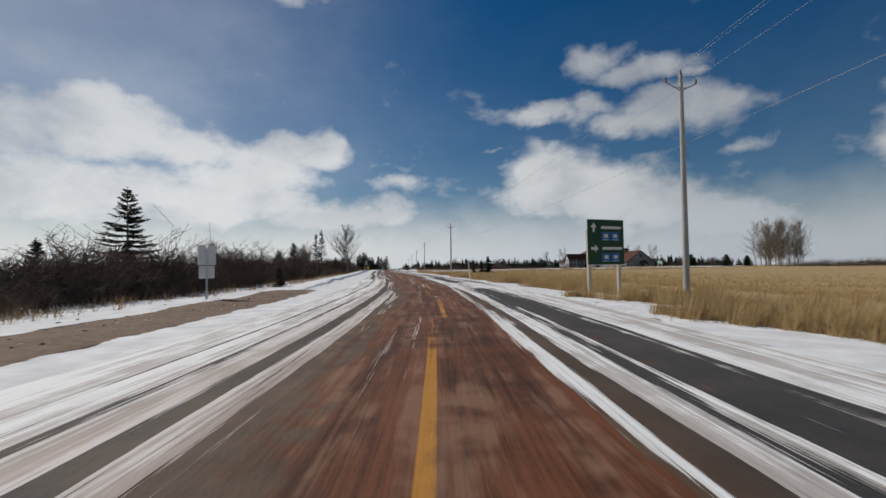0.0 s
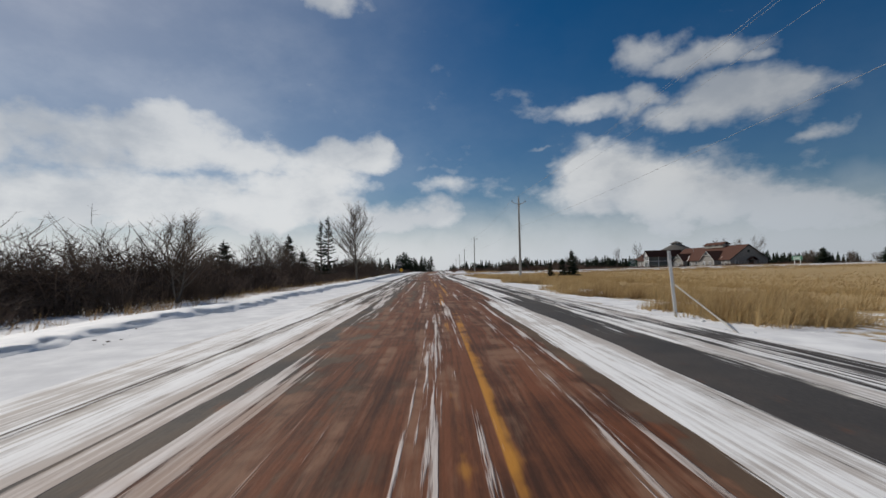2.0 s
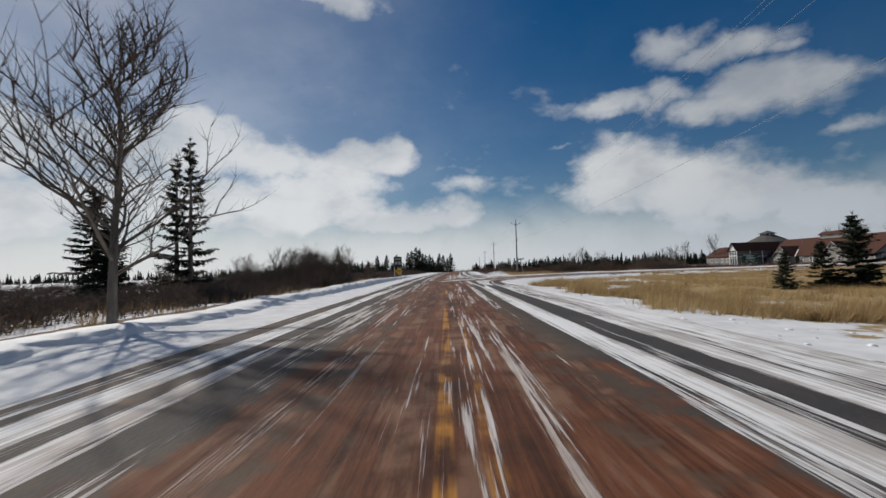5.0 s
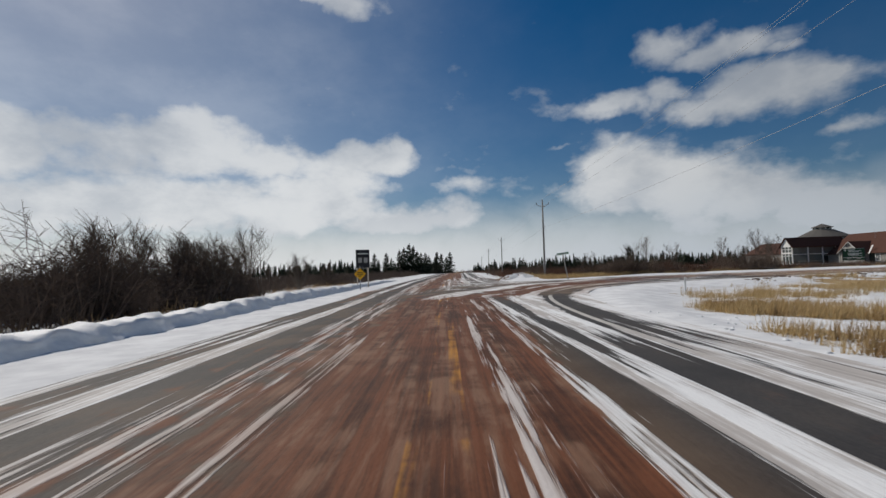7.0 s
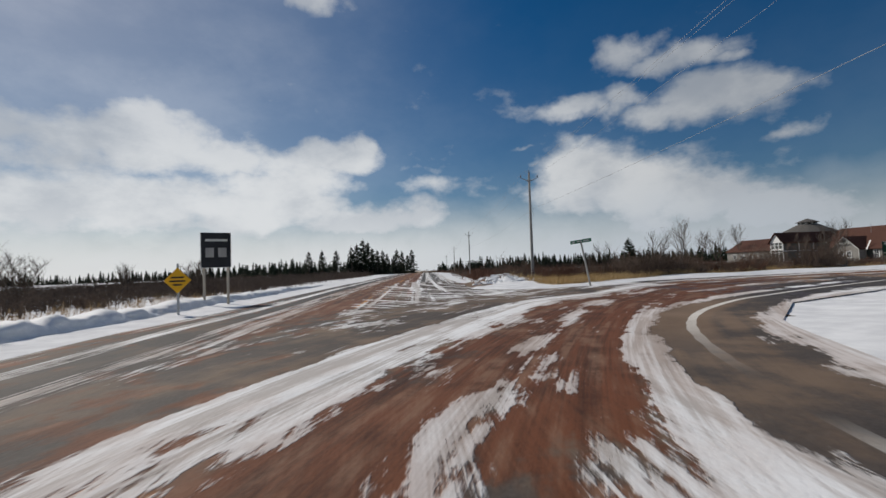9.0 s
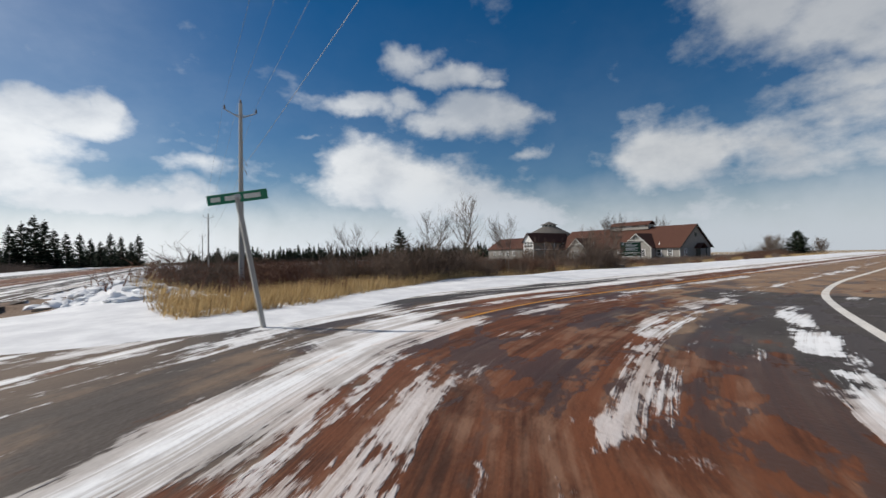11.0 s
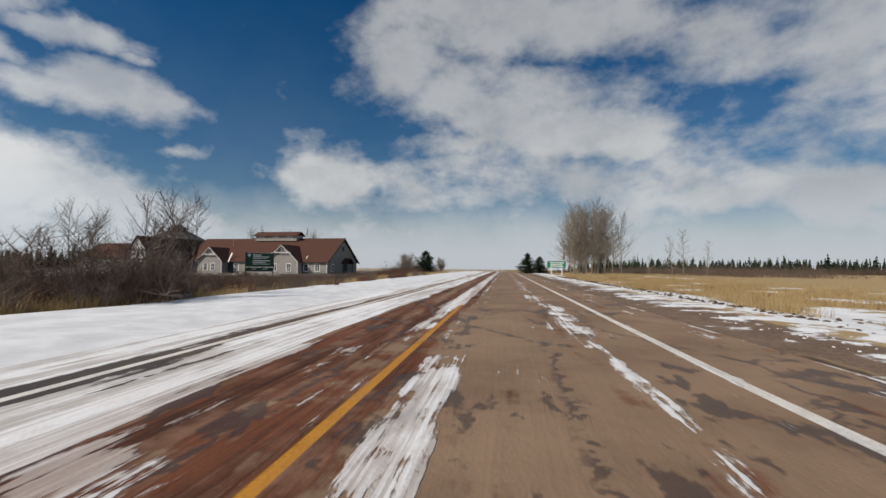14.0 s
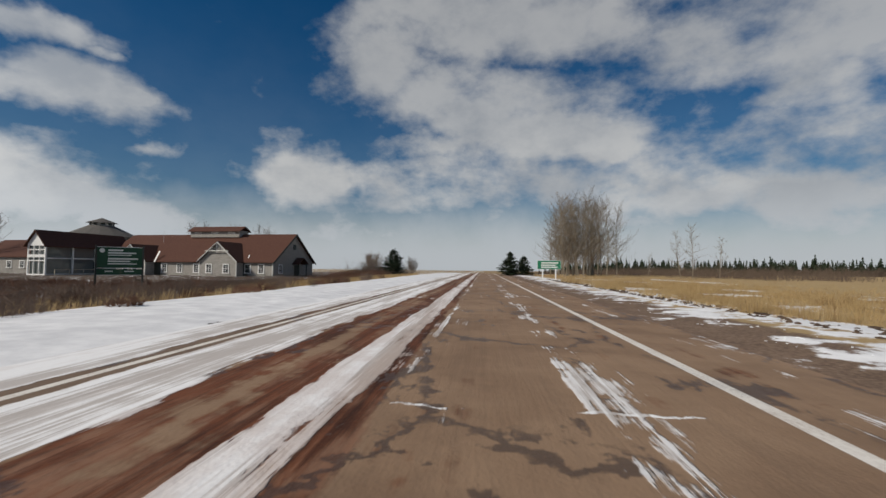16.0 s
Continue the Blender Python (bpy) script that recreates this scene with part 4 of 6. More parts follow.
    yellow2 = n.math("MULTIPLY", n.math("MULTIPLY", n.math("MULTIPLY", band(side[1], 0.0, 0.043), n.step(side[2], 0.25, 0.45)), worn2), covered)
    white1 = n.math("MULTIPLY", n.math("MULTIPLY", n.math("MAXIMUM", band(old[1], -3.45, 0.06), n.math("MULTIPLY", band(old[1], 3.45, 0.06), n.step(old[0], -31.0, -30.0, 1.0, 0.0))), away), n.step(rub, 0.40, 0.6))
    white2 = n.math("MULTIPLY", n.math("MULTIPLY", n.math("MAXIMUM", n.math("MULTIPLY", band(rim[1], 0.0, 0.07), n.math("MAXIMUM", n.step(rim[0], 13.0, 14.5, 0.8, 0.0), n.step(rim[0], 15.0, 22.0))), n.math("MULTIPLY", band(n.math("SUBTRACT", side[1], n.step(side[0], 19.5, 27.0, 3.8, 3.02)), 0.0, 0.055), n.step(side[0], 19.0, 21.0))), 1.0), worn2)
    colour = n.mix(n.math("MAXIMUM", yellow1, yellow2), colour, (0.52, 0.235, 0.03))
    colour = n.mix(n.math("MAXIMUM", white1, white2), colour, (0.74, 0.71, 0.655))
    slush = n.mix(n.step(n.math("ADD", n.math("MULTIPLY", patch, 0.5), n.math("ADD", n.math("MULTIPLY", fine, 0.22), n.math("MULTIPLY_ADD", streak, 0.4, 0.25))), 0.34, 0.62), (0.50, 0.465, 0.44), (0.86, 0.865, 0.87))
    # snow near the mud is stained by it
    trodden = n.math("MULTIPLY", n.step(n.math("ABSOLUTE", n.math("ADD", old[1], 1.7)), 0.8, 1.5, 0.34, 0.0), n.step(n.math("MAXIMUM", side[2], turn[2]), 0.0, 0.5, 1.0, 0.0))
    stained = n.mix(n.math("ADD", n.math("MULTIPLY", n.step(blend(d1, d2, d3), 0.2, 1.1), 0.42), trodden, clamp=True), slush, (0.38, 0.255, 0.19))
    n.put(shader.inputs["Base Color"], n.mix(n.math("MULTIPLY", snow, n.step(white, 0.43, 0.9, 0.72, 1.0)), colour, stained))
    n.put(shader.inputs["Roughness"], n.step(n.math("SUBTRACT", wetness, snow), 0.0, 1.0, 0.82, 0.5))
    bump(n, shader, n.math("ADD", n.math("MULTIPLY", snow, 0.7), n.math("ADD", n.math("MULTIPLY", grain, 0.3), n.math("ADD", n.math("MULTIPLY", patch, 0.4), n.math("MULTIPLY", streak, 0.35)))), 0.6, 0.03)
    return m


ROAD = road_material()


def road_sheet(name, X, Y, label):
    """A pavement sheet over a grid of plan points, with its lane coordinates."""
    ny, nx = X.shape
    x, y = X.ravel(), Y.ravel()
    v1, v2 = across1(x, y), across2(x, y)
    along, across = turning(x, y)
    rim_along, rim_across = turning(x, y, RIM)
    z = 0.03 + fall(x, y) - 0.011 * np.minimum(np.minimum(np.abs(v1), np.abs(v2)), 5)
    i = np.arange(nx * ny).reshape(ny, nx)
    faces = np.stack([i[:-1, :-1], i[:-1, 1:], i[1:, 1:], i[1:, :-1]], -1).reshape(-1, 4)
    me = mesh_of(name, np.stack([x, y, z], 1), faces, ROAD, flat=False)
    on_side = smooth(x, 14, 17.5) * smooth(v1, 5.5, 9)
    on_turn = smooth(y, -21, -12) * (1 - smooth(x, 14.5, 18)) * (1 - smooth(np.abs(across), 5, 9)) * smooth(x - road1_x(y), -3.5, 0.5)
    for key, values in (("old", (y * 1.01, v1, smooth(x, 16, 25) * smooth(v1, 5, 12))), ("side", (x, v2, on_side)), ("turn", (along, across, on_turn)), ("rim", (rim_along, rim_across, smooth(y, -27, -22) * (1 - smooth(x, 21, 27)) * smooth(v1, 1.5, 2.5))), ("arc", (np.arctan2(y - 13, x - 23) * 14, np.hypot(x - 23, (y - 13) * 0.9), smooth(y, -10, -4) * (1 - smooth(y, 14, 26)) * (1 - smooth(across, -4.5, -2.5)) * (1 - smooth(x, 13.5, 16.5)) * smooth(v1, -1.5, 0.8)))):
        a = me.attributes.new(key, "FLOAT_VECTOR", "POINT")
        a.data.foreach_set("vector", np.stack(values, 1).ravel())
    return tagged(new(name, me), label, "road", kind="structure")


_y1 = np.concatenate([np.arange(-215, -128, 4.0), np.arange(-128, 40, 0.7), np.arange(40, 330, 4.0)])
_v1 = np.arange(-4.6, 5.01, 0.4)
V, Y = np.meshgrid(_v1, _y1)
road_sheet("road_main", road1_x(Y) + V / 0.987, Y, "worn asphalt road streaked with red mud and packed snow")
_s = np.concatenate([np.linspace(0, 1, 90) ** 1.0 * 40, 40 + np.cumsum(np.linspace(0.6, 8, 70))])
_t = np.linspace(0, 1, 40)
S, T = np.meshgrid(_s, _t)
# each row runs east from the old road's rim, between the south and the north edge
Xs = np.zeros_like(S)
Ys = np.zeros_like(S)
for k in range(14):
    Xs = S + road1_x(Ys) + 5.0 / 0.987
    Ys = south_edge(Xs) + (north_edge(Xs) - south_edge(Xs)) * T
road_sheet("road_side", Xs, Ys, "side road of tan asphalt with damp patches, red mud and snow streaks")


# ---------------------------------------------------------------- plants
class Sticks:
    """Collects tapered tubes, spikes and leaves into one mesh."""

    def __init__(self, seed):
        self.v, self.f, self.r = [], [], random.Random(seed)

    def tube(self, points, radii, sides=3):
        start = len(self.v)
        for k, (p, r) in enumerate(zip(points, radii)):
            way = (points[min(k + 1, len(points) - 1)] - points[max(k - 1, 0)]).normalized()
            side = way.cross(Vector((0.31, 0.95, 0.05))).normalized()
            up = way.cross(side)
            for s in range(sides):
                a = 2 * math.pi * s / sides
                self.v.append(p + side * (math.cos(a) * r) + up * (math.sin(a) * r))
        for k in range(len(points) - 1):
            for s in range(sides):
                a, b = start + k * sides + s, start + k * sides + (s + 1) % sides
                self.f.append((a, b, b + sides, a + sides))

    def spike(self, a, b, r):
        """A thin three-sided thorn."""
        start, way = len(self.v), (b - a).normalized()
        side = way.cross(Vector((0.31, 0.95, 0.05))).normalized()
        up = way.cross(side)
        self.v += [a + side * r, a - side * (r * 0.5) + up * (r * 0.8), a - side * (r * 0.5) - up * (r * 0.8), b]
        self.f += [(start, start + 1, start + 3), (start + 1, start + 2, start + 3), (start + 2, start, start + 3)]

    def leaf(self, a, b, w, normal):
        start, mid = len(self.v), a.lerp(b, 0.45)
        side = (b - a).cross(normal).normalized() * w
        self.v += [a, mid + side, b, mid - side]
        self.f.append((start, start + 1, start + 2, start + 3))

    def mesh(self, name, material):
        return mesh_of(name, [tuple(p) for p in self.v], self.f, material)


def wander(r, p, way, length, steps, bend=0.22, lift=0.0):
    points, way = [p.copy()], way.normalized()
    for _ in range(steps):
        way = (way + Vector((r.uniform(-bend, bend), r.uniform(-bend, bend), r.uniform(-bend, bend) * 0.5 + lift))).normalized()
        points.append(points[-1] + way * (length / steps))
    return points


def bare_tree_meshes(seed, height, thick, start=0.25, limbs=16, spread=0.8, up=0.55, sub=7, twigs=5, twig_r=0.012, material=None, forks=1, bark=None):
    """Trunk with limbs, and a crown of twigs."""
    wood, crown = Sticks(seed), Sticks(seed + 1)
    r = wood.r
    for k in range(forks):
        lean = Vector((r.uniform(-1, 1), r.uniform(-1, 1), 0)) * (0.05 if forks == 1 else 0.35)
        trunk = wander(r, Vector((r.uniform(-.1, .1) * (forks > 1), r.uniform(-.1, .1) * (forks > 1), -0.15)), Vector((0, 0, 1)) + lean, height * r.uniform(0.88, 1.0) + 0.15, 9, 0.07, 0.03)
        wood.tube(trunk, [thick * (1 - 0.93 * (i / 9) ** 0.85) + 0.006 for i in range(10)], 7)
        for n in range(limbs):
            h = start + (1 - start) * ((n + r.random()) / limbs) * 0.97
            i = min(int(h * 9), 8)
            p = trunk[i].lerp(trunk[i + 1], h * 9 - i)
            a = r.uniform(0, 2 * math.pi)
            reach = height * 0.40 * spread * (1.0 - 0.72 * (h - start) / (1 - start)) * r.uniform(0.6, 1.15) + 0.25
            limb = wander(r, p, Vector((math.cos(a), math.sin(a), up + 0.5 * h)), reach, 5, 0.25, 0.07)
            lr = thick * 0.42 * (1 - 0.75 * h) + 0.006
            wood.tube(limb, [lr * (1 - 0.85 * j / 5) + 0.004 for j in range(6)], 4)
            for s in range(sub):
                q = limb[1 + (s % 5)].lerp(limb[max(0, s % 5)], r.random())
                b = r.uniform(0, 2 * math.pi)
                branch = wander(r, q, (limb[-1] - limb[0]).normalized() + Vector((math.cos(b), math.sin(b), r.uniform(-0.1, 0.9))) * 0.9, reach * r.uniform(0.25, 0.5) + 0.12, 3, 0.3, 0.08)
                crown.tube(branch, [twig_r * 1.7, twig_r * 1.3, twig_r * 0.9, twig_r * 0.5], 3)
                for w in range(twigs):
                    e = branch[1 + w % 3]
                    c = r.uniform(0, 2 * math.pi)
                    tip = e + (branch[-1] - branch[0]).normalized() * reach * 0.13 + Vector((math.cos(c), math.sin(c), r.uniform(0, 1.0))) * (0.10 * reach + 0.1) * r.uniform(0.6, 1.4)
                    crown.spike(e, tip, twig_r * 0.75)
    return wood.mesh("trunk", bark or BARK), crown.mesh("crown", material or TWIG)


def tree_of(name, meshes, m, label, category, group=""):
    t = thing(name, m, label, category, group)
    part("trunk", meshes[0], None, t)
    part("crown", meshes[1], None, t)
    return t


def plant_z(x, y):
    return float(ground_z(np.array([x]), np.array([y]))[0])


def spot(x, y, turn=0.0, size=1.0, sink=0.0):
    return pose(x, y, plant_z(x, y) - sink, 0, 0, turn) @ Matrix.Scale(size, 4)


def put_copy(ob, x, y, turn, size, sink=0.0):
    c = copy_thing(ob, pose(x, y, plant_z(x, y) - sink, 0, 0, turn))
    c.scale = (size, size, size)
    return c


def spruce_meshes(seed, height, radius, bare=0.06, gap=0.36, boughs=8, droop=0.25, thin=0.0):
    wood, green = Sticks(seed), Sticks(seed + 1)
    r = wood.r
    trunk = wander(r, Vector((0, 0, -0.15)), Vector((0, 0, 1)), height + 0.15, 8, 0.02, 0.05)
    wood.tube(trunk, [0.035 * height * (1 - 0.95 * i / 8) * 0.5 + 0.01 for i in range(9)], 7)
    z = height * bare
    while z < height * 0.985:
        f = z / height
        for k in range(max(4, int(boughs * (1 - 0.4 * f)))):
            if r.random() < thin:
                continue
            a = r.uniform(0, 2 * math.pi)
            reach = radius * (1 - f) ** 0.82 * r.uniform(0.62, 1.12) + 0.12
            out = Vector((math.cos(a), math.sin(a), 0))
            base = Vector((0, 0, z + r.uniform(-0.1, 0.1)))
            tip = base + out * reach + Vector((0, 0, -droop * reach + 0.55 * f * reach))
            mid = base.lerp(tip, 0.55) - Vector((0, 0, 0.07 * reach))
            wood.tube([base, mid, tip], [0.022 + 0.012 * reach, 0.014, 0.005], 3)
            count = 3 + int(reach / 0.17)
            across = out.cross(Vector((0, 0, 1)))
            for j in range(count):
                s = 0.18 + 0.82 * (j + r.random() * 0.6) / count
                p = base.lerp(mid, s / 0.55) if s < 0.55 else mid.lerp(tip, (s - 0.55) / 0.45)
                long = (0.20 + 0.30 * reach * (1 - s * 0.6) * 0.55) * r.uniform(0.7, 1.3)
                for side in (-1, 1):
                    q = p + (out * 0.65 + across * side * r.uniform(0.5, 1.0)) * long + Vector((0, 0, -r.uniform(0.02, 0.22) * long * 2))
                    green.leaf(p, q, long * 0.26 + 0.04, Vector((r.uniform(-.35, .35), r.uniform(-.35, .35), 1)))
                if j % 2 == 0:
                    green.leaf(p, p + Vector((r.uniform(-.06, .06), r.uniform(-.06, .06), -0.22 - 0.1 * r.random())) + out * 0.12, 0.06, out)
        z += gap * (0.75 + 0.5 * (1 - f)) * r.uniform(0.8, 1.15)
    for k in range(5):
        a = k * 1.26
        green.leaf(trunk[-1] - Vector((0, 0, 0.1)), trunk[-1] + Vector((math.cos(a) * 0.14, math.sin(a) * 0.14, 0.22)), 0.03, Vector((0, 0, 1)))
    return wood.mesh("trunk", BARK), green.mesh("crown", NEEDLE)


def shrub_mesh(seed, height, width, stems, material, twigs=9):
    wood, s = Sticks(seed), Sticks(seed + 1)
    r = s.r
    for k in range(stems):
        a, d = r.uniform(0, 2 * math.pi), math.sqrt(r.random()) * 0.5 * width
        base = Vector((math.cos(a) * d * 0.7, math.sin(a) * d * 0.7, -0.12))
        lean = Vector((math.cos(a), math.sin(a), 0)) * (d / width) * r.uniform(0.5, 1.6)
        long = height * r.uniform(0.6, 1.05) * (1.0 - 0.55 * (d / (0.5 * width)) ** 2)
        stem = wander(r, base, Vector((0, 0, 1)) + lean, long, 4, 0.26, 0.02)
        wood.tube(stem, [0.016, 0.014, 0.011, 0.008, 0.004], 3)
        for n in range(twigs):
            i = 2 + int(r.random() * 2.9)
            i = min(i, 4)
            p = stem[i].lerp(stem[max(0, i - 1)], r.random())
            b = r.uniform(0, 2 * math.pi)
            twig = wander(r, p, Vector((math.cos(b), math.sin(b), r.uniform(0.1, 1.3))), long * r.uniform(0.16, 0.40), 2, 0.3, 0.05)
            s.tube(twig, [0.009, 0.007, 0.003], 3)
            for w in range(4):
                c = r.uniform(0, 2 * math.pi)
                e = twig[1].lerp(twig[2 - 2 * (w % 2)], r.random() * 0.9)
                s.spike(e, e + Vector((math.cos(c), math.sin(c), r.uniform(-0.1, 1.2))) * r.uniform(0.10, 0.26), 0.006)
    return wood.mesh("woody_base", material), s.mesh("crown", material)


rnd = random.Random(7)
# --- the brush along the old road's west side
dark_shrubs = [shrub_mesh(100 + k, h, w, n, BRUSH) for k, (h, w, n) in enumerate([(2.3, 2.8, 40), (2.7, 3.0, 44), (1.8, 2.6, 38), (3.1, 2.8, 40), (2.1, 3.2, 46)])]
red_shrubs = [shrub_mesh(140 + k, h, w, n, RUSSET) for k, (h, w, n) in enumerate([(1.3, 2.0, 34), (1.0, 1.8, 30), (1.6, 2.2, 34), (0.75, 1.8, 34)])]


def plant_shrub(meshes, x, y, size, label, group):
    stems, twigs = rnd.choice(meshes)
    ob = new("shrub")
    part("woody_base", stems, None, ob)
    part("crown", twigs, None, ob)
    ob.matrix_world = pose(x, y, plant_z(x, y), 0, 0, rnd.uniform(0, 360)) @ Matrix.Diagonal((size * rnd.uniform(0.9, 1.2), size * rnd.uniform(0.9, 1.2), size, 1))
    return tagged(ob, label, "shrub", group)


def brush_edge(y):
    """How far west of the centre line the brush begins."""
    return np.interp(y, [-140, -118, -95, -64, -30, 30], [12.6, 12.4, 11.4, 10.6, 9.2, 9.2])


def brush_tall(y):
    """How high the western brush grows, in metres."""
    return np.interp(y, [-150, -105, -98, -62, -52, -47, -24, -18, -9, -6, 12, 40, 120], [2.1, 2.5, 2.8, 2.9, 2.2, 1.1, 1.1, 2.7, 2.6, 1.6, 1.2, 1.3, 1.6])


count = 0
y = -134.0
while y < 20 and count < 112:
    for row, (near, far, chance) in enumerate([(0.4, 1.4, 0.42), (1.8, 3.4, 1.0)]):
        if rnd.random() > chance or count >= 112:
            continue
        yy = y + rnd.uniform(-0.9, 0.9)
        v = -float(brush_edge(yy)) - rnd.uniform(near, far)
        if math.hypot(road1_x(yy) + v + 20.7, yy + 106.4) < 2.5 or (-9 < yy < 9 and v > -12.5):
            continue
        size = rnd.uniform(0.38, 0.56) * (0.5 if row == 0 else 1.0) * float(brush_tall(yy))
        plant_shrub(dark_shrubs, road1_x(yy) + v, yy, size, "bare dark brown shrub growing out of snow", "roadside shrubs")
        count += 1
    y += 2.3

# --- russet brush north of the side road
count = 0
while count < 62:
    x = 17 + 76 * rnd.random() ** 1.9
    dn = 3.4 + 3.6 * smooth(x, 18, 34) + rnd.expovariate(1 / 9.0)
    y = float(north_edge(x)) + dn
    if y > 62 or across1(x, y) < 7 or (x > 62 and y < 26 and math.hypot(x - 70, y - 22) < 4):
        continue
    size = rnd.uniform(0.55, 1.1) * (1.15 if dn > 9 else 0.8) * (0.62 if x > 56 else 1.0)
    plant_shrub(red_shrubs if rnd.random() < 0.72 else dark_shrubs[:3], x, y, size, "low russet-brown bare shrub among dry grass", "verge shrubs")
    count += 1
for x, y, size in [(38.6, 10.8, 0.8), (39.8, 11.4, 0.9), (41.2, 10.4, 0.92), (42.4, 10.0, 0.96), (43.6, 10.6, 1.02), (44.6, 11.0, 1.0), (45.2, 12.0, 1.02), (46.4, 12.8, 0.95), (30.0, 9.4, 0.42), (33.0, 9.8, 0.45), (36.0, 10.2, 0.45), (28.0, 10.5, 0.5), (26.0, 9.2, 0.86), (26.9, 9.6, 0.92), (27.8, 9.9, 0.88), (28.8, 10.2, 0.82), (25.0, 9.4, 0.82), (24.0, 9.7, 0.76), (22.9, 10.0, 0.72), (21.8, 10.2, 0.64), (29.8, 10.6, 0.8), (31.2, 10.7, 0.74), (52.5, 11.3, 0.45), (56.5, 11.8, 0.42), (60.0, 12.6, 0.40), (63.0, 12.2, 0.36), (26.0, 9.6, 0.6)]:
    plant_shrub(dark_shrubs, x, y, size, "tall tangled bare shrub beside the snowy verge", "verge shrubs")

for k in range(26):
    x = rnd.uniform(46, 86)
    y = float(north_edge(x)) + 4.6 + rnd.random() ** 1.5 * 9
    if math.hypot(x - 70, y - 22) > 3:
        plant_shrub(red_shrubs if k % 3 else dark_shrubs[:3], x, y, rnd.uniform(0.45, 0.78) * (1.0 if k % 3 else 0.55), "low russet-brown bare shrub among dry grass", "verge shrubs")

for k in range(20):
    x = 32 + 0.95 * k + rnd.uniform(-0.5, 0.5)
    y = 9.9 + 0.06 * (x - 32) + rnd.uniform(0, 2.2)
    plant_shrub(red_shrubs if k % 2 else dark_shrubs, x, y, rnd.uniform(0.95, 1.25) * (1.0 if k % 2 else 0.52), "tangled russet-brown shrub behind the snowy verge", "verge shrubs")


for k in range(46):
    x = rnd.uniform(54, 92)
    y = float(north_edge(x)) + 4.2 + rnd.random() ** 1.3 * 8
    if math.hypot(x - 70, y - 22) > 2:
        plant_shrub(dark_shrubs[:3] if k % 2 else red_shrubs, x, y, rnd.uniform(0.22, 0.42) * (1.0 if k % 2 else 1.7), "small bare brown shrub standing in verge snow", "verge shrubs")


def brush_mass(name, spots, label, material, seed, stems=16, thick=0.016):
    """Far brush that nobody could count, as one mesh of bent twigs in rounded heaps."""
    s = Sticks(seed)
    for x, y, h, w in spots:
        base = Vector((x, y, plant_z(x, y) - 0.1))
        for k in range(stems):
            a, f = s.r.uniform(0, 6.283), math.sqrt(s.r.random())
            d = w * f
            p = base + Vector((math.cos(a) * d, math.sin(a) * d, 0))
            top = h * s.r.uniform(0.5, 1.0) * (1.05 - 0.6 * f * f)
            q = p + Vector((s.r.uniform(-0.45, 0.45) * top, s.r.uniform(-0.45, 0.45) * top, top))
            s.spike(p, q, thick * (1.25 + s.r.random()))
            for j in range(4):
                m = p.lerp(q, s.r.uniform(0.3, 0.95))
                s.spike(m, m + Vector((s.r.uniform(-0.32, 0.32) * h, s.r.uniform(-0.32, 0.32) * h, s.r.uniform(-0.05, 0.26) * h)), thick)
    return tagged(new(name, s.mesh(name, material)), label, "brush", kind="stuff")


spots = []
for k in range(2900):
    y = rnd.uniform(-150, 120) if k % 4 else rnd.uniform(-140, 0)
    v = -float(brush_edge(y)) - (rnd.uniform(5, 48) if k % 2 else rnd.uniform(1.8, 9))
    if -9 < y < 10 and v > -13:
        continue
    tall = float(brush_tall(y)) if v > -24 else min(1.3, float(brush_tall(y)))
    spots.append((float(road1_x(y)) + v, y, tall * rnd.uniform(0.75, 1.12), 1.8))
for k in range(260):
    y = rnd.uniform(11, 75)
    spots.append((float(road1_x(y)) - rnd.uniform(9.5, 34), y, rnd.uniform(1.0, 1.9), 1.9))
brush_mass("brush", spots, "dense dark brown thicket of bare twigs", BRUSH, 31, 22)
spots = []
while len(spots) < 420:
    x = rnd.uniform(49, 84)
    y = 8.6 + 0.20 * (x - 49) + 9 * rnd.random() ** 1.4
    if math.hypot(x - 70, y - 22) > 3 and float(rough(x, y, 1.3, 2.0)) > -0.35:
        spots.append((x, y, rnd.uniform(0.5, 1.25), 0.7))
brush_mass("thicket", spots, "low grey-brown thicket of bare twigs standing in snow", BRUSH, 37, 20, 0.006)
spots = []
for k in range(170):
    x = rnd.uniform(92, 140)
    spots.append((x, 13.5 + 0.10 * (x - 92) + abs(rnd.gauss(0, 3.0)), rnd.uniform(0.7, 1.9), 1.6))
brush_mass("thicket", spots, "russet bare brush along the far verge", RUSSET, 38, 22, 0.014)
spots = []
while len(spots) < 1900:
    x, y = rnd.uniform(14, 150), (rnd.uniform(10, 190) if len(spots) % 2 else rnd.uniform(9, 45))
    if across1(x, y) < 8 or (88 < x and y < 112 and not (x < 98 and y > 74)) or y < float(north_edge(x)) + 7.5:
        continue
    spots.append((x, y, rnd.uniform(0.8, 1.6) if x < 56 else rnd.uniform(0.4, 0.85), 2.0))
brush_mass("scrub", spots, "wide russet-brown scrub of bare twigs", RUSSET, 33, 14)
spots = [(rnd.uniform(104, 240), rnd.gauss(-40, 9) - 0.12 * 60, rnd.uniform(1.6, 3.0), 2.6) for _ in range(420)]
spots += [(122 + rnd.gauss(0, 10), rnd.uniform(24, 33) - 6 + rnd.gauss(0, 1.5), rnd.uniform(0.5, 1.1), 1.0) for _ in range(50)]
spots += [(134 + rnd.gauss(0, 4), 22 + rnd.gauss(0, 2.5), rnd.uniform(1.8, 3.6), 1.5) for _ in range(40)]
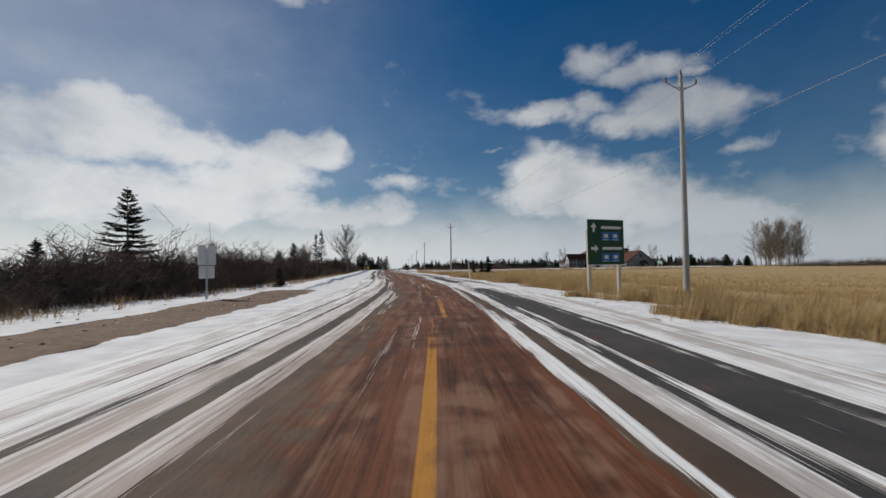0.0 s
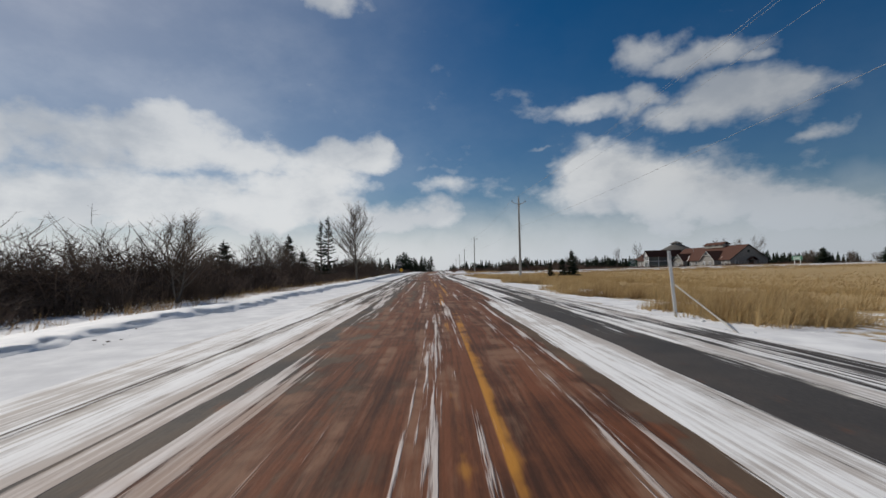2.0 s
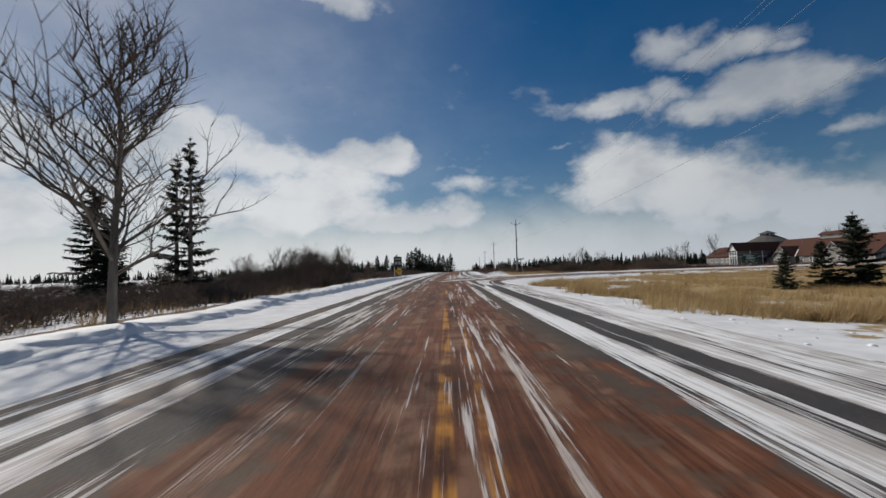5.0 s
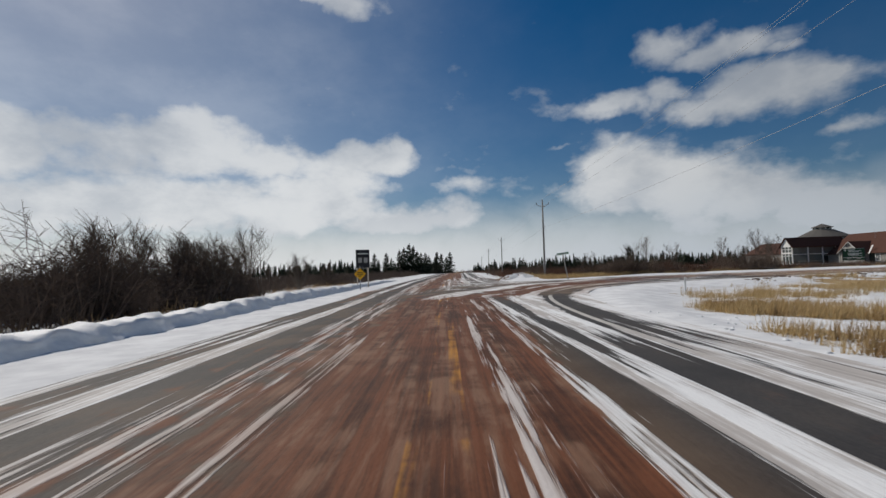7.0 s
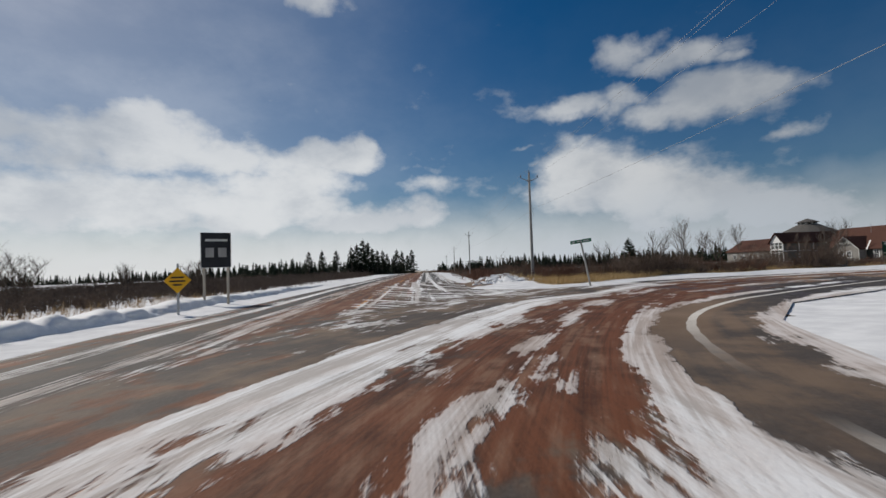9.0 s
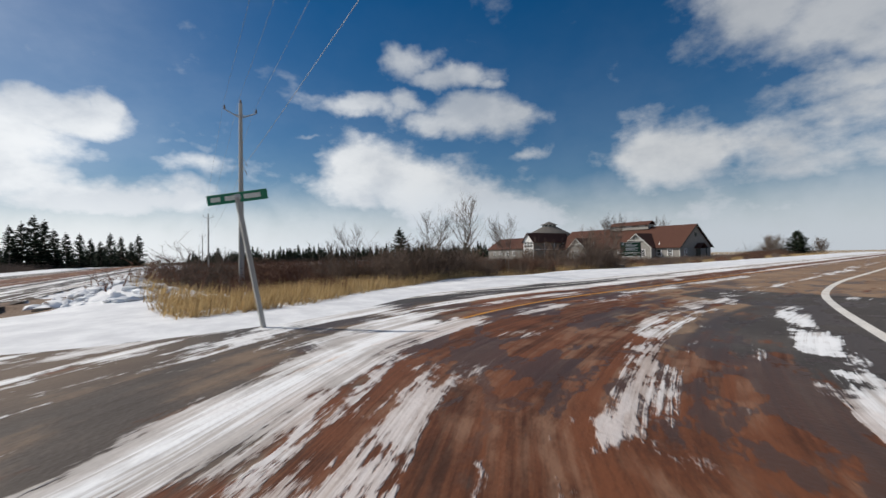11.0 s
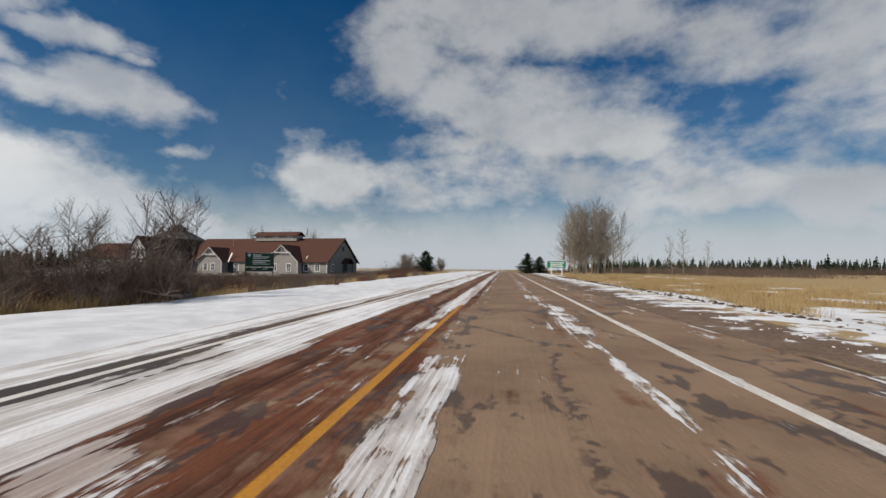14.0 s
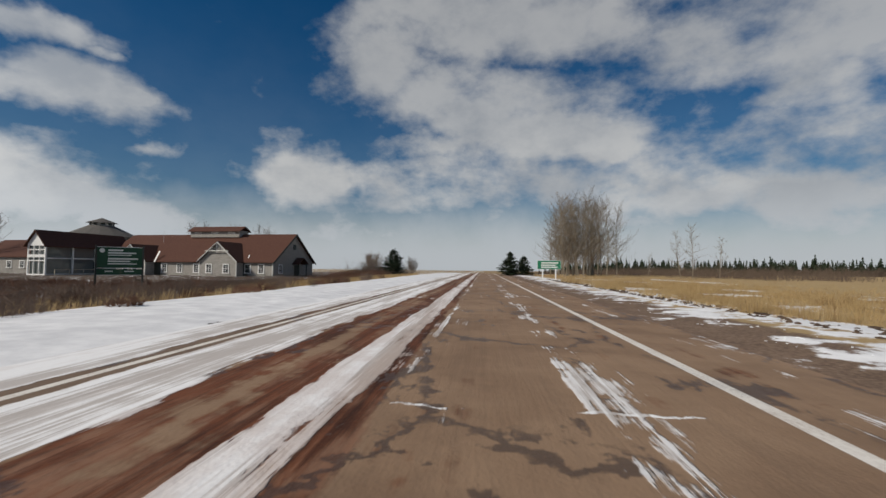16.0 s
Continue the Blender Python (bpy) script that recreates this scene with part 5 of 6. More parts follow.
spots += [(146 + rnd.gauss(0, 6), 19 + rnd.gauss(0, 3), rnd.uniform(1.2, 2.8), 1.3) for _ in range(34)]
brush_mass("hedge", spots, "brown bare hedge brush at the field's far rim", TWIG, 35, 14)

spots = []
for (ax, ay), (bx, by) in zip([(275, -30), (255, -105), (218, -180), (155, -245), (45, -315)], [(255, -105), (218, -180), (155, -245), (45, -315), (-60, -330)]):
    for k in range(260):
        f = rnd.random()
        spots.append((ax + (bx - ax) * f + rnd.gauss(0, 5), ay + (by - ay) * f + rnd.gauss(0, 5), rnd.uniform(2.4, 4.8), 3.4))
for k in range(330):
    f = rnd.random()
    spots.append((40 + 190 * f + rnd.gauss(0, 4), 186 - 60 * f * f + rnd.gauss(0, 5), rnd.uniform(1.6, 3.4), 3.4))
brush_mass("far_hedge", spots, "brown leafless hedgerow in front of far woods", TWIG, 36, 14, 0.05)

# --- trees
SPRUCES = [spruce_meshes(300, 10.2, 4.1, 0.10, 0.50, 13, 0.14, 0.10), spruce_meshes(310, 4.8, 1.75, 0.02, 0.26, 9, 0.10), spruce_meshes(320, 7.0, 2.2, 0.05, 0.32, 11, 0.2, 0.08)]
tree_of("spruce_tree", SPRUCES[0], spot(-35.2, -72.0, 20), "tall dark green spruce with open layered boughs above brush", "spruce tree", "spruces")
broad = tree_of("spruce_tree", spruce_meshes(340, 4.6, 3.0, 0.01, 0.24, 13, 0.15), spot(132, 16.8, 0, 1.15), "small dense dark spruce beside the road's crest", "spruce tree", "spruces")
put_copy(broad, 124.0, -6.1, 90, 0.92)
put_copy(broad, 130.0, -9.0, 200, 0.80)
small = tree_of("spruce_tree", SPRUCES[1], spot(20.0, -38.6, 20, 0.76), "small dense dark spruce at the field's rim", "spruce tree", "spruces")
middle = tree_of("spruce_tree", SPRUCES[2], spot(-19.9, -28.8, 0, 0.97), "slim dark spruce standing in bare brush", "spruce tree", "spruces")
for ob, x, y, turn, size in [
    (small, 18.7, -38.0, 100, 0.50), (small, 17.2, -37.4, 200, 0.42), (small, -21.0, -56.5, 15, 0.85), (small, -17.6, -31.5, 60, 0.9), (small, -48.0, -62.0, 10, 1.1), (small, -62.0, -66.0, 40, 1.0), (small, -18.6, -95.0, 120, 0.28),
    (small, 40.5, 32.4, 60, 0.92), 
    (middle, -4.5, 97.0, 0, 0.95), (middle, -1.2, 96.0, 90, 0.95), (middle, 2.2, 98.0, 180, 0.97), (middle, 6.0, 94.0, 30, 1.05), (middle, 7.4, 95.5, 80, 1.15), (middle, 8.8, 95.0, 200, 1.30), (middle, 10.2, 96.5, 130, 1.22), (middle, 11.4, 98.0, 20, 1.0), (middle, 13.0, 103.0, 10, 0.95), (middle, 15.0, 110.0, 250, 1.0), (middle, 17.0, 118.0, 160, 0.9), (middle, 18.5, 112.0, 60, 0.8), (middle, 21.0, 126.0, 100, 1.15), (middle, 23.5, 133.0, 300, 1.1), (middle, 28.0, 140.0, 40, 1.25), (middle, 26.0, 137.0, 70, 0.95),
]:
    put_copy(ob, x, y, turn, size)

slim = tree_of("spruce_tree", spruce_meshes(330, 9.4, 1.75, 0.12, 0.52, 8, 0.02, 0.30), spot(-14.3, -29.6), "tall slim spruce with sparse boughs and bare trunk", "spruce tree", "spruces")
put_copy(slim, -15.3, -28.9, 140, 0.92)
tree_of("bare_tree", bare_tree_meshes(400, 8.0, 0.13, 0.16, 30, 1.35, 0.5, 10, 6, 0.014), spot(-10.0, -45.0), "bare grey-brown roadside tree with a full twiggy crown", "bare tree", "bare trees")
sapling = tree_of("bare_tree", bare_tree_meshes(420, 4.3, 0.027, 0.34, 13, 0.95, 0.8, 6, 4, 0.0045, forks=2), spot(32.9, 10.4, 0, 0.8), "slim bare forked sapling on the verge", "bare tree", "bare trees")
bushy = tree_of("bare_tree", bare_tree_meshes(440, 4.6, 0.05, 0.14, 13, 1.15, 0.75, 8, 6, 0.008, forks=4), spot(-18.0, -54.5), "many-stemmed bare bush tree with fine grey twigs", "bare tree", "bare trees")
for ob, x, y, turn, size in [
    (sapling, 28.5, 9.6, 80, 0.92), (sapling, 26.8, 10.2, 170, 0.78), (sapling, 23.2, 10.8, 20, 0.62), (sapling, 22.8, 12.4, 250, 0.5), (sapling, 42.9, 10.1, 150, 0.84), (sapling, 45.8, 10.7, 10, 0.94), (sapling, 40.8, 10.4, 200, 0.7), (sapling, 47.7, 13.7, 240, 0.8),
    (sapling, 120.0, 92.0, 40, 2.6), (sapling, 112.0, 98.0, 90, 2.2), (sapling, 138.0, 62.0, 10, 2.6), (sapling, 140.0, 57.0, 70, 2.5), (sapling, 142.0, 50.0, 200, 2.6),
    (bushy, -17.0, -50.2, 40, 0.85), (bushy, -26.0, -66.0, 130, 0.8), (bushy, -17.4, -76.0, 220, 0.8), (bushy, -25.0, -80.0, 10, 0.85), (bushy, -24.0, -50.0, 60, 0.8),
    (bushy, -6.9, -13.0, 0, 0.60), (bushy, -8.0, -11.4, 120, 0.67), (bushy, -9.6, -10.0, 50, 0.74), (bushy, -8.6, -7.8, 90, 0.67), (bushy, -10.6, -6.2, 30, 0.77), (bushy, -12.0, -3.5, 210, 0.76), (bushy, -11.0, -13.0, 140, 0.80), (bushy, -13.5, -8.5, 300, 0.84), (bushy, -4.4, -6.9, 20, 0.49), (bushy, -9.4, -17.5, 70, 0.71), (bushy, -5.2, 13.0, 200, 0.50), (sapling, -6.7, -6.4, 0, 0.95), (sapling, -7.9, -5.0, 100, 1.0), (bushy, -19.0, -3.0, 190, 0.76), (bushy, -14.5, 1.0, 250, 0.63), (bushy, -12.5, 9.0, 20, 0.59), (bushy, -13.0, 22.0, 60, 0.52), (bushy, -17.5, -25.0, 80, 0.5),
    (bushy, 149.0, 21.0, 10, 0.9), (bushy, 152.0, 16.0, 100, 0.75), (bushy, 138.0, 23.0, 200, 0.9), (bushy, 131.0, 20.5, 70, 0.95), (bushy, 134.0, 22.5, 160, 1.0), (bushy, 140.0, 14.5, 300, 0.8),
]:
    put_copy(ob, x, y, turn, size)

POPLARS = [bare_tree_meshes(500 + 10 * k, 15.5, 0.12, 0.13, 32, 0.92, 0.46, 7, 5, 0.009, POPLAR, bark=POPLAR_BARK) for k in range(3)]
LARCH = bare_tree_meshes(560, 7.2, 0.055, 0.14, 26, 0.70, 0.12, 4, 3, 0.008, POPLAR, bark=POPLAR_BARK)
larch = tree_of("bare_tree", LARCH, spot(111.8, -32.0, 0, 1.12), "thin bare roadside tree with short side branches", "bare tree", "bare trees")
for x, y, turn, size in [(112.4, -30.5, 100, 0.98), (112.4, -36.0, 200, 0.85), (121.4, -29.1, 300, 0.55)]:
    put_copy(larch, x, y, turn, size)
poplars = [tree_of("poplar_tree", POPLARS[0], spot(130, -21, 0), "tall bare poplar in a dense clump", "poplar tree", "poplar clump")]
poplars += [tree_of("poplar_tree", POPLARS[k], spot(130 + 3 * k, -21 + (2.2, -2.2)[k - 1], 50 * k), "tall bare poplar in a dense clump", "poplar tree", "poplar clump") for k in (1, 2)]
for k in range(26):
    side = rnd.uniform(-4.2, 7.6)
    tall = 1.0 - 0.16 * (abs(side - 1.5) / 6.0) ** 2 * rnd.uniform(0.4, 1.6)
    put_copy(poplars[k % 3], 130 + rnd.uniform(-5, 6), -21.3 + side, rnd.uniform(0, 360), tall * rnd.uniform(0.88, 1.05))


def far_wood(name, line, count, depth, low, high, label, seed):
    """A belt of small jagged spruces far off, one mesh."""
    s = Sticks(seed)
    r = s.r
    lengths = [math.dist(a, b) for a, b in zip(line, line[1:])]
    for k in range(count):
        d = r.uniform(0, sum(lengths))
        for (a, b), n in zip(zip(line, line[1:]), lengths):
            if d < n:
                break
            d -= n
        x, y = a[0] + (b[0] - a[0]) * d / n + r.uniform(-depth, depth), a[1] + (b[1] - a[1]) * d / n + r.uniform(-depth, depth)
        if abs(float(across1(x, y))) < 9:
            continue
        h = r.uniform(low, high) * (1.25 if r.random() < 0.15 else 1.0)
        base = Vector((x, y, plant_z(x, y) - 0.2))
        w = h * r.uniform(0.20, 0.34)
        s.spike(base, base + Vector((0, 0, h)), 0.14)
        for layer in range(7):
            f = layer / 7
            z = base + Vector((0, 0, h * (0.06 + 0.86 * f)))
            for j in range(6):
                t = r.uniform(0, 6.283)
                tip = z + Vector((math.cos(t), math.sin(t), -0.25)) * w * (1.05 - f) * r.uniform(0.6, 1.2)
                s.leaf(z + Vector((0, 0, h * 0.14)), tip, w * 0.30 * (1.1 - f), Vector((math.cos(t + 1.57), math.sin(t + 1.57), 0.3)).cross(tip - z))
    return tagged(new(name, s.mesh(name, NEEDLE)), label, "woods", kind="stuff")


far_wood("spruce_woods", [(-60, 230), (-10, 205), (22, 190), (38, 225)], 420, 12, 3.5, 8.0, "dark far spruce woods beyond the brush", 61)
far_wood("spruce_woods", [(-420, -330), (-340, -160), (-310, 20), (-270, 170), (-170, 260), (-60, 250)], 1500, 18, 2.6, 6.5, "dark far woods across the snowy western fields", 64)
far_wood("spruce_woods", [(38, 225), (60, 205), (120, 190), (190, 150), (260, 110)], 1100, 14, 3.0, 7.4, "dark far spruce woods behind the building", 62)
far_wood("spruce_woods", [(290, -45), (270, -110), (235, -190), (170, -260), (60, -330)], 2000, 18, 2.4, 8.2, "dark far spruce woods past the golden field", 63)


# ---------------------------------------------------------------- grass
def grass(name, spots, label, material, seed):
    """Dry tufts: spots are rows of x, y, height, blades, width."""
    r = np.random.RandomState(seed)
    x, y, h, n, w = (np.array(c) for c in zip(*spots))
    n = n.astype(int)
    z = ground_z(x, y) - 0.03
    k = np.repeat(np.arange(len(x)), n)
    m = len(k)
    a, lean = r.uniform(0, 6.283, m), np.abs(r.normal(0, 0.5, m)).clip(0, 0.92)
    d = r.uniform(0, 0.16, m)
    long = h[k] * r.uniform(0.55, 1.15, m)
    bx, by = x[k] + np.cos(a) * d, y[k] + np.sin(a) * d
    wind = 0.16
    tx, ty = bx + long * (np.cos(a) * lean + wind), by + long * (np.sin(a) * lean - 0.4 * wind)
    tz = z[k] + long * np.sqrt(np.maximum(1 - lean**2, 0.2))
    c = r.uniform(0, 6.283, m)
    sx, sy = np.cos(c) * w[k], np.sin(c) * w[k]
    v = np.stack([np.stack([bx - sx, by - sy, z[k]], 1), np.stack([bx + sx, by + sy, z[k]], 1), np.stack([tx, ty, tz], 1)], 1).reshape(-1, 3)
    f = np.arange(3 * m).reshape(-1, 3)
    return tagged(new(name, mesh_of(name, v, f, material)), label, "grass", kind="stuff")


gr = np.random.RandomState(5)


def clearing(x, y):
    """Islands of snow in the field that no grass grows through."""
    return x > 25 and float(rough(x, y, 2.2, 6.0)) > 0.40 and 4 < float(south_edge(x)) - y < 26


def clumpy(x, y):
    """Where tufts gather, 0 to 1."""
    return 0.5 + 0.5 * rough(x, y, 1.6, 3.0)


field, weeds = [], []
for k in range(60000):
    y = gr.uniform(-140, -14)
    d = abs(gr.normal(0, 1)) * 17 + 0.5
    x = float(road1_x(y)) + 5.3 + d
    if d < 12 and gr.rand() > 0.35 * (d / 12) ** 4 * clumpy(x, y) ** 2 * 2.2:
        continue
    if float(south_edge(x)) - y < 2.5 and x > 6:
        continue
    if math.hypot(x - 13, y + 15) < 9 and gr.rand() > 0.10 + 0.5 * (x > 16):
        continue
    far = d > 16
    if far and gr.rand() < 0.35:
        continue
    (weeds if gr.rand() < (0.20 if d < 8 else 0.05) else field).append((x, y, gr.uniform(0.14, 0.34) * (1.75 if d < 7 else 1.2 if d < 14 else 0.8), 5 if far else 9, 0.020 if far else 0.010))
for k in range(26000):
    x = gr.uniform(20, 150) if k % 4 else gr.uniform(40, 100)
    d = 3.6 + abs(gr.normal(0, 1)) * 9
    y = float(south_edge(x)) - d
    if d < 11 and gr.rand() > 0.9 * ((d - 2) / 9) ** 2.5 * clumpy(x, y) * 2:
        continue
    if clearing(x, y) and gr.rand() < 0.93:
        continue
    (weeds if gr.rand() < 0.12 else field).append((x, y, gr.uniform(0.14, 0.36), 7, 0.014))
for k in range(5600):
    y = gr.uniform(-138, -20)
    d = 0.7 + abs(gr.normal(0, 1)) * 3.6
    x = float(road1_x(y)) + 5.2 + d
    if rough(x, y, 2.0, 9.0) < (0.30 if y < -48 else 0.12) - 0.035 * d:
        continue
    if (float(south_edge(x)) - y < 2.0 and x > 6) or (d < 2 and gr.rand() < 0.5) or (math.hypot(x - 13, y + 15) < 7 and x < 16):
        continue
    tall = gr.uniform(0.34, 0.80) * (1.0 if y < -48 else 0.72)
    for j in range(7):
        (weeds if k % 5 == 0 else field).append((x + gr.normal(0, 0.24), y + gr.normal(0, 0.24), tall * gr.uniform(0.6, 1.1), 14, 0.010))
for k in range(1500):
    x = gr.uniform(22, 90)
    y = float(south_edge(x)) - 3.6 - abs(gr.normal(0, 1)) * 4.5
    if rough(x, y, 2.0, 9.0) < 0.15 or clearing(x, y):
        continue
    tall = gr.uniform(0.3, 0.6)
    for j in range(5):
        (weeds if k % 4 == 0 else field).append((x + gr.normal(0, 0.22), y + gr.normal(0, 0.22), tall * gr.uniform(0.7, 1.1), 12, 0.008))
for k in range(60):
    x, y = 15.5 + gr.normal(0, 1.6), -18.6 + gr.normal(0, 1.0)
    for j in range(5):
        field.append((x + gr.normal(0, 0.2), y + gr.normal(0, 0.2), gr.uniform(0.25, 0.5), 12, 0.008))
grass("field_grass", field, "golden dry winter grass with snow between tufts", STRAW, 11)
north, brown = [], []
for k in range(20000):
    x = gr.uniform(15, 120)
    d = 1.9 + 3.6 * float(smooth(x, 18, 34)) + abs(gr.normal(0, 1)) * 3.2
    y = float(north_edge(x)) + d
    if across1(x, y) < 6.5 or gr.rand() > clumpy(x, y) * 1.6 or (44 < x < 70 and gr.rand() < 0.80):
        continue
    (north if gr.rand() < 0.78 else brown).append((x, y, gr.uniform(0.22, 0.58), 8, 0.012))
grass("verge_grass", north, "tall straw-coloured grass on the verge", STRAW, 12)
for k in range(1800):
    y = gr.uniform(-135, 10)
    v = -8.6 - abs(gr.normal(0, 1)) * 4 - (1.5 if y < -95 else 0)
    brown.append((float(road1_x(y)) + v, y, gr.uniform(0.2, 0.6), 7, 0.010))
grass("weeds", weeds + brown, "brown dead weeds and seed heads", REED, 13)


# ---------------------------------------------------------------- snow lumps thrown up by the plough
def lumps(name, spots, label, seed, material=None, category="snow"):
    r = np.random.RandomState(seed)
    bm = bmesh.new()
    bmesh.ops.create_icosphere(bm, subdivisions=1, radius=1.0)
    unit = np.array([v.co[:] for v in bm.verts])
    tri = np.array([[v.index for v in f.verts] for f in bm.faces])
    bm.free()
    v, f = [], []
    for k, (x, y, s) in enumerate(spots):
        shape = unit * (1 + 0.28 * r.normal(size=(len(unit), 1))) * (s * r.uniform(0.8, 1.6), s * r.uniform(0.8, 1.6), s * 0.55)
        v.append(shape + (x, y, plant_z(x, y) + 0.1 * s))
        f.append(tri + len(unit) * k)
    me = mesh_of(name, np.concatenate(v), np.concatenate(f), material or SNOW_LUMP)
    return tagged(new(name, me), label, category, kind="stuff")


spots = []
for k in range(500):
    x = gr.uniform(22, 80)
    spots.append((x, float(south_edge(x)) - gr.uniform(0.8, 3.4), gr.uniform(0.010, 0.028)))
for k in range(300):
    y = gr.uniform(-118, 14)
    spots.append((float(road1_x(y)) - gr.uniform(6.6, 8.4), y, gr.uniform(0.012, 0.03)))
for k in range(500):
    y = gr.uniform(-120, -24)
    spots.append((float(road1_x(y)) + gr.uniform(5.2, 7.4), y, gr.uniform(0.015, 0.05)))
for k in range(260):
    a, d = gr.uniform(0, 6.283), 3.4 * math.sqrt(gr.rand())
    spots.append((15.5 + math.cos(a) * d * 0.8, 9.5 + math.sin(a) * d, gr.uniform(0.05, 0.2)))
lumps("snow_crumbs", spots, "crumbled white snow lumps thrown up by the plough", 17)
spots = []
for k in range(700):
    x = gr.uniform(22, 95)
    spots.append((x, float(south_edge(x)) - 3.0 - abs(gr.normal(0, 0.5)) * (1.0 if k % 3 else 2.5), gr.uniform(0.02, 0.09) * (1.6 if k % 17 == 0 else 1.0)))
for k in range(160):
    y = gr.uniform(-130, -85)
    spots.append((float(road1_x(y)) - gr.uniform(6.3, 9.5), y, gr.uniform(0.015, 0.05)))
lumps("dirt_clods", spots, "dark brown frozen clods scraped onto the verge", 18, plain("frozen soil", (0.055, 0.036, 0.026), (0.13, 0.09, 0.06), 9, 0.95, relief=0.5), "soil")


def snow_bank():
    """The ploughed windrow along the old road's west side: a steep broken face towards the road, a soft back."""
    ys = np.arange(-100.0, 24.0, 0.16)
    high = np.interp(ys, [-100, -94, -84, -56, -46, -32, -24, -6, -3, 8, 16, 24], [0.0, 0.07, 0.13, 0.13, 0.13, 0.18, 0.30, 0.30, 0.24, 0.22, 0.16, 0.0])
    high = high * (1 + 0.20 * rough(ys, ys * 0, 0.9, 2.0) + 0.20 * rough(ys, ys * 0, 0.27, 5.0) + 0.16 * rough(ys, ys * 0, 0.13, 8.0))
    face = np.interp(ys, [-100, -60, -30, 24], [7.0, 6.9, 6.75, 6.6]) + 0.22 * rough(ys, ys * 0, 2.6, 1.0) + 0.14 * rough(ys, ys * 0, 0.42, 7.0)
    v = []
    for out, up in [(-0.22, -0.25), (-0.06, 0.02), (0.02, 0.30), (0.07, 0.62), (0.14, 0.86), (0.26, 0.98), (0.55, 1.0), (0.95, 0.86), (1.4, 0.55), (1.9, 0.18), (2.4, -0.4)]:
        bend = 0.09 * rough(ys * 1.7, ys * 0 + out * 9, 0.45, out * 3)
        x = road1_x(ys) - (face + out + bend) / 0.987
        base = ground_z(road1_x(ys) - face - 0.2, ys)
        v.append(np.stack([x, ys, base + high * up * (1 + 0.25 * rough(ys * 2.3, ys * 0 + out * 7, 0.6, 3.0) * (0.1 < up)) - (0.15 if up < 0 else 0.0)], 1))
    k, m = len(v), len(ys)
    i = np.arange(k * m).reshape(k, m)
    faces = np.stack([i[:-1, :-1], i[1:, :-1], i[1:, 1:], i[:-1, 1:]], -1).reshape(-1, 4)
    return tagged(new("snow_bank", mesh_of("snow_bank", np.concatenate(v), faces, SNOW_LUMP, flat=False)), "long ploughed bank of snow with a steep broken face", "snow bank", kind="stuff")


snow_bank()


def fallen_tree(x, y, turn):
    """A dead trunk lying in the verge grass, with bare limbs still on it."""
    t = thing("fallen_tree", pose(x, y, plant_z(x, y), 0, 0, turn), "dead grey fallen tree lying in verge grass", "fallen tree")
    wood, twigs = Sticks(77), Sticks(78)
    trunk = wander(wood.r, Vector((0, 0, 0.10)), Vector((1, 0.1, 0.12)), 2.6, 7, 0.14, 0.01)
    wood.tube(trunk, [0.085 - 0.009 * k for k in range(8)], 7)
    stub = wander(wood.r, trunk[0], Vector((-0.2, 0.1, 1)), 0.55, 3, 0.2)
    wood.tube(stub, [0.09, 0.08, 0.07, 0.05], 7)
    for k in range(16):
        p = trunk[1 + k % 7]
        limb = wander(twigs.r, p, Vector((twigs.r.uniform(-0.3, 1), twigs.r.uniform(-0.8, 0.8), twigs.r.uniform(0.0, 0.9))), twigs.r.uniform(0.4, 1.1), 4, 0.3)
        twigs.tube(limb, [0.022, 0.018, 0.013, 0.008, 0.004], 4)
        for j in range(4):
            e = limb[1 + j % 4]
            twigs.spike(e, e + Vector((twigs.r.uniform(-0.3, 0.3), twigs.r.uniform(-0.3, 0.3), twigs.r.uniform(-0.05, 0.35))), 0.007)
    part("trunk", wood.mesh("trunk", BARK), None, t)
    part("limbs", twigs.mesh("limbs", TWIG), None, t)


fallen_tree(43.9, 9.3, 200)


# ---------------------------------------------------------------- utility poles and cables
def utility_pole(x, y, tall, turn, lean=0.0):
    t = thing("utility_pole", pose(x, y, plant_z(x, y), 0, lean, turn), "grey weathered wooden utility pole with a steel wishbone arm", "utility pole", "utility poles")
    bm = bmesh.new()
    for a, b, ra, rb in [(-0.4, tall * 0.5, 0.145, 0.118), (tall * 0.5, tall, 0.118, 0.085)]:
        rod((0, 0, a), (0, 0, b), ra, rb, 14, bm)
    part("shaft", bm, POLE, t)
    arm = rod((0.06, 0, tall - 0.75), (0.75, 0, tall - 0.42), 0.035, 0.03, 6)
    rod((-0.06, 0, tall - 0.75), (-0.75, 0, tall - 0.42), 0.035, 0.03, 6, arm)
    rod((-0.30, 0, tall - 0.62), (0.30, 0, tall - 0.62), 0.022, 0.022, 6, arm)
    part("wishbone_arm", arm, STEEL, t, "galvanised wishbone arm")
    for ix, iz in [(0, tall), (0.75, tall - 0.40), (-0.75, tall - 0.40)]:
        ins = bmesh.new()
        for j in range(3):
            rod((ix, 0, iz + 0.06 * j), (ix, 0, iz + 0.05 + 0.06 * j), 0.06 - 0.008 * j, 0.05 - 0.008 * j, 8, ins)
        rod((ix, 0, iz - 0.04), (ix, 0, iz + 0.22), 0.018, 0.018, 6, ins)
        part("insulator", ins, CERAMIC, t, "brown ceramic insulator")
    for k in range(2):
        hook = rod((0.12, 0, tall * 0.70 - 0.45 * k), (0.30, 0, tall * 0.70 - 0.40 - 0.45 * k), 0.016, 0.016, 6)
        part("cable_hook", hook, STEEL, t)
    return t


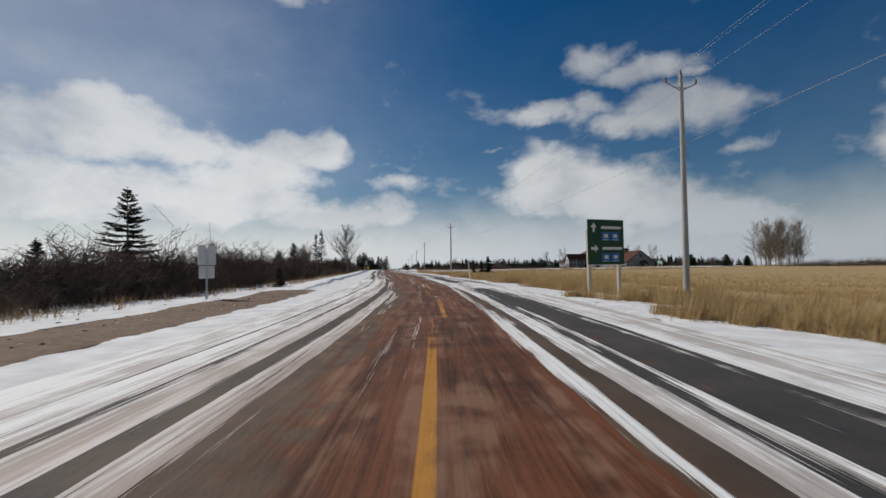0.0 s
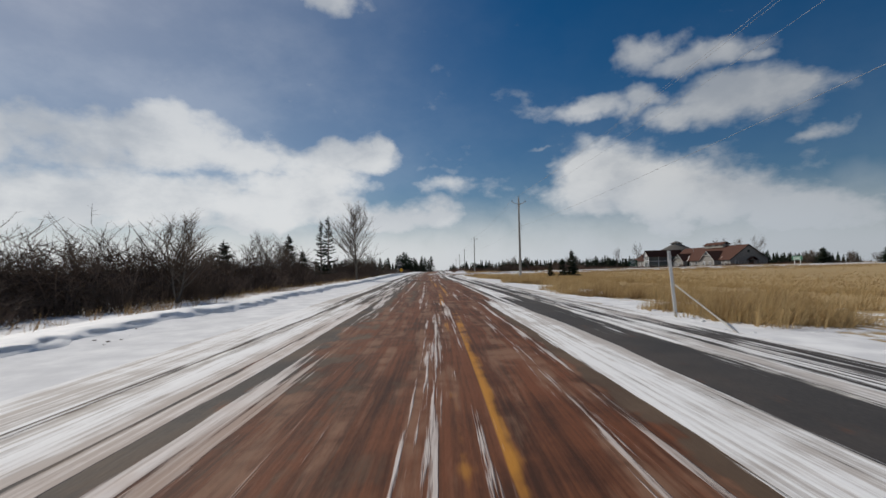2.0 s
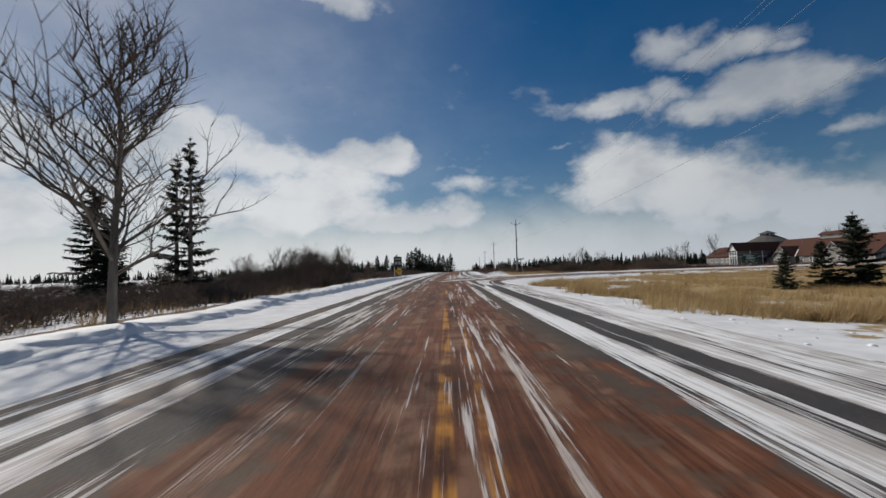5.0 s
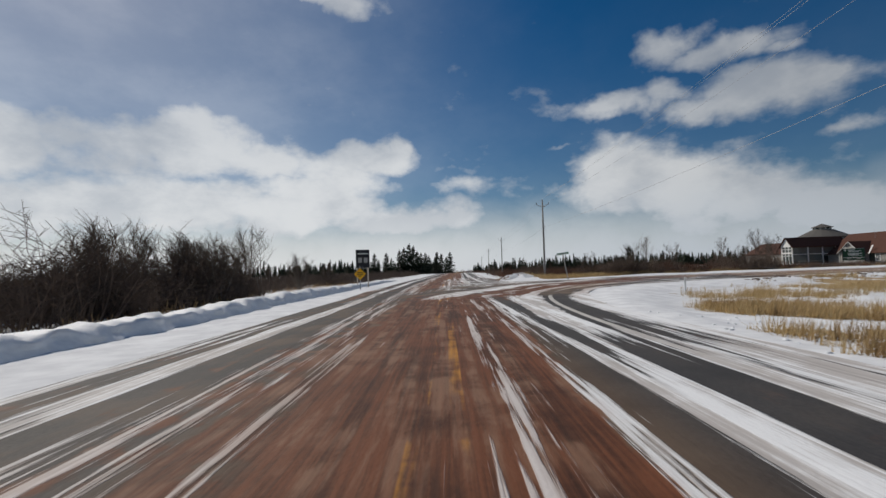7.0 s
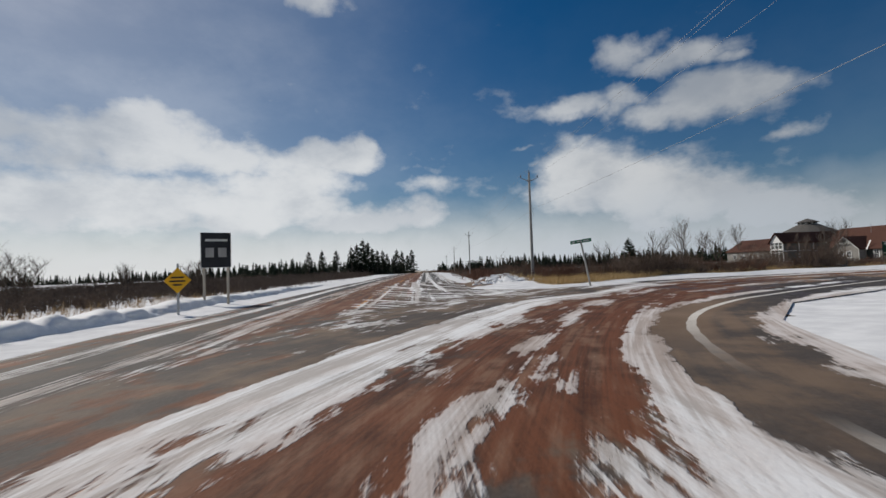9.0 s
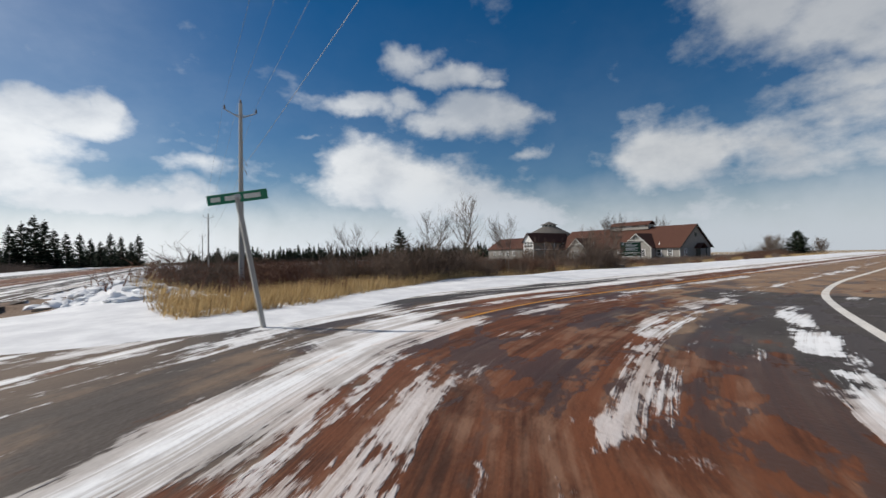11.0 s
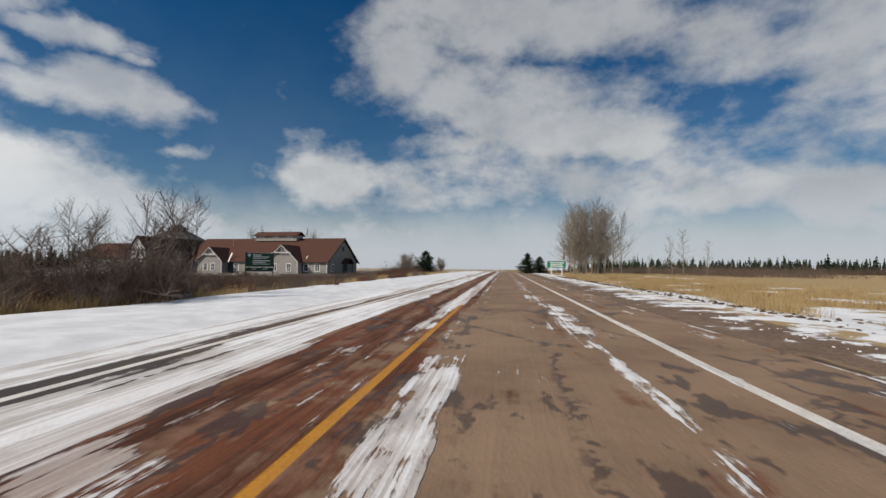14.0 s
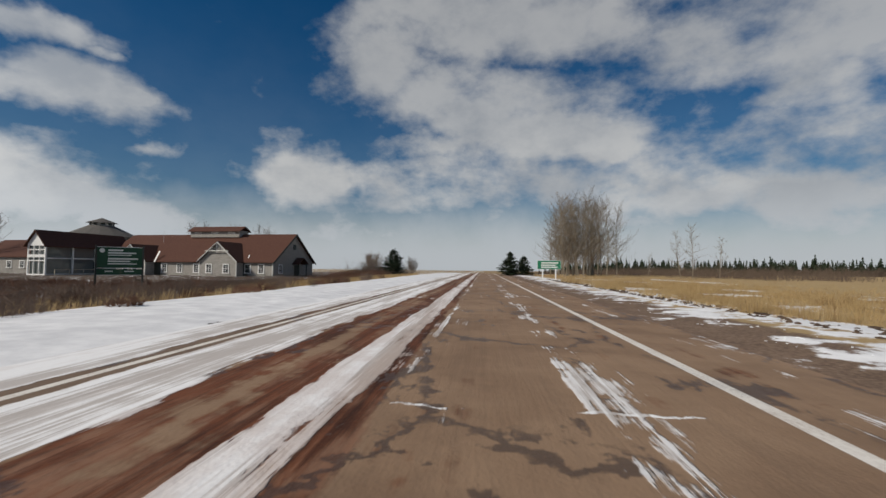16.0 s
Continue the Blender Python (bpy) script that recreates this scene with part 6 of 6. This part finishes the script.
POLES = [(-19.0, -172.0, 9.9), (-0.4, -110.9, 10.2), (8.2, -49.4, 9.3), (20.3, 17.5, 9.5), (31.6, 77.0, 9.2), (43.0, 137.0, 9.2), (54.0, 197.0, 9.2)]
for k, (x, y, tall) in enumerate(POLES):
    utility_pole(x, y, tall, -9, 0.4)


def cable(sx, drop, sag, r):
    """One conductor, span by span from pole to pole."""
    c, s = math.cos(radians(-9)), math.sin(radians(-9))
    for (ax, ay, ah), (bx, by, bh) in zip(POLES, POLES[1:]):
        a = Vector((ax + c * sx, ay + s * sx, plant_z(ax, ay) + ah - drop))
        b = Vector((bx + c * sx, by + s * sx, plant_z(bx, by) + bh - drop))
        span = Sticks(1)
        span.tube([a.lerp(b, f / 16) - Vector((0, 0, sag * 4 * (f / 16) * (1 - f / 16))) for f in range(17)], [r] * 17, 5)
        tagged(new("overhead_cable", span.mesh("overhead_cable", CABLE)), "thin grey overhead cable strung between two poles", "cable", "overhead cables")


cable(0.0, -0.22, 0.7, 0.005)
cable(0.75, 0.20, 0.7, 0.005)
cable(-0.75, 0.20, 0.7, 0.005)
cable(0.22, 3.2, 0.55, 0.007)


# ---------------------------------------------------------------- signs
def bars(parent, rows, material, y=-0.012, name="lettering"):
    """Lines of lettering too small to read, as plain raised bars: x0, x1, z, height."""
    for x0, x1, z, h in rows:
        part(name, box((x1 - x0, 0.006, h), ((x0 + x1) / 2, y, z)), material, parent)


def arrow(parent, x, z, size, turn, material):
    shape = [(-0.14, -0.5), (0.14, -0.5), (0.14, 0.02), (0.42, 0.02), (0, 0.5), (-0.42, 0.02), (-0.14, 0.02)]
    c, s = math.cos(radians(turn)), math.sin(radians(turn))
    part("arrow", prism([(x + size * (a * c - b * s), z + size * (a * s + b * c)) for a, b in shape], 0.006, m=Matrix.Translation((0, -0.018, 0))), material, parent, "pale arrow")


def info_sign():
    t = thing("direction_sign", pose(-3.5, -109.45, plant_z(-3.5, -109.45), 0, 0, 5), "dark green direction sign with arrows and blue pictograms on timber posts", "road sign")
    z0 = 1.19 - plant_z(-3.5, -109.45)
    board = part("board", box((2.1, 0.035, 2.06), (0, 0, z0 + 1.03), 0.008), GREEN, t)
    rim = box((2.14, 0.05, 0.03), (0, 0.006, z0 - 0.012))
    box((2.14, 0.05, 0.02), (0, 0.006, z0 + 2.068), 0, rim)
    part("rim", rim, ALUMINIUM, board)
    for x in (-0.93, 0.80):
        part("post", box((0.15, 0.15, z0 + 2.0), (x, 0.10, (z0 + 1.6) / 2 - 0.2), 0.015), POST, t, "bleached timber post")
    arrow(board, -0.70, z0 + 1.70, 0.42, 0, CREAM)
    arrow(board, -0.66, z0 + 0.74, 0.42, -90, CREAM)
    bars(board, [(-0.28, 0.88, z0 + 1.70, 0.13), (-0.22, 0.92, z0 + 0.74, 0.13)], CREAM, -0.02)
    for z in (z0 + 1.30, z0 + 0.32):
        for x in (-0.02, 0.52):
            p = part("pictogram", box((0.48, 0.008, 0.40), (x, -0.021, z)), BLUE, board, "blue pictogram square")
            bars(p, [(x - 0.10, x + 0.12, z + 0.02, 0.16), (x - 0.17, x + 0.17, z - 0.16, 0.025)], CREAM, -0.028, "symbol")


info_sign()


def park_sign():
    """The wide green sign before the building."""
    m = pose(69.95, 22.0, plant_z(69.95, 22.0), 0, 0, -52.0)
    t = thing("park_sign", m, "wide dark green notice sign with pale lettering on dark posts", "sign")
    z0 = 0.46 - plant_z(69.95, 22.0)
    w = 2.35
    main = part("board", box((w, 0.05, 1.30), (0, 0, z0 + 1.18), 0.01), GREEN, t)
    low = part("lower_board", box((w, 0.05, 0.36), (0, 0, z0 + 0.26), 0.01), GREEN, t)
    for z in (z0 + 1.845, z0 + 0.50, z0 + 0.06):
        part("rail", box((w + 0.04, 0.07, 0.035), (0, 0, z)), TRIM, t, "pale rail")
    for x in (-w / 2 - 0.05, w / 2 + 0.05):
        part("post", box((0.10, 0.10, z0 + 2.25), (x, 0, (z0 + 1.95) / 2 - 0.15), 0.01), DOOR_DARK, t, "dark post")
    badge = bmesh.new()
    bmesh.ops.create_cone(badge, cap_ends=True, segments=12, radius1=0.14, radius2=0.14, depth=0.01, matrix=pose(-0.92, -0.03, z0 + 1.62, 90))
    part("badge", badge, CREAM, main)
    bars(main, [(-0.62, 0.15, z0 + 1.64, 0.11), (-0.62, 0.85, z0 + 1.47, 0.09), (-0.62, 0.60, z0 + 1.33, 0.06), (-0.62, 0.95, z0 + 1.10, 0.10), (-0.62, 0.55, z0 + 0.94, 0.09), (-0.62, 0.90, z0 + 0.78, 0.06)], CREAM, -0.028)
    bars(low, [(-0.75, -0.35, z0 + 0.30, 0.07), (0.25, 0.75, z0 + 0.30, 0.07)], CREAM, -0.028)


park_sign()


def guide_sign():
    t = thing("guide_sign", pose(93.0, -8.45, plant_z(93, -8.45), 0, 0, -90), "green highway guide sign with white lettering on two pale posts", "road sign")
    z0 = 1.2 - plant_z(93, -8.45)
    b = part("board", box((2.5, 0.03, 0.9), (0, 0, z0 + 0.45), 0.01), ROAD_GREEN, t)
    part("rim", box((2.56, 0.02, 0.96), (0, 0.012, z0 + 0.45)), WHITE, b)
    for x in (-0.70, 0.72):
        part("post", box((0.12, 0.12, z0 + 1.1), (x, 0.09, (z0 + 0.7) / 2 - 0.2), 0.01), WHITE, t)
    bars(b, [(-0.85, 1.0, z0 + 0.66, 0.12), (-0.85, 0.7, z0 + 0.42, 0.12), (-0.85, 0.9, z0 + 0.20, 0.12)], WHITE, -0.02)


guide_sign()


def street_sign():
    """The leaning name blade at the junction's corner."""
    base = (16.1, 1.15)
    t = thing("street_sign", pose(*base, plant_z(*base), -1, -10, 0), "green street name blade on a leaning bare post", "street sign")
    part("post", box((0.075, 0.075, 2.75), (0, 0, 0.98), 0.01), POLE, t, "leaning weathered post")
    for turn, z in ((-40, 2.30),):
        bm = box((1.02, 0.02, 0.17), (0, 0, 0), 0.006)
        bmesh.ops.transform(bm, matrix=pose(0, 0, z, 0, 2, turn), verts=bm.verts)
        blade = part("blade", bm, ROAD_GREEN, t, "green name blade")
        for x0, x1 in ((-0.44, -0.28), (-0.20, 0.06), (0.12, 0.40)):
            bb = box((x1 - x0, 0.006, 0.075), ((x0 + x1) / 2, -0.014, 0))
            bmesh.ops.transform(bb, matrix=pose(0, 0, z, 0, 2, turn), verts=bb.verts)
            part("lettering", bb, CREAM, blade)
    part("bracket", box((0.10, 0.10, 0.05), (0, 0, 2.32)), STEEL, t)


street_sign()


def warning_sign():
    x, y = -1.05, -2.7
    t = thing("warning_sign", pose(x, y, plant_z(x, y), 0, 0, -6), "yellow diamond warning sign with dark marks on a steel post", "road sign")
    z0 = 1.08 - plant_z(x, y)
    bm = box((0.60, 0.012, 0.60), (0, 0, 0), 0.004)
    bmesh.ops.transform(bm, matrix=pose(0, 0, z0, 0, 45, 0), verts=bm.verts)
    d = part("diamond", bm, YELLOW, t)
    bars(d, [(-0.20, 0.20, z0 + 0.10, 0.05), (-0.24, 0.24, z0 - 0.02, 0.05), (-0.14, 0.14, z0 - 0.14, 0.05)], BLACK, -0.010)
    part("post", box((0.06, 0.05, z0 + 0.9), (0, 0.035, (z0 + 0.4) / 2 - 0.1)), STEEL, t)


warning_sign()


def black_sign():
    x, y = -1.0, 1.6
    t = thing("notice_sign", pose(x, y, plant_z(x, y), 0, 0, 22), "dark notice sign with pale marks on two timber posts", "road sign")
    z0 = 1.55 - plant_z(x, y)
    b = part("board", box((1.12, 0.03, 1.45), (0, 0, z0 + 0.72), 0.01), BLACK, t)
    part("rim", box((1.16, 0.02, 1.49), (0, 0.012, z0 + 0.72)), ALUMINIUM, b)
    bars(b, [(-0.40, 0.45, z0 + 1.14, 0.10)], CREAM, -0.02)
    for k in (-0.24, 0.24):
        bars(b, [(k - 0.16, k + 0.16, z0 + 0.62, 0.40)], POLE, -0.02, "pictogram")
    for k in (-0.45, 0.45):
        part("post", box((0.09, 0.09, z0 + 1.5), (k, 0.07, (z0 + 1.1) / 2 - 0.2)), POST, t)


black_sign()


def sign_back():
    x, y = -20.7, -106.4
    t = thing("sign_back", pose(x, y, plant_z(x, y), 0, 0, 12), "bare aluminium backs of two stacked road signs on a post", "road sign")
    z0 = 0.83 - plant_z(x, y)
    for dx in (-0.19, 0.19):
        part("upper_panel", box((0.30, 0.012, 0.84), (dx, 0, z0 + 0.98), 0.004), ALUMINIUM, t)
        part("lower_panel", box((0.25, 0.012, 0.52), (dx * 0.86, 0, z0 + 0.27), 0.004), ALUMINIUM, t)
    part("post", box((0.07, 0.06, z0 + 1.7), (0, -0.05, (z0 + 1.25) / 2 - 0.2), 0.008), STEEL, t)


sign_back()


def marker_post(x, y, tall, lean, label):
    t = thing("marker_post", pose(x, y, plant_z(x, y), 0, lean, 0), label, "marker post", "marker posts")
    part("stake", box((0.08, 0.03, tall + 0.3), (0, 0, tall / 2 - 0.15), 0.008), WHITE, t)
    part("reflector", box((0.06, 0.008, 0.16), (0, -0.02, tall - 0.14)), ALUMINIUM, t)
    return t


post = marker_post(-2.3, -87.9, 1.55, -4, "tall white roadside marker post with a slanting brace in grass")
part("brace", rod((0.02, -0.05, 0.75), (-0.94, -2.8, 0.05), 0.016, 0.016, 6), POLE, post, "slanting grey brace")
marker_post(14.6, -15.4, 0.62, 0, "short white marker post in the snowy corner")


# ---------------------------------------------------------------- the visitor building
HOUSE = pose(114.3, 33.6, -0.66, 0, 0, -5.9)
house = thing("visitor_centre", HOUSE, "long grey shingled visitor centre with brown roofs and a glazed hall", "building")


def roof_slab(a0, a1, b0, b1, ridge, eave, peak, over=0.35, thick=0.16, along="b"):
    """Two slopes with thickness; the ridge runs along b (or a)."""
    bm = bmesh.new()
    for side in (-1, 1):
        foot = (a0 - over if side < 0 else a1 + over) if along == "b" else (b0 - over if side < 0 else b1 + over)
        wall = (a0 if side < 0 else a1) if along == "b" else (b0 if side < 0 else b1)
        slope = (peak - eave) / abs(ridge - wall)
        foot_z = eave - slope * over
        ends = (b0 - over, b1 + over) if along == "b" else (a0 - over, a1 + over)
        pts = []
        for e in ends:
            for d, z in ((foot, foot_z), (ridge, peak)):
                for lift in (0, thick):
                    pts.append(bm.verts.new((d, e, z + lift) if along == "b" else (e, d, z + lift)))
        for q in ((0, 1, 3, 2), (4, 6, 7, 5), (0, 2, 6, 4), (1, 5, 7, 3), (0, 4, 5, 1), (2, 3, 7, 6)):
            bm.faces.new([pts[i] for i in q])
    bmesh.ops.recalc_face_normals(bm, faces=bm.faces)
    return bm


def gable_body(a0, a1, b0, b1, ridge, eave, peak, along="b"):
    """Walls up to the eaves with gabled ends, one solid."""
    if along == "b":
        return prism([(a0, 0), (a1, 0), (a1, eave), (ridge, peak), (a0, eave)], b1 - b0, m=Matrix.Translation((0, b0, 0)))
    return prism([(b0, 0), (b1, 0), (b1, eave), (ridge, peak), (b0, eave)], a1 - a0, m=Matrix.Translation((a0, 0, 0)) @ Matrix(((0, 1, 0, 0), (1, 0, 0, 0), (0, 0, 1, 0), (0, 0, 0, 1))))


def window(parent, centre, w, h, face):
    """A white sash window: frame, glazing bars and dark pane. face: 'w' or 's'."""
    turn = pose(*centre, 0, 0, -90 if face == "w" else 0)

    def placed(bm):
        bmesh.ops.transform(bm, matrix=turn, verts=bm.verts)
        return bm

    f = box((w, 0.09, 0.13), (0, -0.03, h / 2))
    box((w + 0.12, 0.13, 0.13), (0, -0.05, -h / 2), 0, f)
    for s in (-1, 1):
        box((0.13, 0.09, h), (s * (w / 2 - 0.06), -0.03, 0), 0, f)
    box((w, 0.07, 0.07), (0, -0.03, 0), 0, f)
    frame_ob = part("window", placed(f), WHITE, parent, "white sash window frame")
    bars_bm = box((0.035, 0.05, h), (0, -0.02, 0))
    for z in (-h / 4, h / 4):
        box((w, 0.05, 0.035), (0, -0.02, z), 0, bars_bm)
    part("glazing_bars", placed(bars_bm), WHITE, frame_ob)
    part("pane", placed(box((w - 0.1, 0.02, h - 0.1), (0, -0.006, 0))), GLASS, frame_ob)


EAVE, PEAK = 2.66, 7.5
part("hall_wall", gable_body(0, 13.7, 0, 34, 6.85, EAVE, PEAK), SIDING, house)
hall_roof = part("hall_roof", roof_slab(0, 13.7, 0, 34, 6.85, EAVE + 0.02, PEAK + 0.02, 0.45), ROOF, house)
for b in (2.1, 4.6, 14.5, 17.8, 20.9):
    window(house, (-0.02, b, 1.35), 1.15, 1.45, "w")
window(house, (2.3, -0.02, 1.35), 1.1, 1.45, "s")
part("door", box((0.10, 1.1, 2.2), (-0.03, 6.0 - 0.9, 1.12)), DOOR_DARK, house, "dark recessed door")
part("door", box((0.10, 1.9, 2.3), (-0.03, 22.6, 1.17)), DOOR_DARK, house, "dark wide door")
part("porch_roof", roof_slab(6.2, 9.2, -1.3, -0.02, 7.7, 2.3, 3.3, 0.2, 0.1), ROOF, house)
for a in (6.3, 9.1):
    part("porch_post", box((0.16, 0.16, 2.35), (a, -1.2, 1.17)), DOOR_DARK, house)
part("gable_door", box((1.6, 0.08, 2.1), (7.7, -0.05, 1.06)), DOOR_DARK, house, "dark double door")
for a in (6.85,):
    part("gable_vent", box((0.9, 0.10, 0.9), (a, -0.05, 5.3), 0.02), DOOR_DARK, house)
barge = bmesh.new()
for s in (-1, 1):
    m = pose(6.85 + s * 3.65, -0.47, (EAVE + PEAK) / 2 - 0.16, 0, s * math.degrees(math.atan2(PEAK - EAVE, 6.85)), 0)
    box((9.3, 0.05, 0.26), (0, 0, 0), 0, barge, None)
    bmesh.ops.transform(barge, matrix=m, verts=barge.verts[-8:])
part("bargeboard", barge, DOOR_DARK, house)
corner = box((0.16, 0.16, EAVE), (0, 0, EAVE / 2))
part("corner_board", corner, TRIM, house)

# the long clerestory on the ridge
clere = part("clerestory", box((2.6, 10.2, 1.25), (6.85, 15.5, PEAK + 0.22)), SIDING, house)
part("clerestory_roof", roof_slab(5.55, 8.15, 10.4, 20.6, 6.85, PEAK + 0.84, PEAK + 1.55, 0.4, 0.12), ROOF, clere)
for b in (12.0, 15.5, 19.0):
    p = box((0.06, 1.5, 0.42), (5.53, b, PEAK + 0.45))
    part("clerestory_louvre", p, TRIM, clere)


def cross_gable(b0, b1, out, peak, wins):
    """A gabled bay on the west front, with its timber truss."""
    mid = (b0 + b1) / 2
    bay = part("front_bay", gable_body(-out, 3.5, b0, b1, mid, EAVE, peak, "a"), SIDING, house)
    part("bay_roof", roof_slab(-out, 3.8, b0, b1, mid, EAVE + 0.02, peak + 0.02, 0.35, 0.14, "a"), ROOF, bay)
    truss = bmesh.new()
    half, rise = (b1 - b0) / 2, peak - EAVE

    def beam(p, q, r=0.09):
        rod((-out - 0.36, p[0], p[1]), (-out - 0.36, q[0], q[1]), r, r, 4, truss)

    for s in (-1, 1):
        beam((mid + s * (half + 0.3), EAVE - 0.25), (mid, peak - 0.02), 0.11)
        beam((mid, peak - 1.5), (mid + s * half * 0.42, peak - rise * 0.45), 0.07)
        beam((mid + s * half * 0.25, peak - 1.5), (mid + s * half * 0.25, peak - rise * 0.27), 0.06)
    beam((mid - half * 0.62, peak - 1.5), (mid + half * 0.62, peak - 1.5), 0.09)
    beam((mid, peak - 1.8), (mid, peak), 0.08)
    part("gable_truss", truss, TRIM, bay, "pale timber truss")
    for s in (b0, b1):
        part("corner_board", box((0.14, 0.14, EAVE), (-out, s, EAVE / 2)), TRIM, bay)
    for b in wins:
        window(bay, (-out - 0.02, b, 1.35), 1.15, 1.45, "w")


cross_gable(5.4, 12.3, 1.9, 5.75, (7.3, 10.5))
cross_gable(22.9, 28.6, 2.0, 5.3, (25.0, 26.8))
part("valley_flashing", box((0.06, 0.30, 2.3), (-0.1, 22.4, 3.3), turn=Matrix.Rotation(radians(30), 4, "Y")), WHITE, house, "white snow-caught valley strip")
part("valley_flashing", box((0.06, 0.16, 1.4), (0.5, 4.9, 3.2), turn=Matrix.Rotation(radians(38), 4, "Y")), WHITE, house, "white snow-caught valley strip")
mast = rod((4.0, 25.0, 6.0), (4.0, 25.0, 8.2), 0.03, 0.02, 6)
rod((4.0, 24.5, 7.6), (4.0, 25.5, 7.6), 0.02, 0.02, 6, mast)
part("aerial", mast, STEEL, house)

# the glazed hall, a narrow gabled gallery running east to the hall
G0, G1, GB0, GB1, GE, GP = -9.9, 5.0, 33.7, 37.3, 5.0, 7.15
gallery = part("glazed_hall", gable_body(G0 + 0.3, G1, GB0 + 0.25, GB1 - 0.25, (GB0 + GB1) / 2, GE - 0.1, GP - 0.15, "a"), HALL_GLASS, house, "glazed gallery")
part("gallery_roof", roof_slab(G0, G1, GB0, GB1, (GB0 + GB1) / 2, GE, GP, 0.4, 0.16, "a"), ROOF, gallery)
for k, a in enumerate((-9.9, -5.6, -1.6, 2.0)):
    part("mullion", box((0.22, 0.22, GE), (a + 0.11, GB0 + 0.08, GE / 2)), WHITE, gallery, "white frame post")
for z in (0.15, 2.75, GE - 0.1):
    part("transom", box((13.6, 0.16, 0.18), (-3.0, GB0 + 0.09, z)), WHITE, gallery, "white frame rail")
for b in (GB0 + 0.1, (GB0 + GB1) / 2 - 0.55, (GB0 + GB1) / 2 + 0.55, GB1 - 0.1):
    part("mullion", box((0.18, 0.20 if b in (GB0 + 0.1, GB1 - 0.1) else 0.1, GE), (G0 + 0.1, b, GE / 2)), WHITE, gallery, "white frame post")
for z, h in ((0.12, 0.24), (2.35, 0.16), (3.1, 0.45), (4.1, 0.14), (GE - 0.1, 0.3)):
    part("transom", box((0.18, GB1 - GB0, h), (G0 + 0.11, (GB0 + GB1) / 2, z)), WHITE, gallery, "white frame rail")
tri = prism([(GB0, GE), (GB1, GE), ((GB0 + GB1) / 2, GP)], 0.12, m=Matrix.Translation((G0, 0, 0)) @ Matrix(((0, 1, 0, 0), (1, 0, 0, 0), (0, 0, 1, 0), (0, 0, 0, 1))))
part("gable_panel", tri, WHITE, gallery, "white boarded gable")
part("gallery_door", box((3.0, 0.08, 2.1), (-0.2, GB0 + 0.2, 1.1)), GLASS, gallery, "dark doorway")
part("railing", box((7.0, 0.06, 0.08), (-6.0, GB0 - 1.4, 0.95)), POST, house)
for a in (-9.4, -7.1, -4.8, -2.6):
    part("railing_post", box((0.10, 0.10, 0.95), (a, GB0 - 1.4, 0.47)), POST, house)

# the wing behind
part("wing_wall", gable_body(-1.5, 9.5, 40, 62, 4.0, 3.2, 6.4), SIDING, house)
part("wing_roof", roof_slab(-1.5, 9.5, 40, 62, 4.0, 3.22, 6.42, 0.4), ROOF, house)
for b in (50, 53, 56, 59):
    window(house, (-1.52, b, 1.7), 1.2, 1.3, "w")


def drum(radius, z0, z1, top, sides=16, at=(10.85, 46.8)):
    bm = bmesh.new()
    bmesh.ops.create_cone(bm, cap_ends=True, segments=sides, radius1=radius, radius2=top, depth=z1 - z0, matrix=Matrix.Translation((*at, (z0 + z1) / 2)))
    return bm


# the round pavilion with its two-tier roof
pavilion = part("pavilion_wall", drum(6.3, 0, 7.6, 6.3), SIDING, house)
part("pavilion_roof", drum(7.0, 7.5, 9.95, 2.3), ROOF_GREY, pavilion, "grey conical roof")
lantern = part("lantern", drum(2.1, 9.9, 10.6, 2.1), TRIM, pavilion, "pale lantern drum")
part("lantern_roof", drum(2.75, 10.55, 11.6, 0.15), ROOF_GREY, lantern, "grey lantern roof")
for k in range(10):
    a = 2 * math.pi * (k + 0.5) / 10
    louvre = box((0.75, 0.05, 0.4), (0, 0, 0))
    bmesh.ops.transform(louvre, matrix=pose(10.85 + 2.08 * math.cos(a), 46.8 + 2.08 * math.sin(a), 10.25, 0, 0, math.degrees(a) + 90), verts=louvre.verts)
    part("louvre", louvre, DOOR_DARK, lantern)
